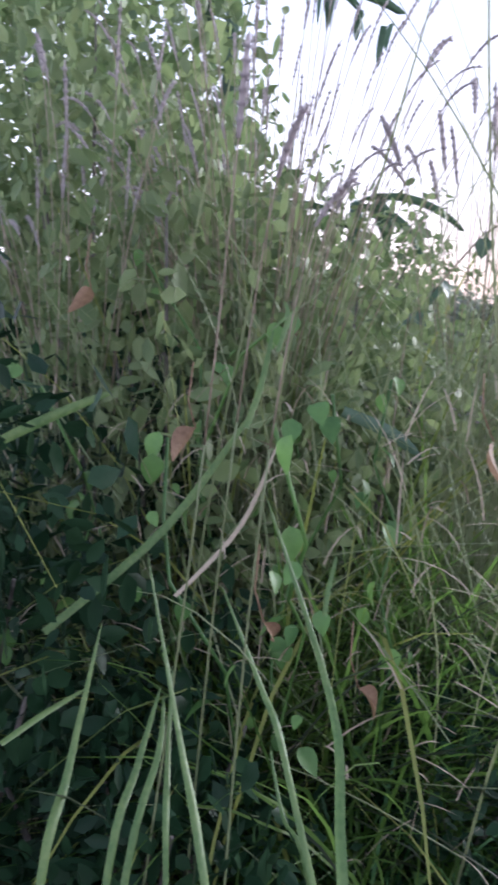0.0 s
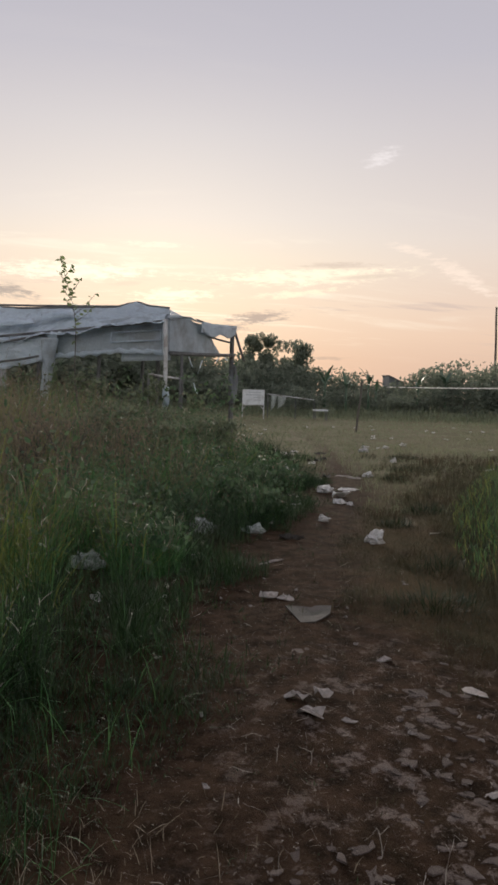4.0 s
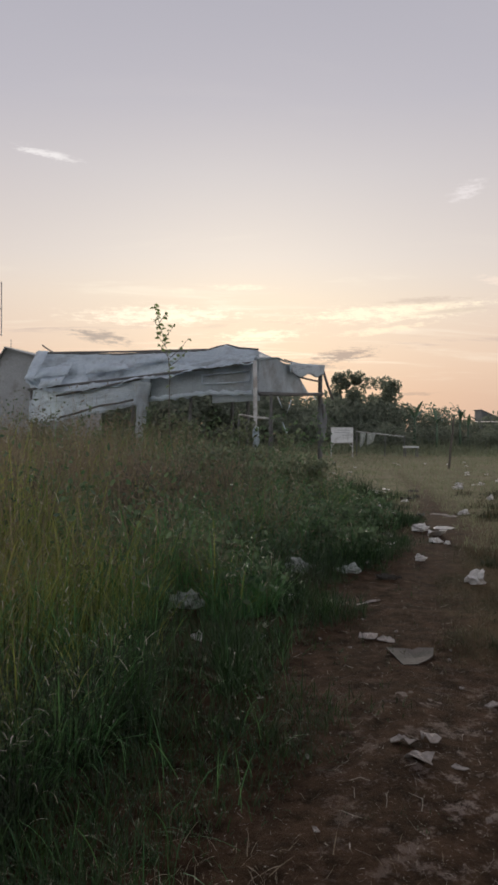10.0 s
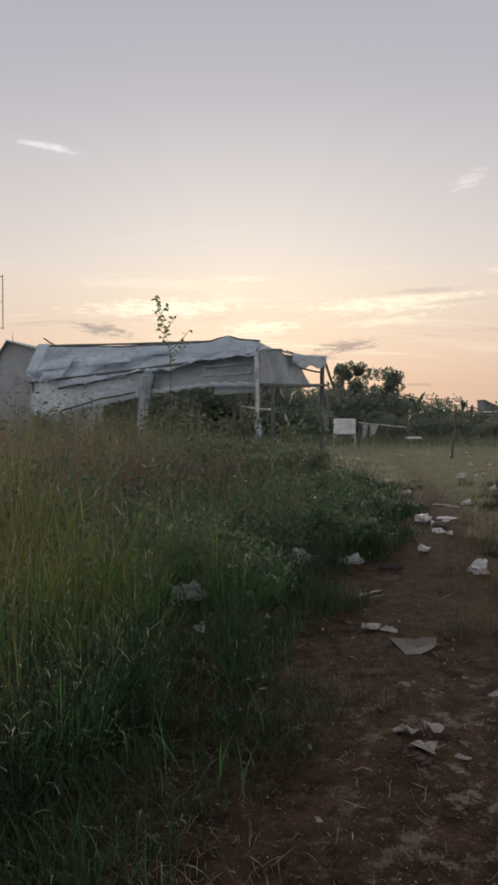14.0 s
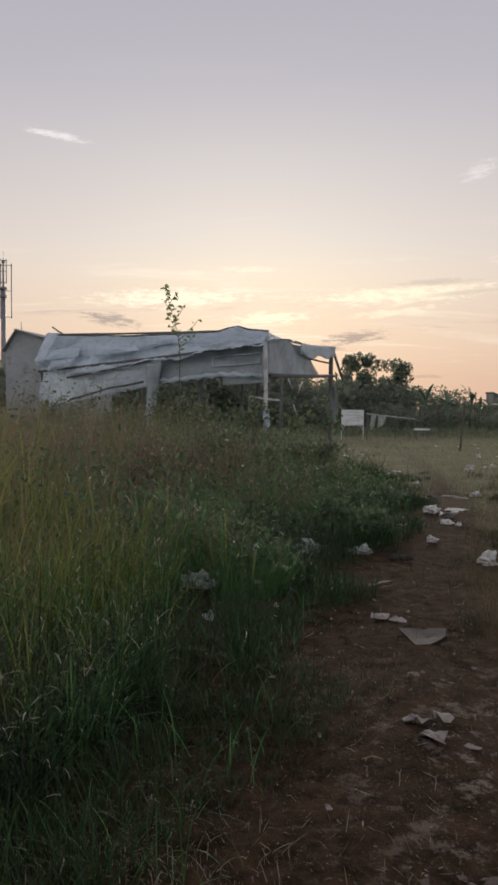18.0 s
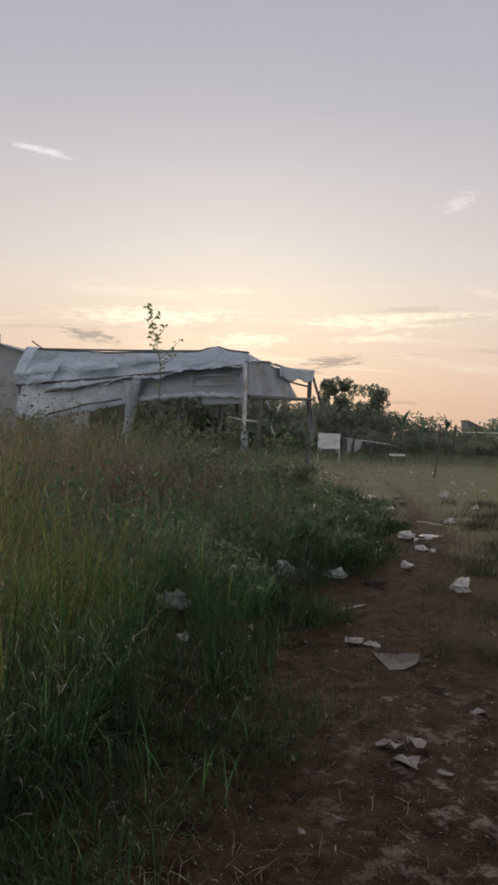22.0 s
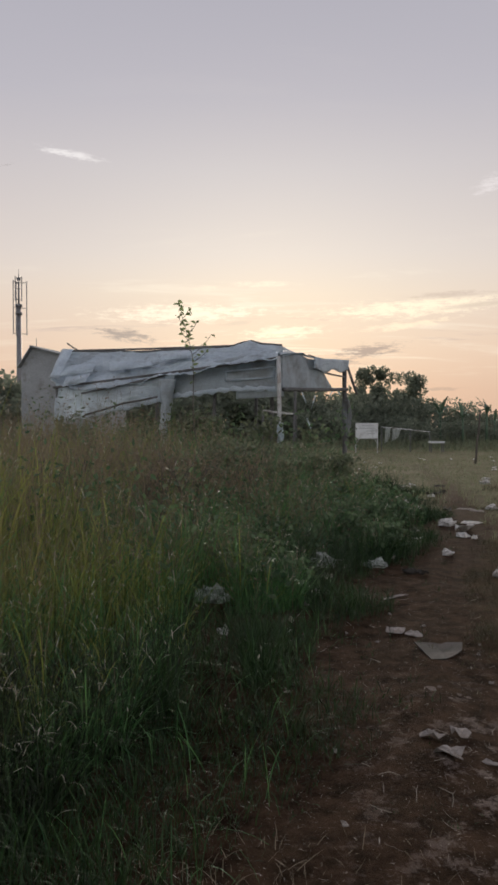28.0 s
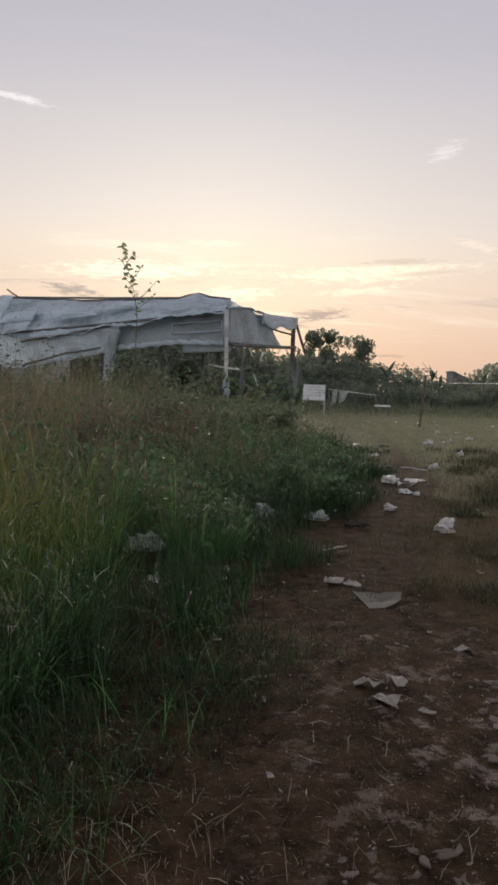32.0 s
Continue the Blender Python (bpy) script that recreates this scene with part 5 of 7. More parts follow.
    L = np.where(long_, rng.uniform(0.03, 0.10, n), 0.003 + 0.022 * rng.uniform(0, 1, n) ** 3)
    ob = new("straw_litter", blade_mesh("straw_litter", base, L, rng.uniform(0, 6.28, n), rng.uniform(1.0, 1.55, n), rng.uniform(-1.2, 1.2, n), np.where(long_, rng.uniform(0.0008, 0.0018, n), 0.0008 + 0.004 * rng.uniform(0, 1, n) ** 3), "straw", 4))
    tagged(ob, "scattered bits of pale straw and flecks on the earth", "straw", kind="stuff")


low_grass()


def clearing_grass():
    rng = np.random.RandomState(13)
    n = 42000
    y = 9 + 60 * rng.uniform(0, 1, n) ** 1.25
    x = path_mid(y) + rng.uniform(-1, 1, n) * (5 + 0.75 * y)
    half = np.interp(y, [9, 14, 20, 30], [0.5, 0.25, 0.0, 0.0])
    keep = (np.abs(x - path_mid(y)) > half * rng.uniform(0.6, 1.3, n)) & (x > tall_edge(y)) & ~in_shed(x, y)
    x, y = x[keep], y[keep]
    per = 3
    bx, by = np.repeat(x, per) + rng.normal(0, 0.08, len(x) * per), np.repeat(y, per) + rng.normal(0, 0.08, len(x) * per)
    m = len(bx)
    tuft = 0.6 + 0.8 * np.clip(np.sin(bx * 0.8 + 1.7) * np.sin(by * 0.6 + bx * 0.3), 0, 1)
    L = rng.uniform(0.06, 0.2, m) * tuft
    base = np.stack([bx, by, ground_z(bx, by) - 0.005], -1)
    ob = new("meadow_grass", blade_mesh("meadow_grass", base, L, rng.uniform(0, 6.28, m), np.abs(rng.normal(0.2, 0.25, m)), np.abs(rng.normal(0.6, 0.4, m)), np.interp(by, [9, 30, 70], [0.010, 0.025, 0.05]) * rng.uniform(0.6, 1.4, m), "meadow", 2))
    tagged(ob, "short yellowish grass of the clearing", "grass", kind="stuff")
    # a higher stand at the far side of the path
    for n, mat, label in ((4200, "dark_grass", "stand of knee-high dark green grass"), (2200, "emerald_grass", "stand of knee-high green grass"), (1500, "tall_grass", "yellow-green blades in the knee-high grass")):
        y = 5.5 + 9 * rng.uniform(0, 1, n) ** 1.2
        edge = np.interp(y, [5.5, 7, 9.5, 14], [2.75, 3.25, 4.3, 7.0])
        x = edge + np.abs(rng.normal(0, 1.1, n))
        L = np.interp(x - edge, [0, 0.5, 1.5], [0.12, 0.32, 0.58]) * rng.uniform(0.5, 1.3, n)
        base = np.stack([x, y, ground_z(x, y) - 0.005], -1)
        ob = new("grass_stand", blade_mesh("grass_stand", base, L, rng.uniform(0, 6.28, n), np.abs(rng.normal(0.2, 0.2, n)), np.abs(rng.normal(0.8, 0.6, n)), rng.uniform(0.005, 0.010, n), mat, 4))
        tagged(ob, label, "grass", kind="stuff")


def far_growth():
    """Rank grass and herbs at the foot of the far shrubs."""
    rng = np.random.RandomState(15)
    for n, mat, tall in ((9000, "dusty_weed", 0.75), (5000, "meadow", 0.6)):
        a = np.radians(rng.uniform(-4, 40, n))
        d = 46 + 14 * rng.uniform(0, 1, n) ** 0.6
        x, y = d * np.sin(a), d * np.cos(a)
        base = np.stack([x, y, ground_z(x, y) - 0.02], -1)
        L = tall * np.interp(d, [46, 52, 60], [0.25, 0.7, 1.3]) * rng.uniform(0.5, 1.3, n) * (1 + 0.4 * np.sin(x * 0.7) * np.sin(y * 0.9 + x))
        ob = new("far_growth", blade_mesh("far_growth", base, L, rng.uniform(0, 6.28, n), np.abs(rng.normal(0.25, 0.2, n)), np.abs(rng.normal(0.8, 0.5, n)), rng.uniform(0.04, 0.09, n), mat, 3))
        tagged(ob, "rank grass at the foot of the far shrubs", "grass", kind="stuff")


far_growth()


def dark_tuft(x, y, reach, n, seed):
    rng = np.random.RandomState(seed)
    w, r = rng.uniform(0, 6.28, n), reach * np.sqrt(rng.uniform(0, 1, n))
    base = np.stack([x + r * np.cos(w), y + 0.7 * r * np.sin(w), np.full(n, float(ground_z(x, y)) - 0.01)], -1)
    ob = new("grass_tuft", blade_mesh("grass_tuft", base, 0.22 * rng.uniform(0.4, 1.1, n) * (1.2 - 0.7 * r / reach), w + rng.normal(0, 0.8, n), np.abs(rng.normal(0.35, 0.25, n)), np.abs(rng.normal(0.9, 0.6, n)), rng.uniform(0.006, 0.012, n), "dark_grass", 4))
    tagged(ob, "low dark tuft of grass in the clearing", "grass tuft", "dark tufts", "stuff")


# The tuft at (2.2, 5.0) draws a pool of shadow as dark grass.
for k, (x, y, reach, n) in enumerate(((5.65, 14.4, 0.55, 520), (4.75, 13.0, 0.25, 220), (2.2, 5.0, 0.36, 300), (2.75, 6.1, 0.30, 220), (3.9, 9.3, 0.35, 300), (6.6, 17.5, 0.5, 360), (3.1, 8.3, 0.22, 200))):
    dark_tuft(x, y, reach, n, 500 + k)


clearing_grass()


# ---- weeds that stand in the high grass ----
def weed_plant(name, x, y, height, spread_, branches, leaves, size, seed, mat, label, group, slim=0.24):
    """A branching weed: stem, side branches and small leaves set along them."""
    w = thing(name, x, y, 0, label, "weed", group)
    r, rng = random.Random(seed), np.random.RandomState(seed)
    stem_pts = [Vector((0.06 * height * math.sin(1.3 * k + seed), 0.05 * height * math.cos(1.7 * k), height * k / 6)) for k in range(7)]
    stem_pts[0] = Vector((0, 0, -0.02))
    stem = part("stem", mesh_from("stem", *tube(stem_pts, [0.007 - 0.0008 * k for k in range(7)], 5), "bark"), w)
    lines = [stem_pts]
    for k in range(branches):
        z = height * r.uniform(0.12, 0.75)
        root = stem_pts[int(z / height * 6)].lerp(stem_pts[min(6, int(z / height * 6) + 1)], 0.5)
        az_, l = r.uniform(0, 6.28), spread_ * r.uniform(0.5, 1.0)
        tip = root + Vector((l * math.cos(az_), l * math.sin(az_), r.uniform(0.25, 0.9) * (height - z) + 0.05))
        mid = root.lerp(tip, 0.5) + Vector((0, 0, 0.06 * height))
        lines.append([root, mid, tip])
        part("branch", mesh_from("branch", *tube([root, mid, tip], [0.004, 0.003, 0.0015], 4), "bark"), stem)
    c = []
    for k in range(leaves):
        line = r.choice(lines)
        i = r.randrange(len(line) - 1)
        p = line[i].lerp(line[i + 1], r.random() ** 0.8)
        c.append((p.x + r.gauss(0, 0.5 * size), p.y + r.gauss(0, 0.5 * size), max(0.03, p.z + r.gauss(0, 0.4 * size))))
    part("foliage", leaf_cloud("foliage", np.array(c), size, mat, rng, 0.7, slim), w)
    return w


def scatter(kind, spots, low_, high_, rng):
    """Copies of a plant at the spots, each turned and sized anew."""
    for x, y in spots:
        k = rng.uniform(low_, high_)
        c = copy_thing(kind, pose(x, y, float(ground_z(x, y)), rng.uniform(-8, 8), rng.uniform(-8, 8), rng.uniform(0, 360)))
        c.scale = (k * rng.uniform(0.85, 1.2), k * rng.uniform(0.85, 1.2), k)


def weeds():
    rng = random.Random(301)

    def edge_spots(n, y0, y1, d0, d1):
        out_ = []
        while len(out_) < n:
            y = rng.uniform(y0, y1)
            x = float(tall_edge(y)) - rng.uniform(d0, d1)
            if not before_bag(np.array([x]), np.array([y]))[0] and not in_shed(np.array([x]), np.array([y]))[0]:
                out_.append((x, y))
        return out_

    leafy = weed_plant("leafy_weed", 1.15, 8.7, 0.5, 0.22, 8, 190, 0.075, 91, "weed_green", "leafy green weed at the edge of the path", "edge weeds")
    scatter(leafy, edge_spots(24, 7.3, 13.5, 0.0, 1.0), 0.4, 0.95, rng)
    broad = weed_plant("broad_weed", 1.7, 10.2, 0.42, 0.20, 7, 150, 0.08, 92, "weed_green", "low weed with broad pale green leaves", "edge weeds", 0.34)
    scatter(broad, edge_spots(20, 7.0, 13.0, -0.1, 0.7), 0.45, 1.0, rng)
    dusty = weed_plant("dusty_weed", 0.6, 13.2, 1.15, 0.40, 12, 330, 0.085, 93, "dusty_weed", "dusty grey-green bushy weed", "bushy weeds")
    scatter(dusty, edge_spots(26, 10.5, 18.0, 1.0, 3.4), 0.6, 1.1, rng)
    brown = weed_plant("seed_weed", -1.2, 10.5, 1.2, 0.30, 13, 300, 0.045, 94, "seed_head", "brown branching weed gone to seed", "seed weeds", 0.11)
    scatter(brown, [(rng.uniform(-0.30, 0.02) * y, y) for y in (rng.uniform(8.0, 19.0) for k in range(46))], 0.8, 1.12, rng)
    tall = weed_plant("tall_weed", -5.0, 20.6, 2.1, 0.35, 12, 240, 0.12, 95, "dusty_weed", "tall leafy weed standing before the shed", "tall weeds")
    scatter(tall, [(-5.6, 20.9), (-6.1, 20.2), (-6.6, 21.5), (-7.3, 22.0), (-4.3, 20.0), (-4.7, 20.9), (-3.5, 19.6), (-2.6, 19.3), (-1.7, 19.2), (-0.9, 18.7), (-0.1, 18.5), (0.4, 18.3), (1.6, 19.4), (-7.9, 21.2), (-8.6, 22.4)], 0.68, 1.05, rng)


weeds()


# ---- the slim sapling in front of the shed ----
def ovate_leaf(length, width, fold=0.25, curl=0.3):
    verts, faces = [], []
    n = 6
    for k in range(n + 1):
        t = k / n
        w = width * (math.sin(math.pi * t ** 0.75) ** 0.9) * 0.5
        drop = -curl * length * t * t
        for s in (-1, 0, 1):
            verts.append((t * length, s * w, drop + (fold * w if s else 0)))
    for k in range(n):
        for s in range(2):
            a = k * 3 + s
            faces.append((a, a + 1, a + 4, a + 3))
    return verts, faces


def sapling():
    rng = random.Random(4)
    p = thing("sapling", -0.86, 13.0, 0, "slim sapling with sparse small leaves before the shed", "sapling")
    stem = [(0.05 * math.sin(k * 0.9) - 0.33 * (k / 12) ** 2, 0, 3.7 * k / 12) for k in range(13)]
    part("stem", mesh_from("stem", *tube(stem, [0.016 - 0.0011 * k for k in range(13)], 6), "bark"), p)
    lf = mesh_from("leaf", *ovate_leaf(0.10, 0.06), "bush_leaf")
    for side, z0, dx, dz in ((1, 2.62, 0.30, 0.28), (1, 2.75, 0.34, 0.36), (-1, 2.8, -0.14, 0.2), (-1, 2.98, -0.17, 0.24), (1, 3.1, 0.18, 0.26), (-1, 3.25, -0.13, 0.18), (1, 3.38, 0.12, 0.2)):
        k = z0 / 3.7 * 12
        x0 = 0.05 * math.sin(k * 0.9) - 0.33 * (k / 12) ** 2
        twig = part("twig", mesh_from("twig", *tube([(x0, 0, z0), (x0 + dx * 0.6, 0.02, z0 + dz * 0.5), (x0 + dx, 0.02, z0 + dz)], [0.006, 0.005, 0.003], 5), "bark"), p)
        for j in range(4):
            t = 0.4 + 0.2 * j
            ob = part("leaf", lf, twig)
            ob.matrix_basis = pose(x0 + dx * t, 0.02, z0 + dz * t, rng.uniform(-60, 60), rng.uniform(-50, 40), rng.uniform(0, 360))
    for j in range(32):
        z = 2.3 + 1.4 * (j / 31) ** 0.7
        k = z / 3.7 * 12
        x0 = 0.05 * math.sin(k * 0.9) - 0.33 * (k / 12) ** 2
        ob = part("leaf", lf, p)
        ob.matrix_basis = pose(x0, 0, z, rng.uniform(-60, 60), rng.uniform(-60, 30), rng.uniform(0, 360))


sapling()


# ---- the thicket beside the path ----
def ribbon(points, width, fold=0.55):
    """A long leaf along points, keeled along its middle, tapering to its tip."""
    pts = [Vector(p) for p in points]
    # smooth the few given points into a curve
    fine = []
    for i in range(len(pts) - 1):
        p0, p1, p2, p3 = pts[max(i - 1, 0)], pts[i], pts[i + 1], pts[min(i + 2, len(pts) - 1)]
        for k in range(5):
            t = k / 5
            fine.append(0.5 * ((2 * p1) + (p2 - p0) * t + (2 * p0 - 5 * p1 + 4 * p2 - p3) * t * t + (3 * p1 - p0 - 3 * p2 + p3) * t ** 3))
    fine.append(pts[-1])
    n = len(fine) - 1
    verts, faces = [], []
    for k, p in enumerate(fine):
        t = k / n
        d = (fine[min(k + 1, n)] - fine[max(k - 1, 0)]).normalized()
        eye_way = (p - Vector((-0.2, 0, 1.6))).normalized()
        s = d.cross(eye_way).normalized()
        w = width * 0.5 * (0.75 + 0.5 * t) * (1 - t ** 3.0) ** 0.8 + 0.0006
        up_ = s.cross(d)
        for j in (-1, 0, 1):
            verts.append(p + s * w * j + up_ * (fold * w * abs(j)))
    for k in range(n):
        for j in range(2):
            a = k * 3 + j
            faces.append((a, a + 1, a + 4, a + 3))
    return verts, faces


def reed_clump():
    clump = thing("reed_clump", -0.95, 0.75, 0, "clump of long broad pale-green grass blades", "grass clump")
    bring = Vector((0.95, 0.75 * -1, 0))

    def reed(root, mid, tip, w, mat="pale_blade", rooted=True):
        pts = [Vector(root), Vector(mid), Vector(tip)]
        if rooted:
            way = (pts[0] - pts[1])
            r_ = pts[0].copy()
            pts.insert(0, Vector((r_.x + 2.0 * way.x, r_.y + 1.6 * way.y, r_.z - 0.38)))
            pts.insert(0, Vector((r_.x + 2.2 * way.x, r_.y + 1.8 * way.y, 0.02)))
        part("blade", mesh_from("blade", *ribbon([p + bring for p in pts], 0.68 * w), mat), clump)

    for pts in ([(-1.25, 1.35, 0.02), (-1.05, 1.25, 0.9), (-0.90, 1.22, 1.13), (-0.76, 1.22, 1.08), (-0.63, 1.20, 0.95)], [(-0.95, 1.0, 0.02), (-0.84, 1.04, 0.75), (-0.87, 1.16, 1.08), (-0.95, 1.24, 1.14)]):
        part("blade", mesh_from("blade", *ribbon([Vector(p) + bring for p in pts], 0.012), "green_stem"), clump)
    reed((-1.08, 0.32, 0.91), (-1.19, 0.40, 0.99), (-1.31, 0.50, 1.15), 0.024)
    reed((-1.05, 0.40, 0.92), (-1.15, 0.49, 0.99), (-1.23, 0.57, 1.06), 0.019)
    reed((-0.98, 0.51, 0.90), (-1.12, 0.55, 1.01), (-1.31, 0.58, 1.26), 0.025)
    reed((-1.02, 0.47, 0.92), (-1.13, 0.53, 0.99), (-1.23, 0.59, 1.09), 0.016)
    reed((-0.87, 0.65, 0.92), (-1.02, 0.75, 1.08), (-1.23, 0.76, 1.36), 0.023)
    reed((-0.98, 0.64, 1.02), (-1.10, 0.67, 1.10), (-1.23, 0.68, 1.21), 0.019)
    reed((-0.90, 0.62, 0.91), (-1.00, 0.65, 0.94), (-1.09, 0.69, 0.99), 0.011)
    reed((-1.04, 0.42, 0.91), (-1.14, 0.52, 1.01), (-1.22, 0.57, 1.05), 0.017)
    reed((-1.03, 0.73, 1.22), (-1.08, 0.78, 1.24), (-1.13, 0.84, 1.27), 0.012, rooted=False)
    reed((-1.25, 0.60, 1.20), (-1.27, 0.74, 1.30), (-1.31, 0.84, 1.43), 0.012, "dry_stem", False)
    reed((-1.41, 0.44, 1.11), (-1.42, 0.68, 1.27), (-1.42, 0.87, 1.49), 0.024, rooted=False)
    reed((-1.34, 0.79, 1.46), (-1.38, 0.85, 1.54), (-1.42, 0.90, 1.64), 0.018, rooted=False)
    reed((-1.47, 0.38, 1.43), (-1.50, 0.49, 1.47), (-1.52, 0.61, 1.51), 0.028, rooted=False)
    reed((-1.35, 0.86, 1.60), (-1.39, 0.91, 1.66), (-1.44, 0.94, 1.70), 0.013, rooted=False)
    reed((-1.69, 1.35, 1.44), (-1.61, 1.45, 1.39), (-1.56, 1.52, 1.33), 0.055, "banana_leaf", False)
    reed((-1.19, 0.30, 1.06), (-1.24, 0.38, 1.06), (-1.28, 0.46, 1.06), 0.014, rooted=False)
    return clump


reed_clump()


def green_tussock(x, y, n, reach, seed, label, mat="lush_grass"):
    rng = np.random.RandomState(seed)
    w = rng.uniform(0, 6.28, n)
    r = 0.30 * np.sqrt(rng.uniform(0, 1, n))
    base = np.stack([x + r * np.cos(w), y + r * np.sin(w), np.zeros(n)], -1)
    L = reach * rng.uniform(0.72, 1.15, n)
    a_ = w + rng.normal(0, 1.0, n)
    lean, droop = np.abs(rng.normal(0.25, 0.25, n)), np.abs(rng.normal(1.5, 0.85, n))
    # the side trodden by the path stays short
    free = base[:, 0] + 0.6 * L * np.cos(a_) < -0.95 - 0.28 * max(0.0, y - 1.4)
    base, L, a_, lean, droop = base[free], L[free], a_[free], lean[free], droop[free]
    n = len(L)
    ob = new("grass_tussock", blade_mesh("grass_tussock", base, L, a_, lean, droop, 0.008 + 0.015 * rng.uniform(0, 1, n) ** 1.6, mat, 8, rng.uniform(-1.5, 1.5, n)))
    return tagged(ob, label, "grass tussock", "tussocks", "stuff")


green_tussock(-1.62, 1.50, 300, 1.3, 31, "lush green tussock of thin arching blades")
green_tussock(-1.50, 1.22, 260, 1.1, 32, "green tussock of arching blades", "lush_grass")
green_tussock(-1.85, 2.2, 300, 1.45, 33, "tall green tussock of thin arching blades")
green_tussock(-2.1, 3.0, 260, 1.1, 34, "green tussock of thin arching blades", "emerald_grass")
green_tussock(-1.32, 1.32, 190, 1.35, 38, "lush tussock of broad bright green blades")
green_tussock(-1.55, 1.85, 200, 1.05, 39, "lush tussock of broad bright green blades")
green_tussock(-1.42, 1.35, 34, 1.15, 40, "few broad pale blades bending over the tussock", "pale_blade")
green_tussock(-2.05, 1.35, 150, 2.0, 135, "tall grass rising inside the thicket", "tall_grass")
green_tussock(-1.75, 0.85, 260, 1.4, 36, "tall grass inside the thicket, coloured dark for shade", "dark_grass")
green_tussock(-2.35, 1.9, 180, 2.2, 37, "tall grass rising inside the thicket", "tall_grass")


def foxtail_spike(points, radius):
    """A soft bristly flower spike along a bent line."""
    pts = [Vector(p) for p in points]
    n = len(pts)
    v, f = tube(pts, [0.85 * radius * (0.30 + 0.70 * math.sin(math.pi * (0.12 + 0.8 * k / (n - 1)))) for k in range(n)], 8)
    v = [p + Vector((0.18, 0.18, 0.18)) * radius * math.sin(i * 2.7) for i, p in enumerate(v)]
    # bristles
    rng = random.Random(int(radius * 1e6) + n)
    for k in range(1, n - 1):
        d = (pts[k + 1] - pts[k - 1]).normalized()
        a = d.cross(Vector((0.3, 0.2, 1))).normalized()
        b = d.cross(a)
        for j in range(60):
            w = rng.uniform(0, 6.28)
            o = a * math.cos(w) + b * math.sin(w)
            s = d.cross(o) * 0.0010
            root, tip = pts[k] + o * radius * 0.3, pts[k] + d * rng.uniform(-0.8, 0.8) * radius + o * radius * rng.uniform(1.5, 2.3) + d * radius * 1.6
            i = len(v)
            v += [root - s, root + s, tip]
            f.append((i, i + 1, i + 2))
    return v, f


def foxtail_clump(name, x, y, stems, label, hub=None):
    """Stems (tip place, droop) that rise together and carry drooping spikes."""
    c = thing(name, x, y, 0, label, "foxtail grass", "foxtail clumps")
    rng = random.Random(len(stems))
    for k, (tx, ty, tz, droop, long_, thick) in enumerate(stems):
        tip = Vector((tx - x, ty - y, tz))
        foot = Vector((rng.uniform(-0.12, 0.12), rng.uniform(-0.12, 0.12), 0))
        out_ = Vector((tip.x - foot.x, tip.y - foot.y, 0))
        rise = Vector((foot.x, foot.y, tip.z * 0.55)) + out_ * 0.22
        neck = foot.lerp(tip, 0.86) + Vector((0, 0, 0.10 + 0.12 * droop))
        if hub:
            rise = Vector((hub[0] - x, hub[1] - y, hub[2] * 0.8)) + Vector((rng.uniform(-0.1, 0.1), rng.uniform(-0.1, 0.1), rng.uniform(-0.15, 0.15)))
            neck = rise.lerp(tip, 0.78) + Vector((0, 0, 0.07 + 0.10 * droop))
        pts = []
        for j in range(15):
            t = j / 14
            pts.append(foot * (1 - t) ** 3 + 3 * rise * t * (1 - t) ** 2 + 3 * neck * t * t * (1 - t) + tip * t ** 3)
        cut = 11 if long_ > 0.1 else 12
        st = part("stem", mesh_from("stem", *tube(pts[:8], [0.0026 - 0.00011 * j for j in range(8)], 5), "green_stem"), c)
        part("upper_stem", mesh_from("upper_stem", *tube(pts[7:cut + 1], [0.0018 - 0.00011 * j for j in range(cut - 6)], 5), "tan_stem"), st)
        d = (pts[-1] - pts[cut]).normalized()
        hang = [pts[cut] + d * (long_ * j / 7) - Vector((0, 0, 0.55 * droop * long_ * (j / 7) ** 2)) for j in range(8)]
        part("spike", mesh_from("spike", *foxtail_spike(hang, thick), "panicle"), st)
    return c


def fan_of_stems(seed, n, centre, right, up_, spread, h0, h1):
    """Tips of a fan of stems round centre."""
    rng = random.Random(seed)
    out_ = []
    for k in range(n):
        a = spread[0] + (spread[1] - spread[0]) * (k + rng.uniform(-0.4, 0.4)) / n
        r = rng.uniform(h0, h1)
        p = Vector(centre) + Vector(right) * (r * math.sin(a)) + Vector((0, 0, 1)) * (r * math.cos(a)) + Vector((-0.5, 0.6, 0)) * rng.uniform(-0.3, 0.35)
        out_.append((p.x, p.y, p.z, rng.uniform(0.3, 1.0) * (0.4 + abs(a)), rng.uniform(0.14, 0.23), rng.uniform(0.006, 0.0095)))
    return out_


RIGHT = (0.77, 0.64, 0.0)     # to the right as one faces the thicket
def thinner(stems, k):
    return [(a, b, c, d, e, k * f) for a, b, c, d, e, f in stems]


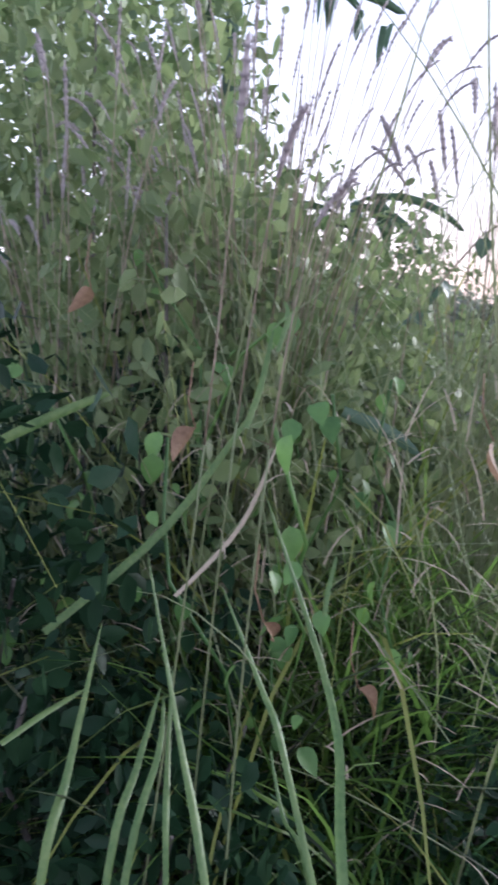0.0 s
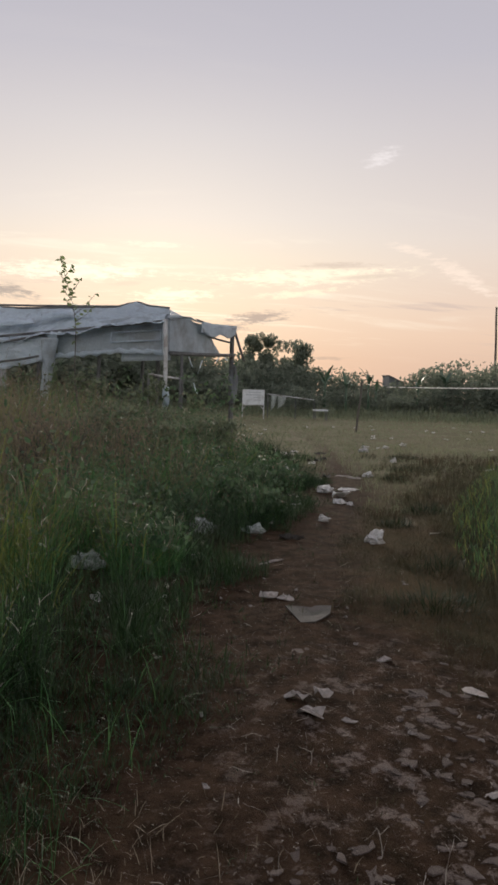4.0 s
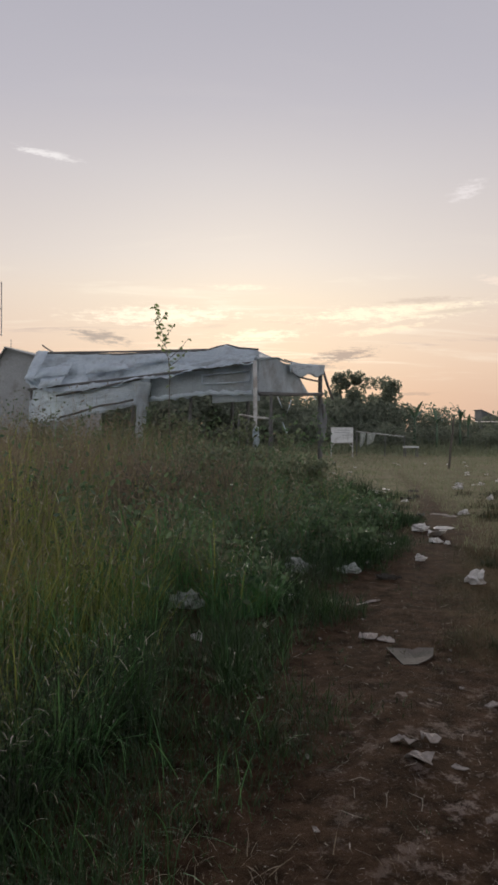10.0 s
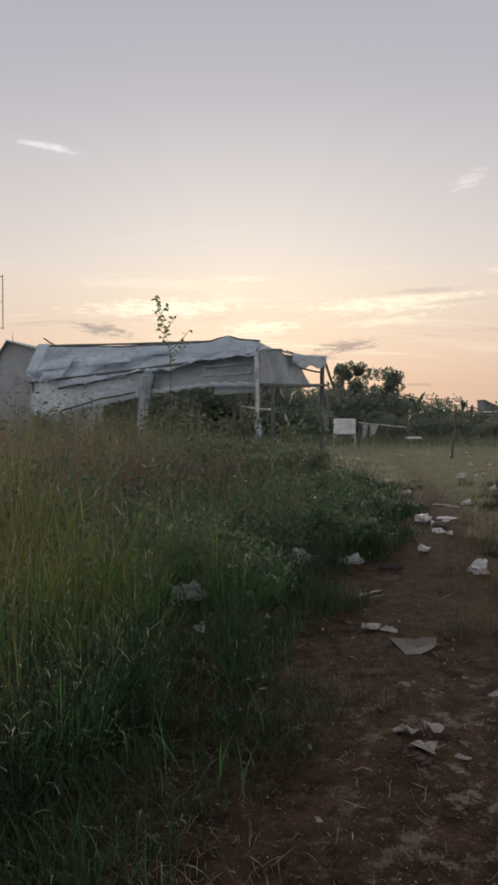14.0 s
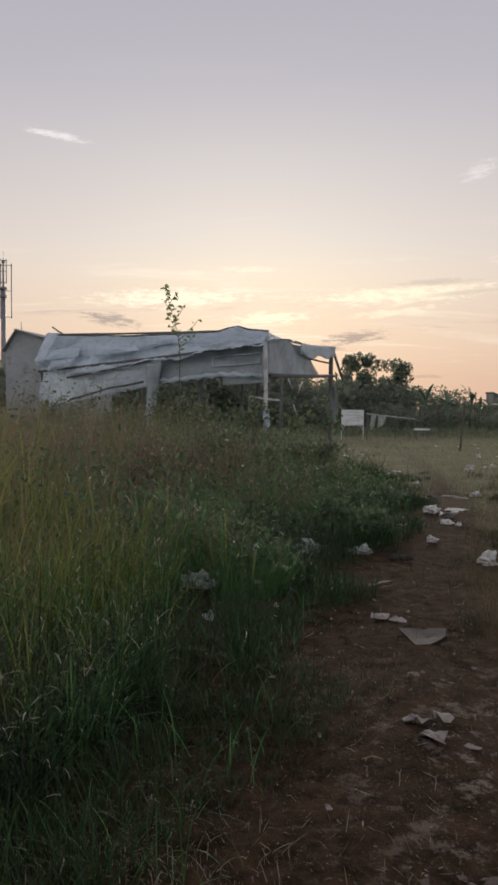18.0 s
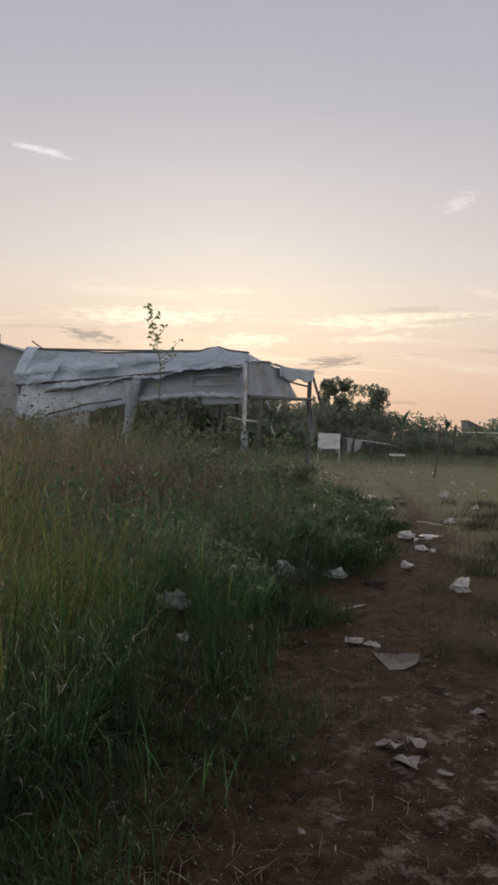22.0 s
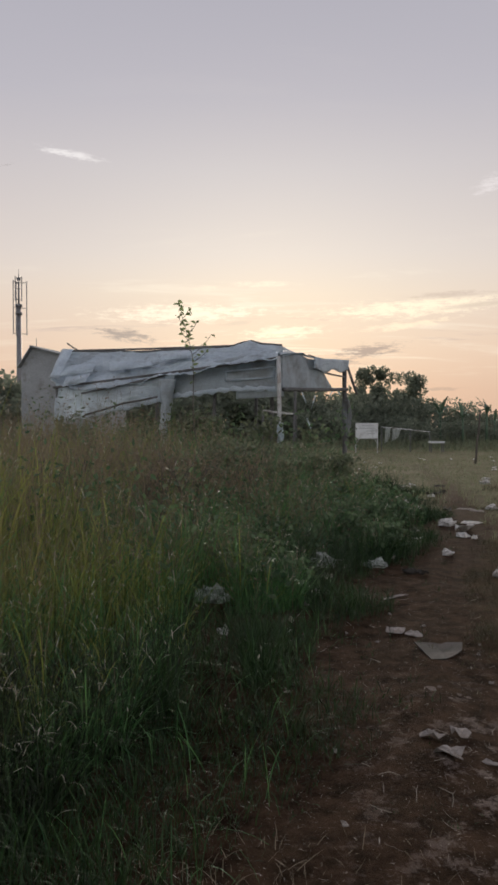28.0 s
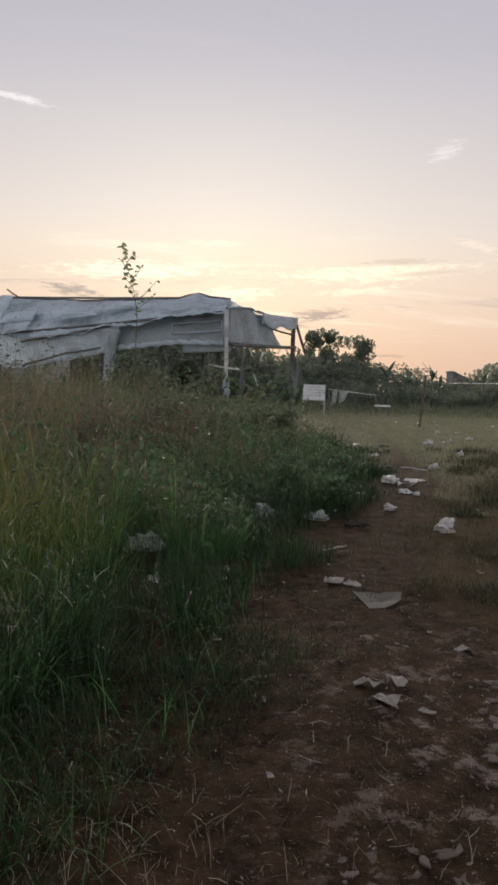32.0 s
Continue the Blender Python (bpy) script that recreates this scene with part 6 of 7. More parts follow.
foxtail_clump("foxtail_clump", -1.65, 1.78, thinner(fan_of_stems(41, 46, (-1.65, 1.78, 1.70), RIGHT, 1, (0.66, 1.24), 0.6, 1.10) + fan_of_stems(48, 34, (-1.65, 1.78, 1.72), RIGHT, 1, (0.04, 0.58), 0.55, 1.12) + fan_of_stems(47, 9, (-1.65, 1.78, 1.67), RIGHT, 1, (-0.5, 0.15), 0.4, 0.9) + [(-0.69, 2.16, 2.42, 0.25, 0.16, 0.0028), (-0.83, 2.15, 2.17, 0.3, 0.14, 0.0028)], 0.85), "tall foxtail grass with drooping seed spikes against the sky", (-1.65, 1.78, 1.72))
foxtail_clump("foxtail_clump", -2.03, 1.28, thinner(fan_of_stems(42, 90, (-2.03, 1.28, 1.82), RIGHT, 1, (-1.0, 0.95), 0.4, 1.1), 0.5), "tall foxtail grass with thin grey seed spikes", (-2.03, 1.28, 1.55))
foxtail_clump("foxtail_clump", -2.17, 0.82, thinner(fan_of_stems(43, 26, (-2.17, 0.82, 1.71), RIGHT, 1, (-1.3, 0.6), 0.3, 0.9), 0.6), "leaning foxtail stems at the thicket's edge", (-2.17, 0.82, 1.45))
foxtail_clump("foxtail_clump", -1.2, 0.62, [(-1.085, 0.665, 1.93, 0.5, 0.14, 0.0055), (-1.10, 0.59, 2.03, 0.05, 0.13, 0.0055), (-1.06, 0.725, 1.84, 0.6, 0.12, 0.0045)], "close foxtails with thick soft mauve spikes", (-1.28, 0.68, 1.7))
foxtail_clump("foxtail_clump", -2.1, 2.9, fan_of_stems(44, 10, (-2.1, 2.9, 1.0), RIGHT, 1, (-0.8, 0.5), 0.4, 0.6), "shorter foxtail grass behind the tussocks")
foxtail_clump("foxtail_clump", -1.0, 1.3, [(-1.04, 1.26, 0.88, 0.2, 0.12, 0.0085)], "single pale foxtail spike low in the grass")


def thicket_bush(name, x, y, top, radius, leaves, size, seed, label, mat="bush_leaf"):
    b = thing(name, x, y, 0, label, "bush", "thicket bushes")
    rng = np.random.RandomState(seed)
    r = random.Random(seed)
    for k in range(7):
        w, l = r.uniform(0, 6.28), radius * r.uniform(0.3, 0.8)
        z = top * r.uniform(0.6, 0.9)
        part("branch", mesh_from("branch", *tube([(0.05 * k - 0.15, 0, 0), (0.4 * l * math.cos(w), 0.4 * l * math.sin(w), z * 0.5), (l * math.cos(w), l * math.sin(w), z)], [0.018, 0.012, 0.004], 6), "bark"), b)
    n = leaves
    d = rng.normal(0, 1, (n, 3))
    d /= np.linalg.norm(d, axis=1)[:, None]
    rr = rng.uniform(0.3, 1.0, n) ** 0.5
    lumps = 1 + 0.28 * np.sin(d[:, 0] * 5 + seed) * np.sin(d[:, 2] * 6 + 1) + 0.15 * np.sin(d[:, 1] * 9)
    p = d * (rr * lumps)[:, None] * np.array([radius, radius, top * 0.52]) + np.array([0, 0, top * 0.50])
    p = p[p[:, 2] > 0.05]
    part("foliage", leaf_cloud("foliage", p, size, mat, rng), b)
    return b


thicket_bush("thicket_bush", -3.3, 1.35, 3.1, 0.85, 6000, 0.085, 51, "dense dark green bush rising behind the foxtails")
thicket_bush("thicket_bush", -2.75, 2.45, 1.7, 0.8, 8000, 0.05, 52, "dense green bush tangled with grass")
thicket_bush("thicket_bush", -3.4, 3.5, 1.75, 1.0, 4200, 0.09, 53, "green bush below the banana plant")
thicket_bush("thicket_bush", -2.3, 0.95, 1.6, 0.55, 2600, 0.06, 54, "low bush full of creepers, leaves coloured dark for shade", "shade_leaf")
thicket_bush("thicket_bush", -2.5, 3.9, 1.75, 0.9, 3400, 0.08, 55, "low green bush in the high grass")
thicket_bush("thicket_bush", -4.6, 2.4, 3.0, 1.0, 7000, 0.07, 56, "tall dark bush behind the thicket")
thicket_bush("thicket_bush", -5.7, 1.9, 4.6, 1.7, 16000, 0.11, 58, "large dark bush closing the thicket")
thicket_bush("thicket_bush", -4.4, 3.4, 2.6, 1.2, 9000, 0.08, 59, "dark green bush behind the tall grass")
thicket_bush("thicket_bush", -1.75, 0.35, 1.6, 0.5, 2600, 0.06, 57, "low bush full of creepers, leaves coloured dark for shade", "shade_leaf")


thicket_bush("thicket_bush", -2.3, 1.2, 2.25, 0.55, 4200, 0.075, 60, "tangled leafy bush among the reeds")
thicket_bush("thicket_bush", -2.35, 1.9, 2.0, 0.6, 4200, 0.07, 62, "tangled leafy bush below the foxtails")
thicket_bush("thicket_bush", -1.45, 0.62, 0.95, 0.36, 2600, 0.055, 63, "low undergrowth behind the broad blades, coloured dark for shade", "shade_leaf")


# Fill the gaps under the tussocks; the shade there is leaf colour.
thicket_bush("low_bush", -1.42, 1.58, 0.75, 0.42, 2200, 0.05, 71, "low undergrowth under the tussocks, coloured dark for shade", "shade_leaf")
thicket_bush("low_bush", -1.55, 2.25, 0.7, 0.42, 2000, 0.05, 72, "low undergrowth under the tussocks, coloured dark for shade", "shade_leaf")


def leafy_grass():
    """Short broad blades that spring from culms, filling the tussocks beside the path."""
    rng = np.random.RandomState(81)
    for n, x0, y0, rx, ry, z0, z1, mat, label in ((1500, -1.62, 1.62, 0.36, 0.62, 0.25, 1.0, "lush_grass", "lush bright green leafy grass"), (900, -1.85, 2.6, 0.42, 0.7, 0.15, 0.85, "lush_grass", "leafy green grass"), (700, -1.35, 1.75, 0.34, 0.7, 0.05, 0.5, "emerald_grass", "dark green leafy grass at the tussocks' foot")):
        a, r = rng.uniform(0, 6.28, n), np.sqrt(rng.uniform(0, 1, n))
        x, y = x0 + rx * r * np.cos(a), y0 + ry * r * np.sin(a)
        base = np.stack([x, y, z0 + (z1 - z0) * rng.uniform(0, 1, n) * (1 - 0.5 * r * r)], -1)
        ob = new("leafy_grass", blade_mesh("leafy_grass", base, rng.uniform(0.14, 0.42, n), rng.uniform(0, 6.28, n), rng.uniform(0.3, 1.25, n), rng.uniform(0.1, 1.5, n), rng.uniform(0.008, 0.019, n), mat, 6, rng.uniform(-1.5, 1.5, n)))
        tagged(ob, label, "grass", kind="stuff")


leafy_grass()


def thicket_stems():
    """Thin dry and green stems that cross one another in the thicket."""
    rng = np.random.RandomState(66)
    n = 400
    u, v = rng.uniform(-0.9, 0.75, n), rng.uniform(-0.25, 0.5, n)
    x, y = -1.55 + 0.77 * u - 0.6 * v, 1.08 + 0.64 * u + 0.75 * v
    base = np.stack([x, y, rng.uniform(0.5, 1.8, n)], -1)
    far_ = np.hypot(x + 0.24, y) > 1.4
    base, n = base[far_], int(far_.sum())
    way = np.where(rng.uniform(0, 1, n) < 0.65, math.atan2(-0.64, -0.77), math.atan2(0.64, 0.77)) + rng.normal(0, 0.7, n)
    ob = new("thicket_stems", blade_mesh("thicket_stems", base, rng.uniform(0.4, 1.1, n), way, np.abs(rng.normal(0.6, 0.35, n)), rng.normal(0.3, 0.4, n), rng.uniform(0.003, 0.007, n), "green_stem", 7))
    tagged(ob, "thin pale stems crossing in the thicket", "stems", kind="stuff")
    n = 520
    u, v = rng.uniform(-0.9, 0.75, n), rng.uniform(-0.2, 0.4, n)
    x, y = -1.48 + 0.77 * u - 0.6 * v, 1.02 + 0.64 * u + 0.75 * v
    base = np.stack([x, y, rng.uniform(0.5, 1.5, n)], -1)
    ob = new("dry_leaves", blade_mesh("dry_leaves", base, rng.uniform(0.05, 0.22, n), rng.uniform(0, 6.28, n), rng.uniform(0.2, 1.6, n), rng.uniform(0.2, 1.6, n), rng.uniform(0.004, 0.009, n), "dry_stem", 5))
    tagged(ob, "pale dry leaves caught in the thicket", "dry leaves", kind="stuff")


thicket_stems()


def creeper():
    """A vine with heart-shaped leaves that climbs over the thicket."""
    c = thing("creeper", -1.55, 0.85, 0, "creeper with heart-shaped bright and dark green leaves", "vine")
    rng = random.Random(61)
    shapes = [mesh_from("leaf", *ovate_leaf(l, l * 0.74, 0.3, 0.35), "leaf") for l in (0.032, 0.046, 0.064)]
    for s in range(8):
        x, y = rng.uniform(-0.55, 0.35), rng.uniform(-0.4, 0.7)
        pts = [Vector((x, y, 0))]
        for k in range(9):
            pts.append(pts[-1] + Vector((rng.uniform(-0.10, 0.12), rng.uniform(-0.12, 0.10), rng.uniform(0.1, 0.25))))
        part("runner", mesh_from("runner", *tube(pts, [0.004] * 10, 5), "leaf"), c)
        for k, p in enumerate(pts[1:]):
            for j in range(2):
                ob = part("leaf", rng.choice(shapes), c)
                ob.matrix_basis = pose(p.x + rng.uniform(-0.05, 0.07), p.y + rng.uniform(-0.07, 0.04), p.z + rng.uniform(-0.06, 0.06), rng.uniform(-50, 50), rng.uniform(15, 80), rng.uniform(-130, 20))


creeper()


def vine_shoot():
    """A climbing shoot with a few round leaves, dark against the sky."""
    v = thing("vine_shoot", -1.80, 1.62, 0, "climbing shoot with round leaves among the foxtails", "vine")
    line = [Vector(q) - Vector((-1.80, 1.62, 0)) for q in ((-1.80, 1.62, 0), (-1.82, 1.64, 0.9), (-1.782, 1.669, 1.70), (-1.718, 1.717, 1.80), (-1.622, 1.771, 1.94), (-1.509, 1.844, 2.02), (-1.411, 1.874, 2.17))]
    part("runner", mesh_from("runner", *tube(line, 0.003, 5), "tan_stem"), v)
    disc = mesh_from("leaf", *ovate_leaf(0.06, 0.052, 0.25, 0.3), "banana_leaf")
    for k, p in enumerate(line[2:]):
        for j in range(2):
            ob = part("leaf", disc, v)
            ob.matrix_basis = pose(p.x + 0.012 * j, p.y, p.z + 0.01 - 0.02 * j, 40 - 70 * j, 20 + 25 * (k % 3), 30 + 170 * j + 25 * k)


vine_shoot()


def dead_leaf(x, y, z, size, turn, tilt, label, slim=0.5):
    t = thing("dead_leaf", x, y, z, label, "dead leaf", "dead leaves")
    v, f = ovate_leaf(size, size * slim, 0.9, 0.5)
    part("blade", mesh_from("blade", v, f, "brown_leaf"), t).matrix_basis = pose(0, 0, 0, tilt, 40, turn)
    part("stalk", mesh_from("stalk", *tube([(0, 0, 0), (-0.03, 0, 0.05), (-0.05, 0.02, 0.12)], 0.0018, 5), "brown_leaf"), t)


dead_leaf(-1.25, 1.04, 0.93, 0.085, 60, 30, "curled reddish-brown dead leaf caught in grass")
# The next two are foxtail heads, built with the dead-leaf shape.
dead_leaf(-1.80, 0.68, 1.71, 0.07, 200, 60, "pinkish foxtail head on stems, shaped as a curled brown leaf")
dead_leaf(-1.07, 1.15, 1.46, 0.12, -60, 80, "narrow orange foxtail spike in grass, shaped as a leaf", 0.2)
dead_leaf(-1.19, 0.74, 1.15, 0.10, 100, 85, "long brown dead leaf hanging in the reeds", 0.28)
dead_leaf(-1.42, 0.73, 1.45, 0.08, -100, 80, "long brown dead leaf hanging on a stem")


# ---- litter on the ground ----
def crumpled(size, flat, seed, k=3.0):
    """A crumpled bag: a ball pushed in and out, flattened below."""
    bm = bmesh.new()
    bmesh.ops.create_icosphere(bm, subdivisions=3, radius=1.0)
    for v in bm.verts:
        n = v.co.normalized()
        r = 0.62 + 1.15 * abs(noise.noise(n * 1.5 + Vector((seed, 0, 0)))) + 0.65 * abs(noise.noise(n * k + Vector((0, seed, 0)))) - 0.45 * abs(noise.noise(n * k * 2.3 + Vector((seed, seed, 0))))
        r += 0.5 * max(0.0, n.dot(Vector((0.5 * math.sin(seed), -0.2, 0.85)).normalized())) ** 9
        v.co = Vector((n.x * r * size[0] / 2, n.y * r * size[1] / 2, max(n.z * r, -flat) * size[2] / 2 + flat * size[2] / 2))
    me = bpy.data.meshes.new("bag")
    bm.to_mesh(me)
    bm.free()
    return me


def litter_bag(x, y, size, seed, label, mat="plastic", turn=0.0):
    me = crumpled(size, 0.55, seed)
    me.materials.append(M[mat])
    ob = new("plastic_bag", me)
    ob.matrix_basis = pose(x, y, float(ground_z(x, y)) - 0.004, 0, 0, turn)
    return tagged(ob, label, "plastic bag", "litter")


def scrap(name, x, y, w, d, seed, mat, label, category, turn=0.0, lift=0.03, fold=0.0, ragged=0.45):
    """A thin ragged scrap lying on the ground."""
    nx, ny = 16, 11
    z0 = float(ground_z(x, y))
    pts = []
    for j in range(ny + 1):
        for i in range(nx + 1):
            u, v = i / nx - 0.5, j / ny - 0.5
            way = math.atan2(v, u)
            rag = 0.9 + ragged * noise.noise(Vector((1.9 * math.cos(way), 1.9 * math.sin(way), seed * 3.7))) + 0.35 * ragged * noise.noise(Vector((6.0 * math.cos(way), 6.0 * math.sin(way), seed * 1.3)))
            h = lift * (0.35 + 1.1 * abs(noise.noise(Vector((u * 2.6, v * 2.8, seed + 5)))) - 0.9 * abs(noise.noise(Vector((u * 7.1, v * 6.3, seed + 9)))) + 0.5 * abs(noise.noise(Vector((u * 13.0, v * 11.0, seed + 2))))) + fold * abs(u) * w
            pts.append(Vector((u * w * rag, v * d * rag, max(0.004, h))))
    o = len(pts)
    low_ = [Vector((p.x, p.y, p.z - 0.004)) for p in pts]
    fs = []
    for j in range(ny):
        for i in range(nx):
            a = j * (nx + 1) + i
            fs += [(a, a + 1, a + nx + 2, a + nx + 1), (o + a + nx + 1, o + a + nx + 2, o + a + 1, o + a)]
    me = mesh_from(name, pts + low_, fs, mat, False)
    ob = new(name, me)
    ob.matrix_basis = pose(x, y, z0 + 0.002, 0, 0, turn)
    return tagged(ob, label, category, "litter")


def torn_sheet(name, x, y, w, d, seed, mat, label, category, turn=0.0, lift=0.03):
    """A small torn sheet, creased into facets, lying on the ground."""
    rng = random.Random(seed * 13 + 5)
    n = 9
    top = [Vector((0, 0, lift * rng.uniform(0.2, 1.0)))]
    for ring, (r0, r1) in enumerate(((0.35, 0.6), (0.65, 1.12))):
        for k in range(n):
            a = 2 * math.pi * (k + rng.uniform(-0.32, 0.32)) / n
            r = rng.uniform(r0, r1) * 0.5
            z = lift * (rng.uniform(0.1, 1.2) if ring == 0 else rng.choice((0.08, 0.1, 0.15, 0.6, 1.1)))
            top.append(Vector((w * r * math.cos(a), d * r * math.sin(a), 0.004 + z)))
    faces = []
    for k in range(n):
        k2 = (k + 1) % n
        faces += [(0, 1 + k, 1 + k2), (1 + k, 1 + n + k, 1 + n + k2), (1 + k, 1 + n + k2, 1 + k2)]
    o = len(top)
    under = [Vector((p.x, p.y, p.z - 0.004)) for p in top]
    sides = [(1 + n + k, o + 1 + n + k, o + 1 + n + (k + 1) % n, 1 + n + (k + 1) % n) for k in range(n)]
    me = mesh_from(name, top + under, faces + [tuple(o + i for i in f[::-1]) for f in faces] + sides, mat, False)
    ob = new(name, me)
    ob.matrix_basis = pose(x, y, float(ground_z(x, y)) + 0.001, 0, 0, turn)
    return tagged(ob, label, category, "litter")


def cardboard(x, y):
    """A stiff torn piece of board with a pointed corner and a fold, its near edge curled up from the earth."""
    bm = bmesh.new()
    outline = [(-0.16, 0.14), (-0.03, 0.135), (0.02, 0.115), (0.06, 0.14), (0.17, 0.13), (0.13, 0.0), (0.065, -0.09), (-0.02, -0.165), (-0.12, -0.19), (-0.13, -0.05)]
    hub = (0.0, -0.02)
    rings = [[(hub[0] + (px - hub[0]) * k, hub[1] + (py - hub[1]) * k) for px, py in outline] for k in (1.0, 0.6)]
    height = lambda px, py: 0.024 + 0.006 * abs(px) / 0.17 + 0.012 * max(0, py) / 0.13 - 0.006 * max(0, 1 - abs(px) / 0.03) + 0.006 * noise.noise(Vector((px * 18, py * 18, 3)))
    for low_ in (0.0, 0.006):
        o = [[bm.verts.new((px, py, height(px, py) - low_)) for px, py in ring] for ring in rings]
        mid = bm.verts.new((*hub, height(*hub) - low_))
        n = len(outline)
        for k in range(n):
            bm.faces.new((o[0][k], o[0][(k + 1) % n], o[1][(k + 1) % n], o[1][k]))
            bm.faces.new((o[1][k], o[1][(k + 1) % n], mid))
        if low_ == 0.0:
            rim = o[0]
    for k in range(n):
        bm.faces.new((rim[k], o[0][k], o[0][(k + 1) % n], rim[(k + 1) % n]))
    me = bpy.data.meshes.new("cardboard_piece")
    bmesh.ops.recalc_face_normals(bm, faces=bm.faces)
    bm.to_mesh(me)
    bm.free()
    me.materials.append(M["card"])
    ob = new("cardboard_piece", me)
    ob.matrix_basis = pose(x, y, float(ground_z(x, y)) - 0.012)
    tagged(ob, "flat grey-brown piece of cardboard with a crease", "cardboard", "litter")


litter_bag(2.54, 7.38, (0.18, 0.15, 0.155), 1, "crumpled white plastic bag on brown grass")
litter_bag(4.44, 13.6, (0.19, 0.15, 0.11), 2, "small crumpled white plastic bag")
litter_bag(6.15, 19.3, (0.28, 0.2, 0.11), 3, "white plastic bag lying in the clearing", turn=12)
litter_bag(7.3, 20.9, (0.2, 0.18, 0.10), 4, "white plastic bag lying in the clearing")
litter_bag(6.75, 21.2, (0.22, 0.2, 0.09), 5, "white plastic bag lying in the clearing")
litter_bag(8.2, 21.9, (0.26, 0.2, 0.10), 6, "white plastic bag lying in the clearing", turn=30)
litter_bag(5.95, 16.4, (0.13, 0.12, 0.12), 7, "small white scrap of plastic in the clearing")
litter_bag(-0.31, 6.15, (0.25, 0.16, 0.17), 8, "pale grey plastic bag half hidden in the grass", "dull_bag")
litter_bag(1.36, 7.96, (0.28, 0.18, 0.10), 9, "pale bag half hidden in weeds", "dull_bag")
litter_bag(0.80, 7.8, (0.26, 0.16, 0.16), 10, "greyish bag sunk in weeds", "dull_bag")
litter_bag(3.02, 11.25, (0.26, 0.2, 0.14), 11, "white crumpled bag beside the path")
torn_sheet("plastic_scrap", 3.06, 10.6, 0.34, 0.26, 1, "plastic", "white torn plastic beside the path", "plastic scrap", 20, 0.09)
torn_sheet("plastic_scrap", 3.40, 11.4, 0.42, 0.2, 2, "plastic", "flat strip of white plastic on the path", "plastic scrap", 5, 0.03)
torn_sheet("plastic_scrap", 2.90, 10.05, 0.22, 0.2, 3, "plastic", "small white plastic scrap by the path", "plastic scrap", -10, 0.09)
torn_sheet("plastic_scrap", 2.98, 9.8, 0.12, 0.1, 4, "plastic", "small white plastic scrap by the path", "plastic scrap", 40, 0.05)
torn_sheet("plastic_scrap", 3.50, 17.7, 0.55, 0.4, 5, "plastic", "white plastic scraps across the path", "plastic scrap", 0, 0.06)
torn_sheet("plastic_scrap", 4.15, 18.9, 0.35, 0.25, 6, "plastic", "white plastic scrap on the far path", "plastic scrap", 60, 0.05)
torn_sheet("plastic_scrap", 2.95, 13.9, 0.30, 0.6, 7, "plastic", "pale torn plastic at the grass edge", "plastic scrap", 20, 0.14)
torn_sheet("plastic_scrap", 4.0, 13.6, 0.4, 0.2, 8, "paper", "grey scrap on the path", "scrap", 0, 0.02)
cardboard(1.285, 4.91)
torn_sheet("plastic_film", 1.08, 5.44, 0.17, 0.15, 10, "paper", "thin wrinkled clear-white plastic film", "plastic film", -25, 0.03)
torn_sheet("plastic_film", 1.19, 5.33, 0.15, 0.10, 31, "paper", "thin wrinkled clear-white plastic film", "plastic film", -40, 0.02)
torn_sheet("paper_scrap", 0.87, 3.51, 0.12, 0.085, 11, "paper", "pale torn paper scrap on dark soil", "paper scrap", -15, 0.035)
torn_sheet("paper_scrap", 1.015, 3.55, 0.13, 0.07, 12, "paper", "pale torn paper scrap on dark soil", "paper scrap", -20, 0.035)
torn_sheet("paper_scrap", 0.90, 3.31, 0.145, 0.10, 13, "paper", "crumpled pale paper scrap on dark soil", "paper scrap", -30, 0.035)
torn_sheet("paper_scrap", 1.06, 3.24, 0.08, 0.025, 14, "paper", "thin pale paper strip on dark soil", "paper scrap", -25, 0.012)
torn_sheet("paper_scrap", 1.52, 4.06, 0.12, 0.06, 15, "paper", "pale paper scrap on trodden earth", "paper scrap", 10, 0.02)
torn_sheet("paper_scrap", 1.83, 3.55, 0.12, 0.15, 16, "paper", "clean oblong of pale folded paper", "paper scrap", 28, 0.006)
torn_sheet("paper_scrap", -0.19, 5.27, 0.10, 0.06, 17, "plastic", "curved white plastic shard in grass", "plastic shard", -30, 0.07)
scrap("wood_strip", 1.28, 6.5, 0.32, 0.04, 18, "paper", "thin strip of grey wood on the path edge", "wood strip", 38, 0.012)
scrap("wood_strip", 3.36, 7.7, 0.24, 0.035, 19, "dry_leaf", "pale broken cane on the brown grass", "cane", 20, 0.015)
litter_bag(2.33, 8.68, (0.13, 0.11, 0.09), 12, "small white crumpled bag on the path")
scrap("bark_piece", 1.70, 7.55, 0.26, 0.10, 20, "card", "brown curled piece of bark by the path", "bark piece", -30, 0.06)
torn_sheet("paper_scrap", 1.45, 2.6, 0.10, 0.05, 21, "paper", "pale paper scrap pressed into the earth", "paper scrap", 20, 0.012)

# pale scraps along the edge of the weeds and on the path
rng_e = random.Random(41)
for k in range(26):
    y = rng_e.uniform(5.2, 11.5)
    x = float(tall_edge(y)) + rng_e.uniform(-0.15, 0.55)
    torn_sheet("paper_scrap", x, y, rng_e.uniform(0.05, 0.14), rng_e.uniform(0.03, 0.07), 300 + k, rng_e.choice(("paper", "dry_leaf", "plastic")), "small pale scrap caught at the grass edge", "paper scrap", rng_e.uniform(0, 180), 0.03)
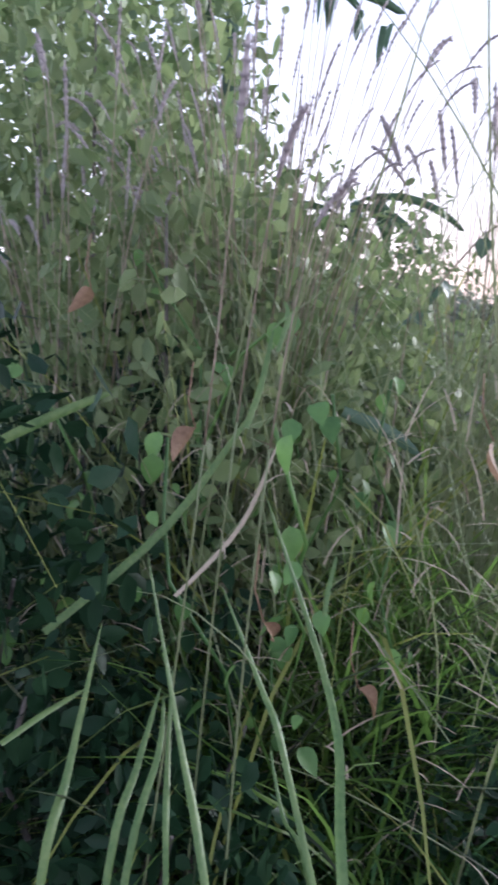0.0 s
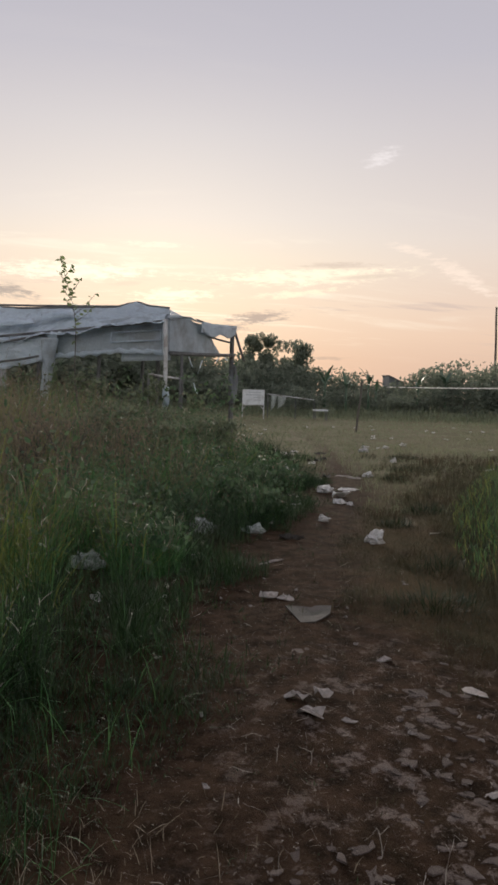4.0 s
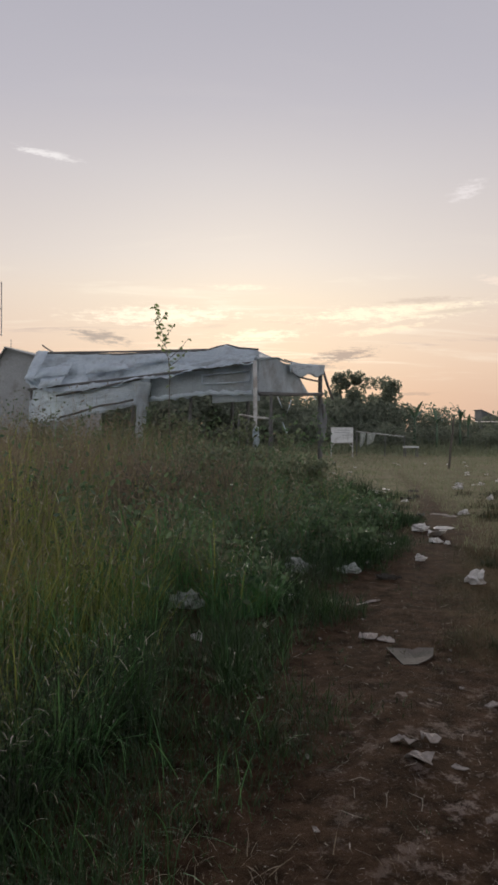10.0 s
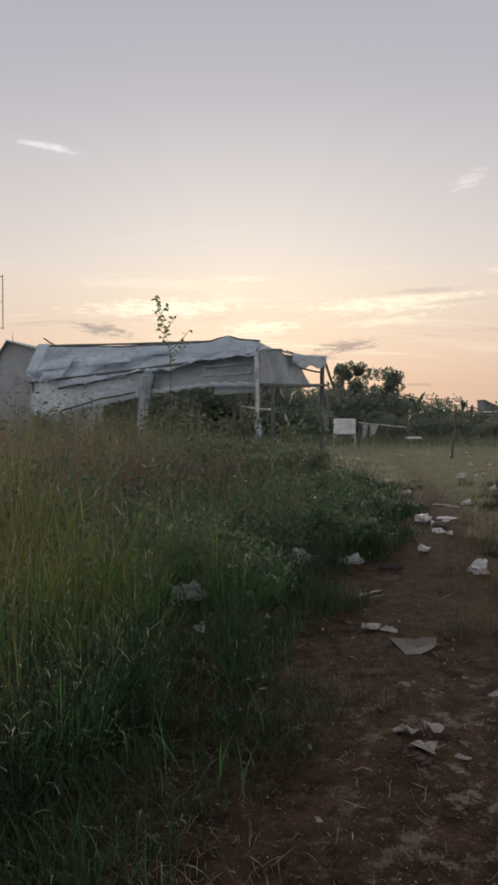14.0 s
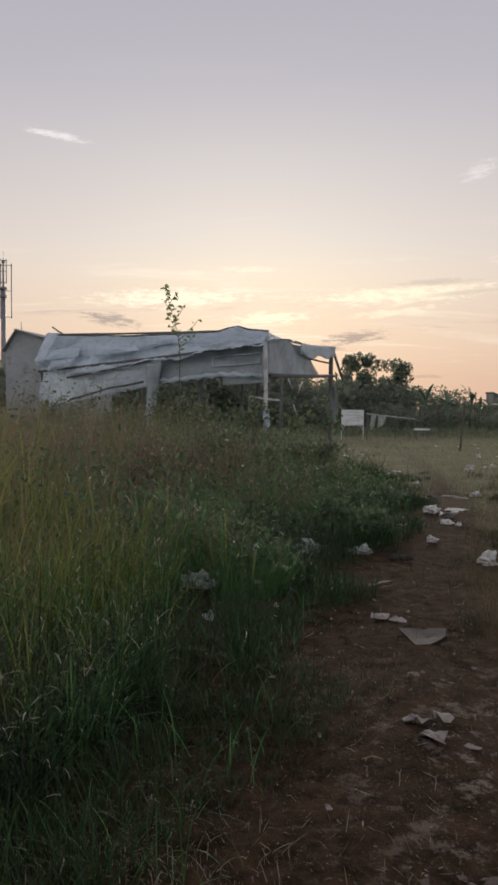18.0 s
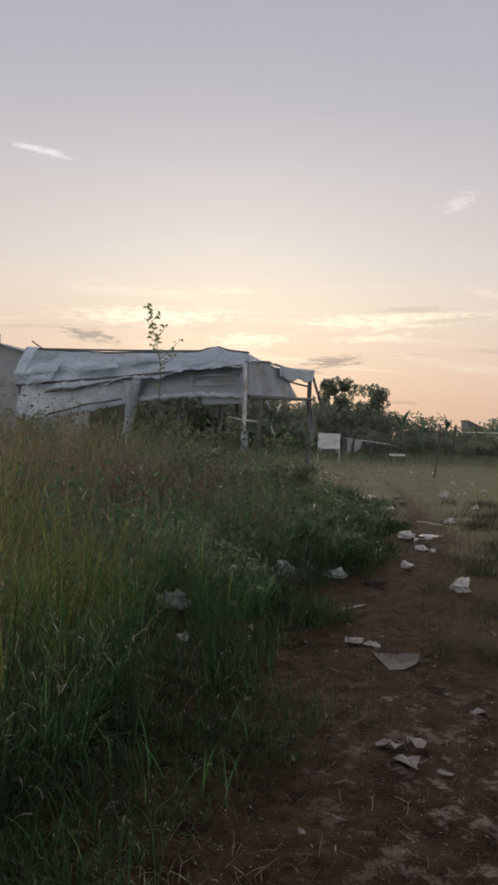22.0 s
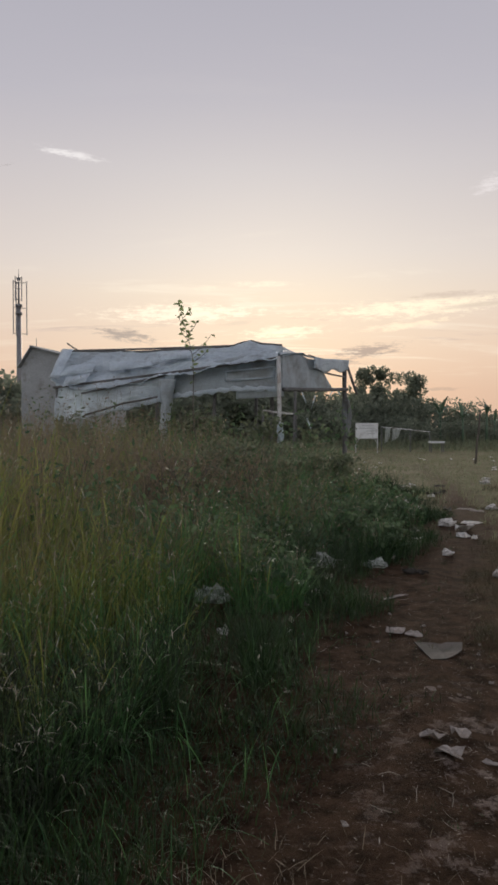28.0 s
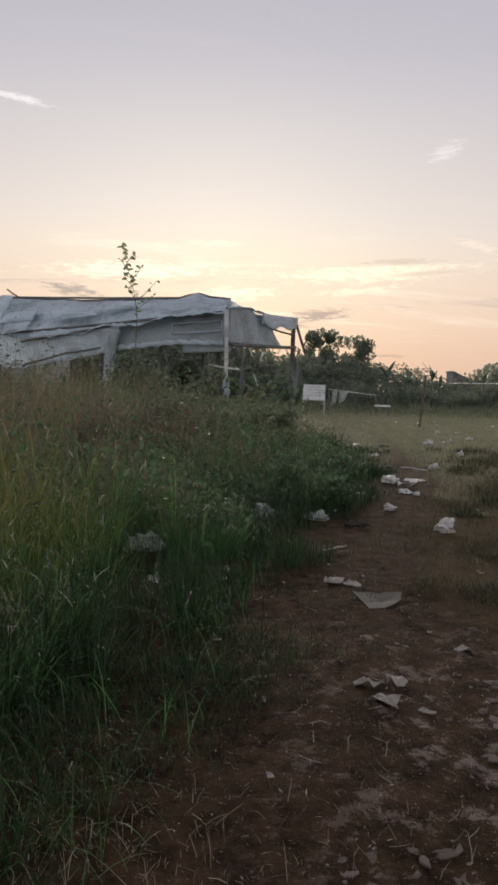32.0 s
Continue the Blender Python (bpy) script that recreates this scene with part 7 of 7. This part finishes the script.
for k in range(22):
    y = rng_e.uniform(2.0, 6.0)
    x = float(path_mid(y)) + rng_e.uniform(-0.9, 0.9)
    torn_sheet("paper_scrap", x, y, rng_e.uniform(0.02, 0.06), rng_e.uniform(0.01, 0.03), 400 + k, "paper", "tiny pale scrap trodden into the earth", "paper scrap", rng_e.uniform(0, 180), 0.01)

# white scraps and dark sods where the path fades into the clearing
for k, (x, y, w, d, m, lift) in enumerate(((3.62, 18.1, 0.42, 0.3, "plastic", 0.07), (3.9, 18.3, 0.3, 0.25, "plastic", 0.05), (4.05, 16.3, 0.55, 0.3, "card", 0.07), (3.55, 13.3, 0.5, 0.22, "card", 0.06), (4.4, 16.9, 0.35, 0.2, "card", 0.06), (2.95, 13.3, 0.26, 0.34, "plastic", 0.14), (4.1, 13.3, 0.34, 0.12, "paper", 0.03), (4.75, 18.6, 0.4, 0.25, "card", 0.05))):
    torn_sheet("sod" if m == "card" else "plastic_scrap", x, y, w, d, 520 + k, m, "dark broken sod on the fading path" if m == "card" else "pale scrap of plastic where the path fades", "sod" if m == "card" else "plastic scrap", 25 * k, lift)

# scattered small scraps in the clearing
rng_l = random.Random(77)
for k in range(34):
    y = rng_l.uniform(14, 38)
    x = float(path_mid(y)) + rng_l.uniform(-2.2, 6.0) * (0.4 + y / 30)
    if x < float(tall_edge(y)) + 0.4:
        continue
    torn_sheet("plastic_scrap", x, y, rng_l.uniform(0.10, 0.28), rng_l.uniform(0.08, 0.2), 100 + k, "plastic", "small pale scrap of litter in the clearing", "plastic scrap", rng_l.uniform(0, 180), 0.05)


def dry_stalk(x, y, pts, r, label):
    t = thing("dry_stalk", x, y, float(ground_z(x, y)), label, "dry stalk", "dry stalks")
    part("stalk", mesh_from("stalk", *tube(pts, r, 6), "straw"), t)
    return t


rng_s = random.Random(88)
for k in range(34):
    y = rng_s.uniform(1.7, 6.5)
    x = float(path_mid(y)) + rng_s.uniform(-1.1, 1.0)
    w = rng_s.uniform(0, 6.28)
    l = rng_s.uniform(0.03, 0.11)
    up_r = rng_s.uniform(0.0, 0.9) if rng_s.random() < 0.3 else 0.05
    d = Vector((math.cos(w), math.sin(w), up_r)).normalized()
    bend = Vector((-d.y, d.x, 0.2)) * rng_s.uniform(-0.3, 0.3) * l
    dry_stalk(x, y, [(0, 0, 0.003), tuple(d * l * 0.5 + bend + Vector((0, 0, 0.004))), tuple(d * l + Vector((0, 0, 0.004)))], [0.0011, 0.0009, 0.0006], "thin pale dry stalk on the earth")


def forked_twig(x, y, pts, fork, label):
    """A dry stalk standing in the earth, forked at its tip."""
    t = thing("forked_twig", x, y, float(ground_z(x, y)), label, "dry twig", "dry stalks")
    stalk = part("stalk", mesh_from("stalk", *tube(pts, [0.0013, 0.0011, 0.0009], 6), "straw"), t)
    for tip in fork:
        part("prong", mesh_from("prong", *tube([pts[-1], tuple(Vector(pts[-1]).lerp(Vector(tip), 0.5) + Vector((0.003, 0, 0))), tip], [0.0010, 0.0008, 0.0005], 5), "straw"), stalk)


forked_twig(0.905, 2.30, [(0, 0, -0.01), (0.0, 0.01, 0.03), (-0.006, 0.02, 0.065)], [(-0.018, 0.02, 0.09), (0.028, 0.03, 0.09)], "pale dry forked twig standing in the earth")
forked_twig(1.06, 2.15, [(0, 0, -0.01), (0.005, 0.01, 0.04), (0.02, 0.02, 0.09)], [(0.035, 0.03, 0.13), (0.01, 0.04, 0.11)], "pale dry forked twig standing in the earth")
forked_twig(0.95, 2.02, [(0, 0, -0.01), (-0.006, 0.01, 0.05), (-0.01, 0.02, 0.10)], [(0.0, 0.03, 0.13)], "pale dry stalk standing in the earth")
forked_twig(0.665, 2.93, [(0, 0, -0.01), (0.003, 0.0, 0.025), (0.001, 0.0, 0.05)], [(0.010, 0.01, 0.065), (-0.012, 0.0, 0.06)], "thin pale stalk standing in the earth")
forked_twig(0.80, 2.90, [(0, 0, -0.01), (0.006, 0.0, 0.025), (0.004, 0.0, 0.05)], [(-0.045, 0.02, 0.065), (0.012, 0.0, 0.066)], "thin pale bent stalk in the earth")


# ---- pale crust that breaks into clods on the trodden earth ----
def clod_mesh(seed):
    rng = random.Random(seed)
    n = rng.randint(6, 8)
    ring = [(1.0 + rng.uniform(-0.45, 0.4)) for k in range(n)]
    v = [Vector((0.5 * r * q * math.cos(2 * math.pi * k / n), 0.5 * r * q * math.sin(2 * math.pi * k / n), z)) for q, z in ((1.0, -0.01), (0.98, 0.006), (0.90, 0.010)) for k, r in enumerate(ring)]
    v.append(Vector((0, 0, 0.010 + rng.uniform(-0.002, 0.003))))
    f = [(j * n + k, j * n + (k + 1) % n, (j + 1) * n + (k + 1) % n, (j + 1) * n + k) for j in (0, 1) for k in range(n)]
    f += [(2 * n + k, 2 * n + (k + 1) % n, 3 * n) for k in range(n)]
    return mesh_from("clod", v, f, "clod", False)


CLODS = [clod_mesh(700 + k) for k in range(7)]
rng_c = random.Random(703)
for cx, cy, rx, ry, count in ((1.55, 3.55, 0.22, 0.28, 22), (1.45, 3.2, 0.2, 0.2, 16), (1.42, 2.76, 0.32, 0.16, 26), (1.15, 2.84, 0.10, 0.12, 8), (0.72, 2.25, 0.22, 0.16, 26), (1.2, 2.55, 0.2, 0.1, 14), (1.3, 2.2, 0.26, 0.16, 24), (1.1, 4.15, 0.14, 0.12, 9)):
    crust = thing("earth_crust", cx, cy, 0, "pale dry crust of broken earth on the path", "earth crust", "crust patches")
    for k in range(count):
        a, r = rng_c.uniform(0, 6.28), math.sqrt(rng_c.random())
        dx, dy = rx * r * math.cos(a), ry * r * math.sin(a)
        size = rng_c.uniform(0.03, 0.10) * (1.1 - 0.6 * r)
        ob = part("clod", rng_c.choice(CLODS), crust)
        ob.matrix_basis = pose(dx, dy, float(ground_z(cx + dx, cy + dy)) + rng_c.uniform(-0.006, 0.001), rng_c.uniform(-5, 5), rng_c.uniform(-5, 5), rng_c.uniform(0, 360)) @ Matrix.Diagonal((size * 1.25, size * rng_c.uniform(0.5, 0.9), 0.4, 1))
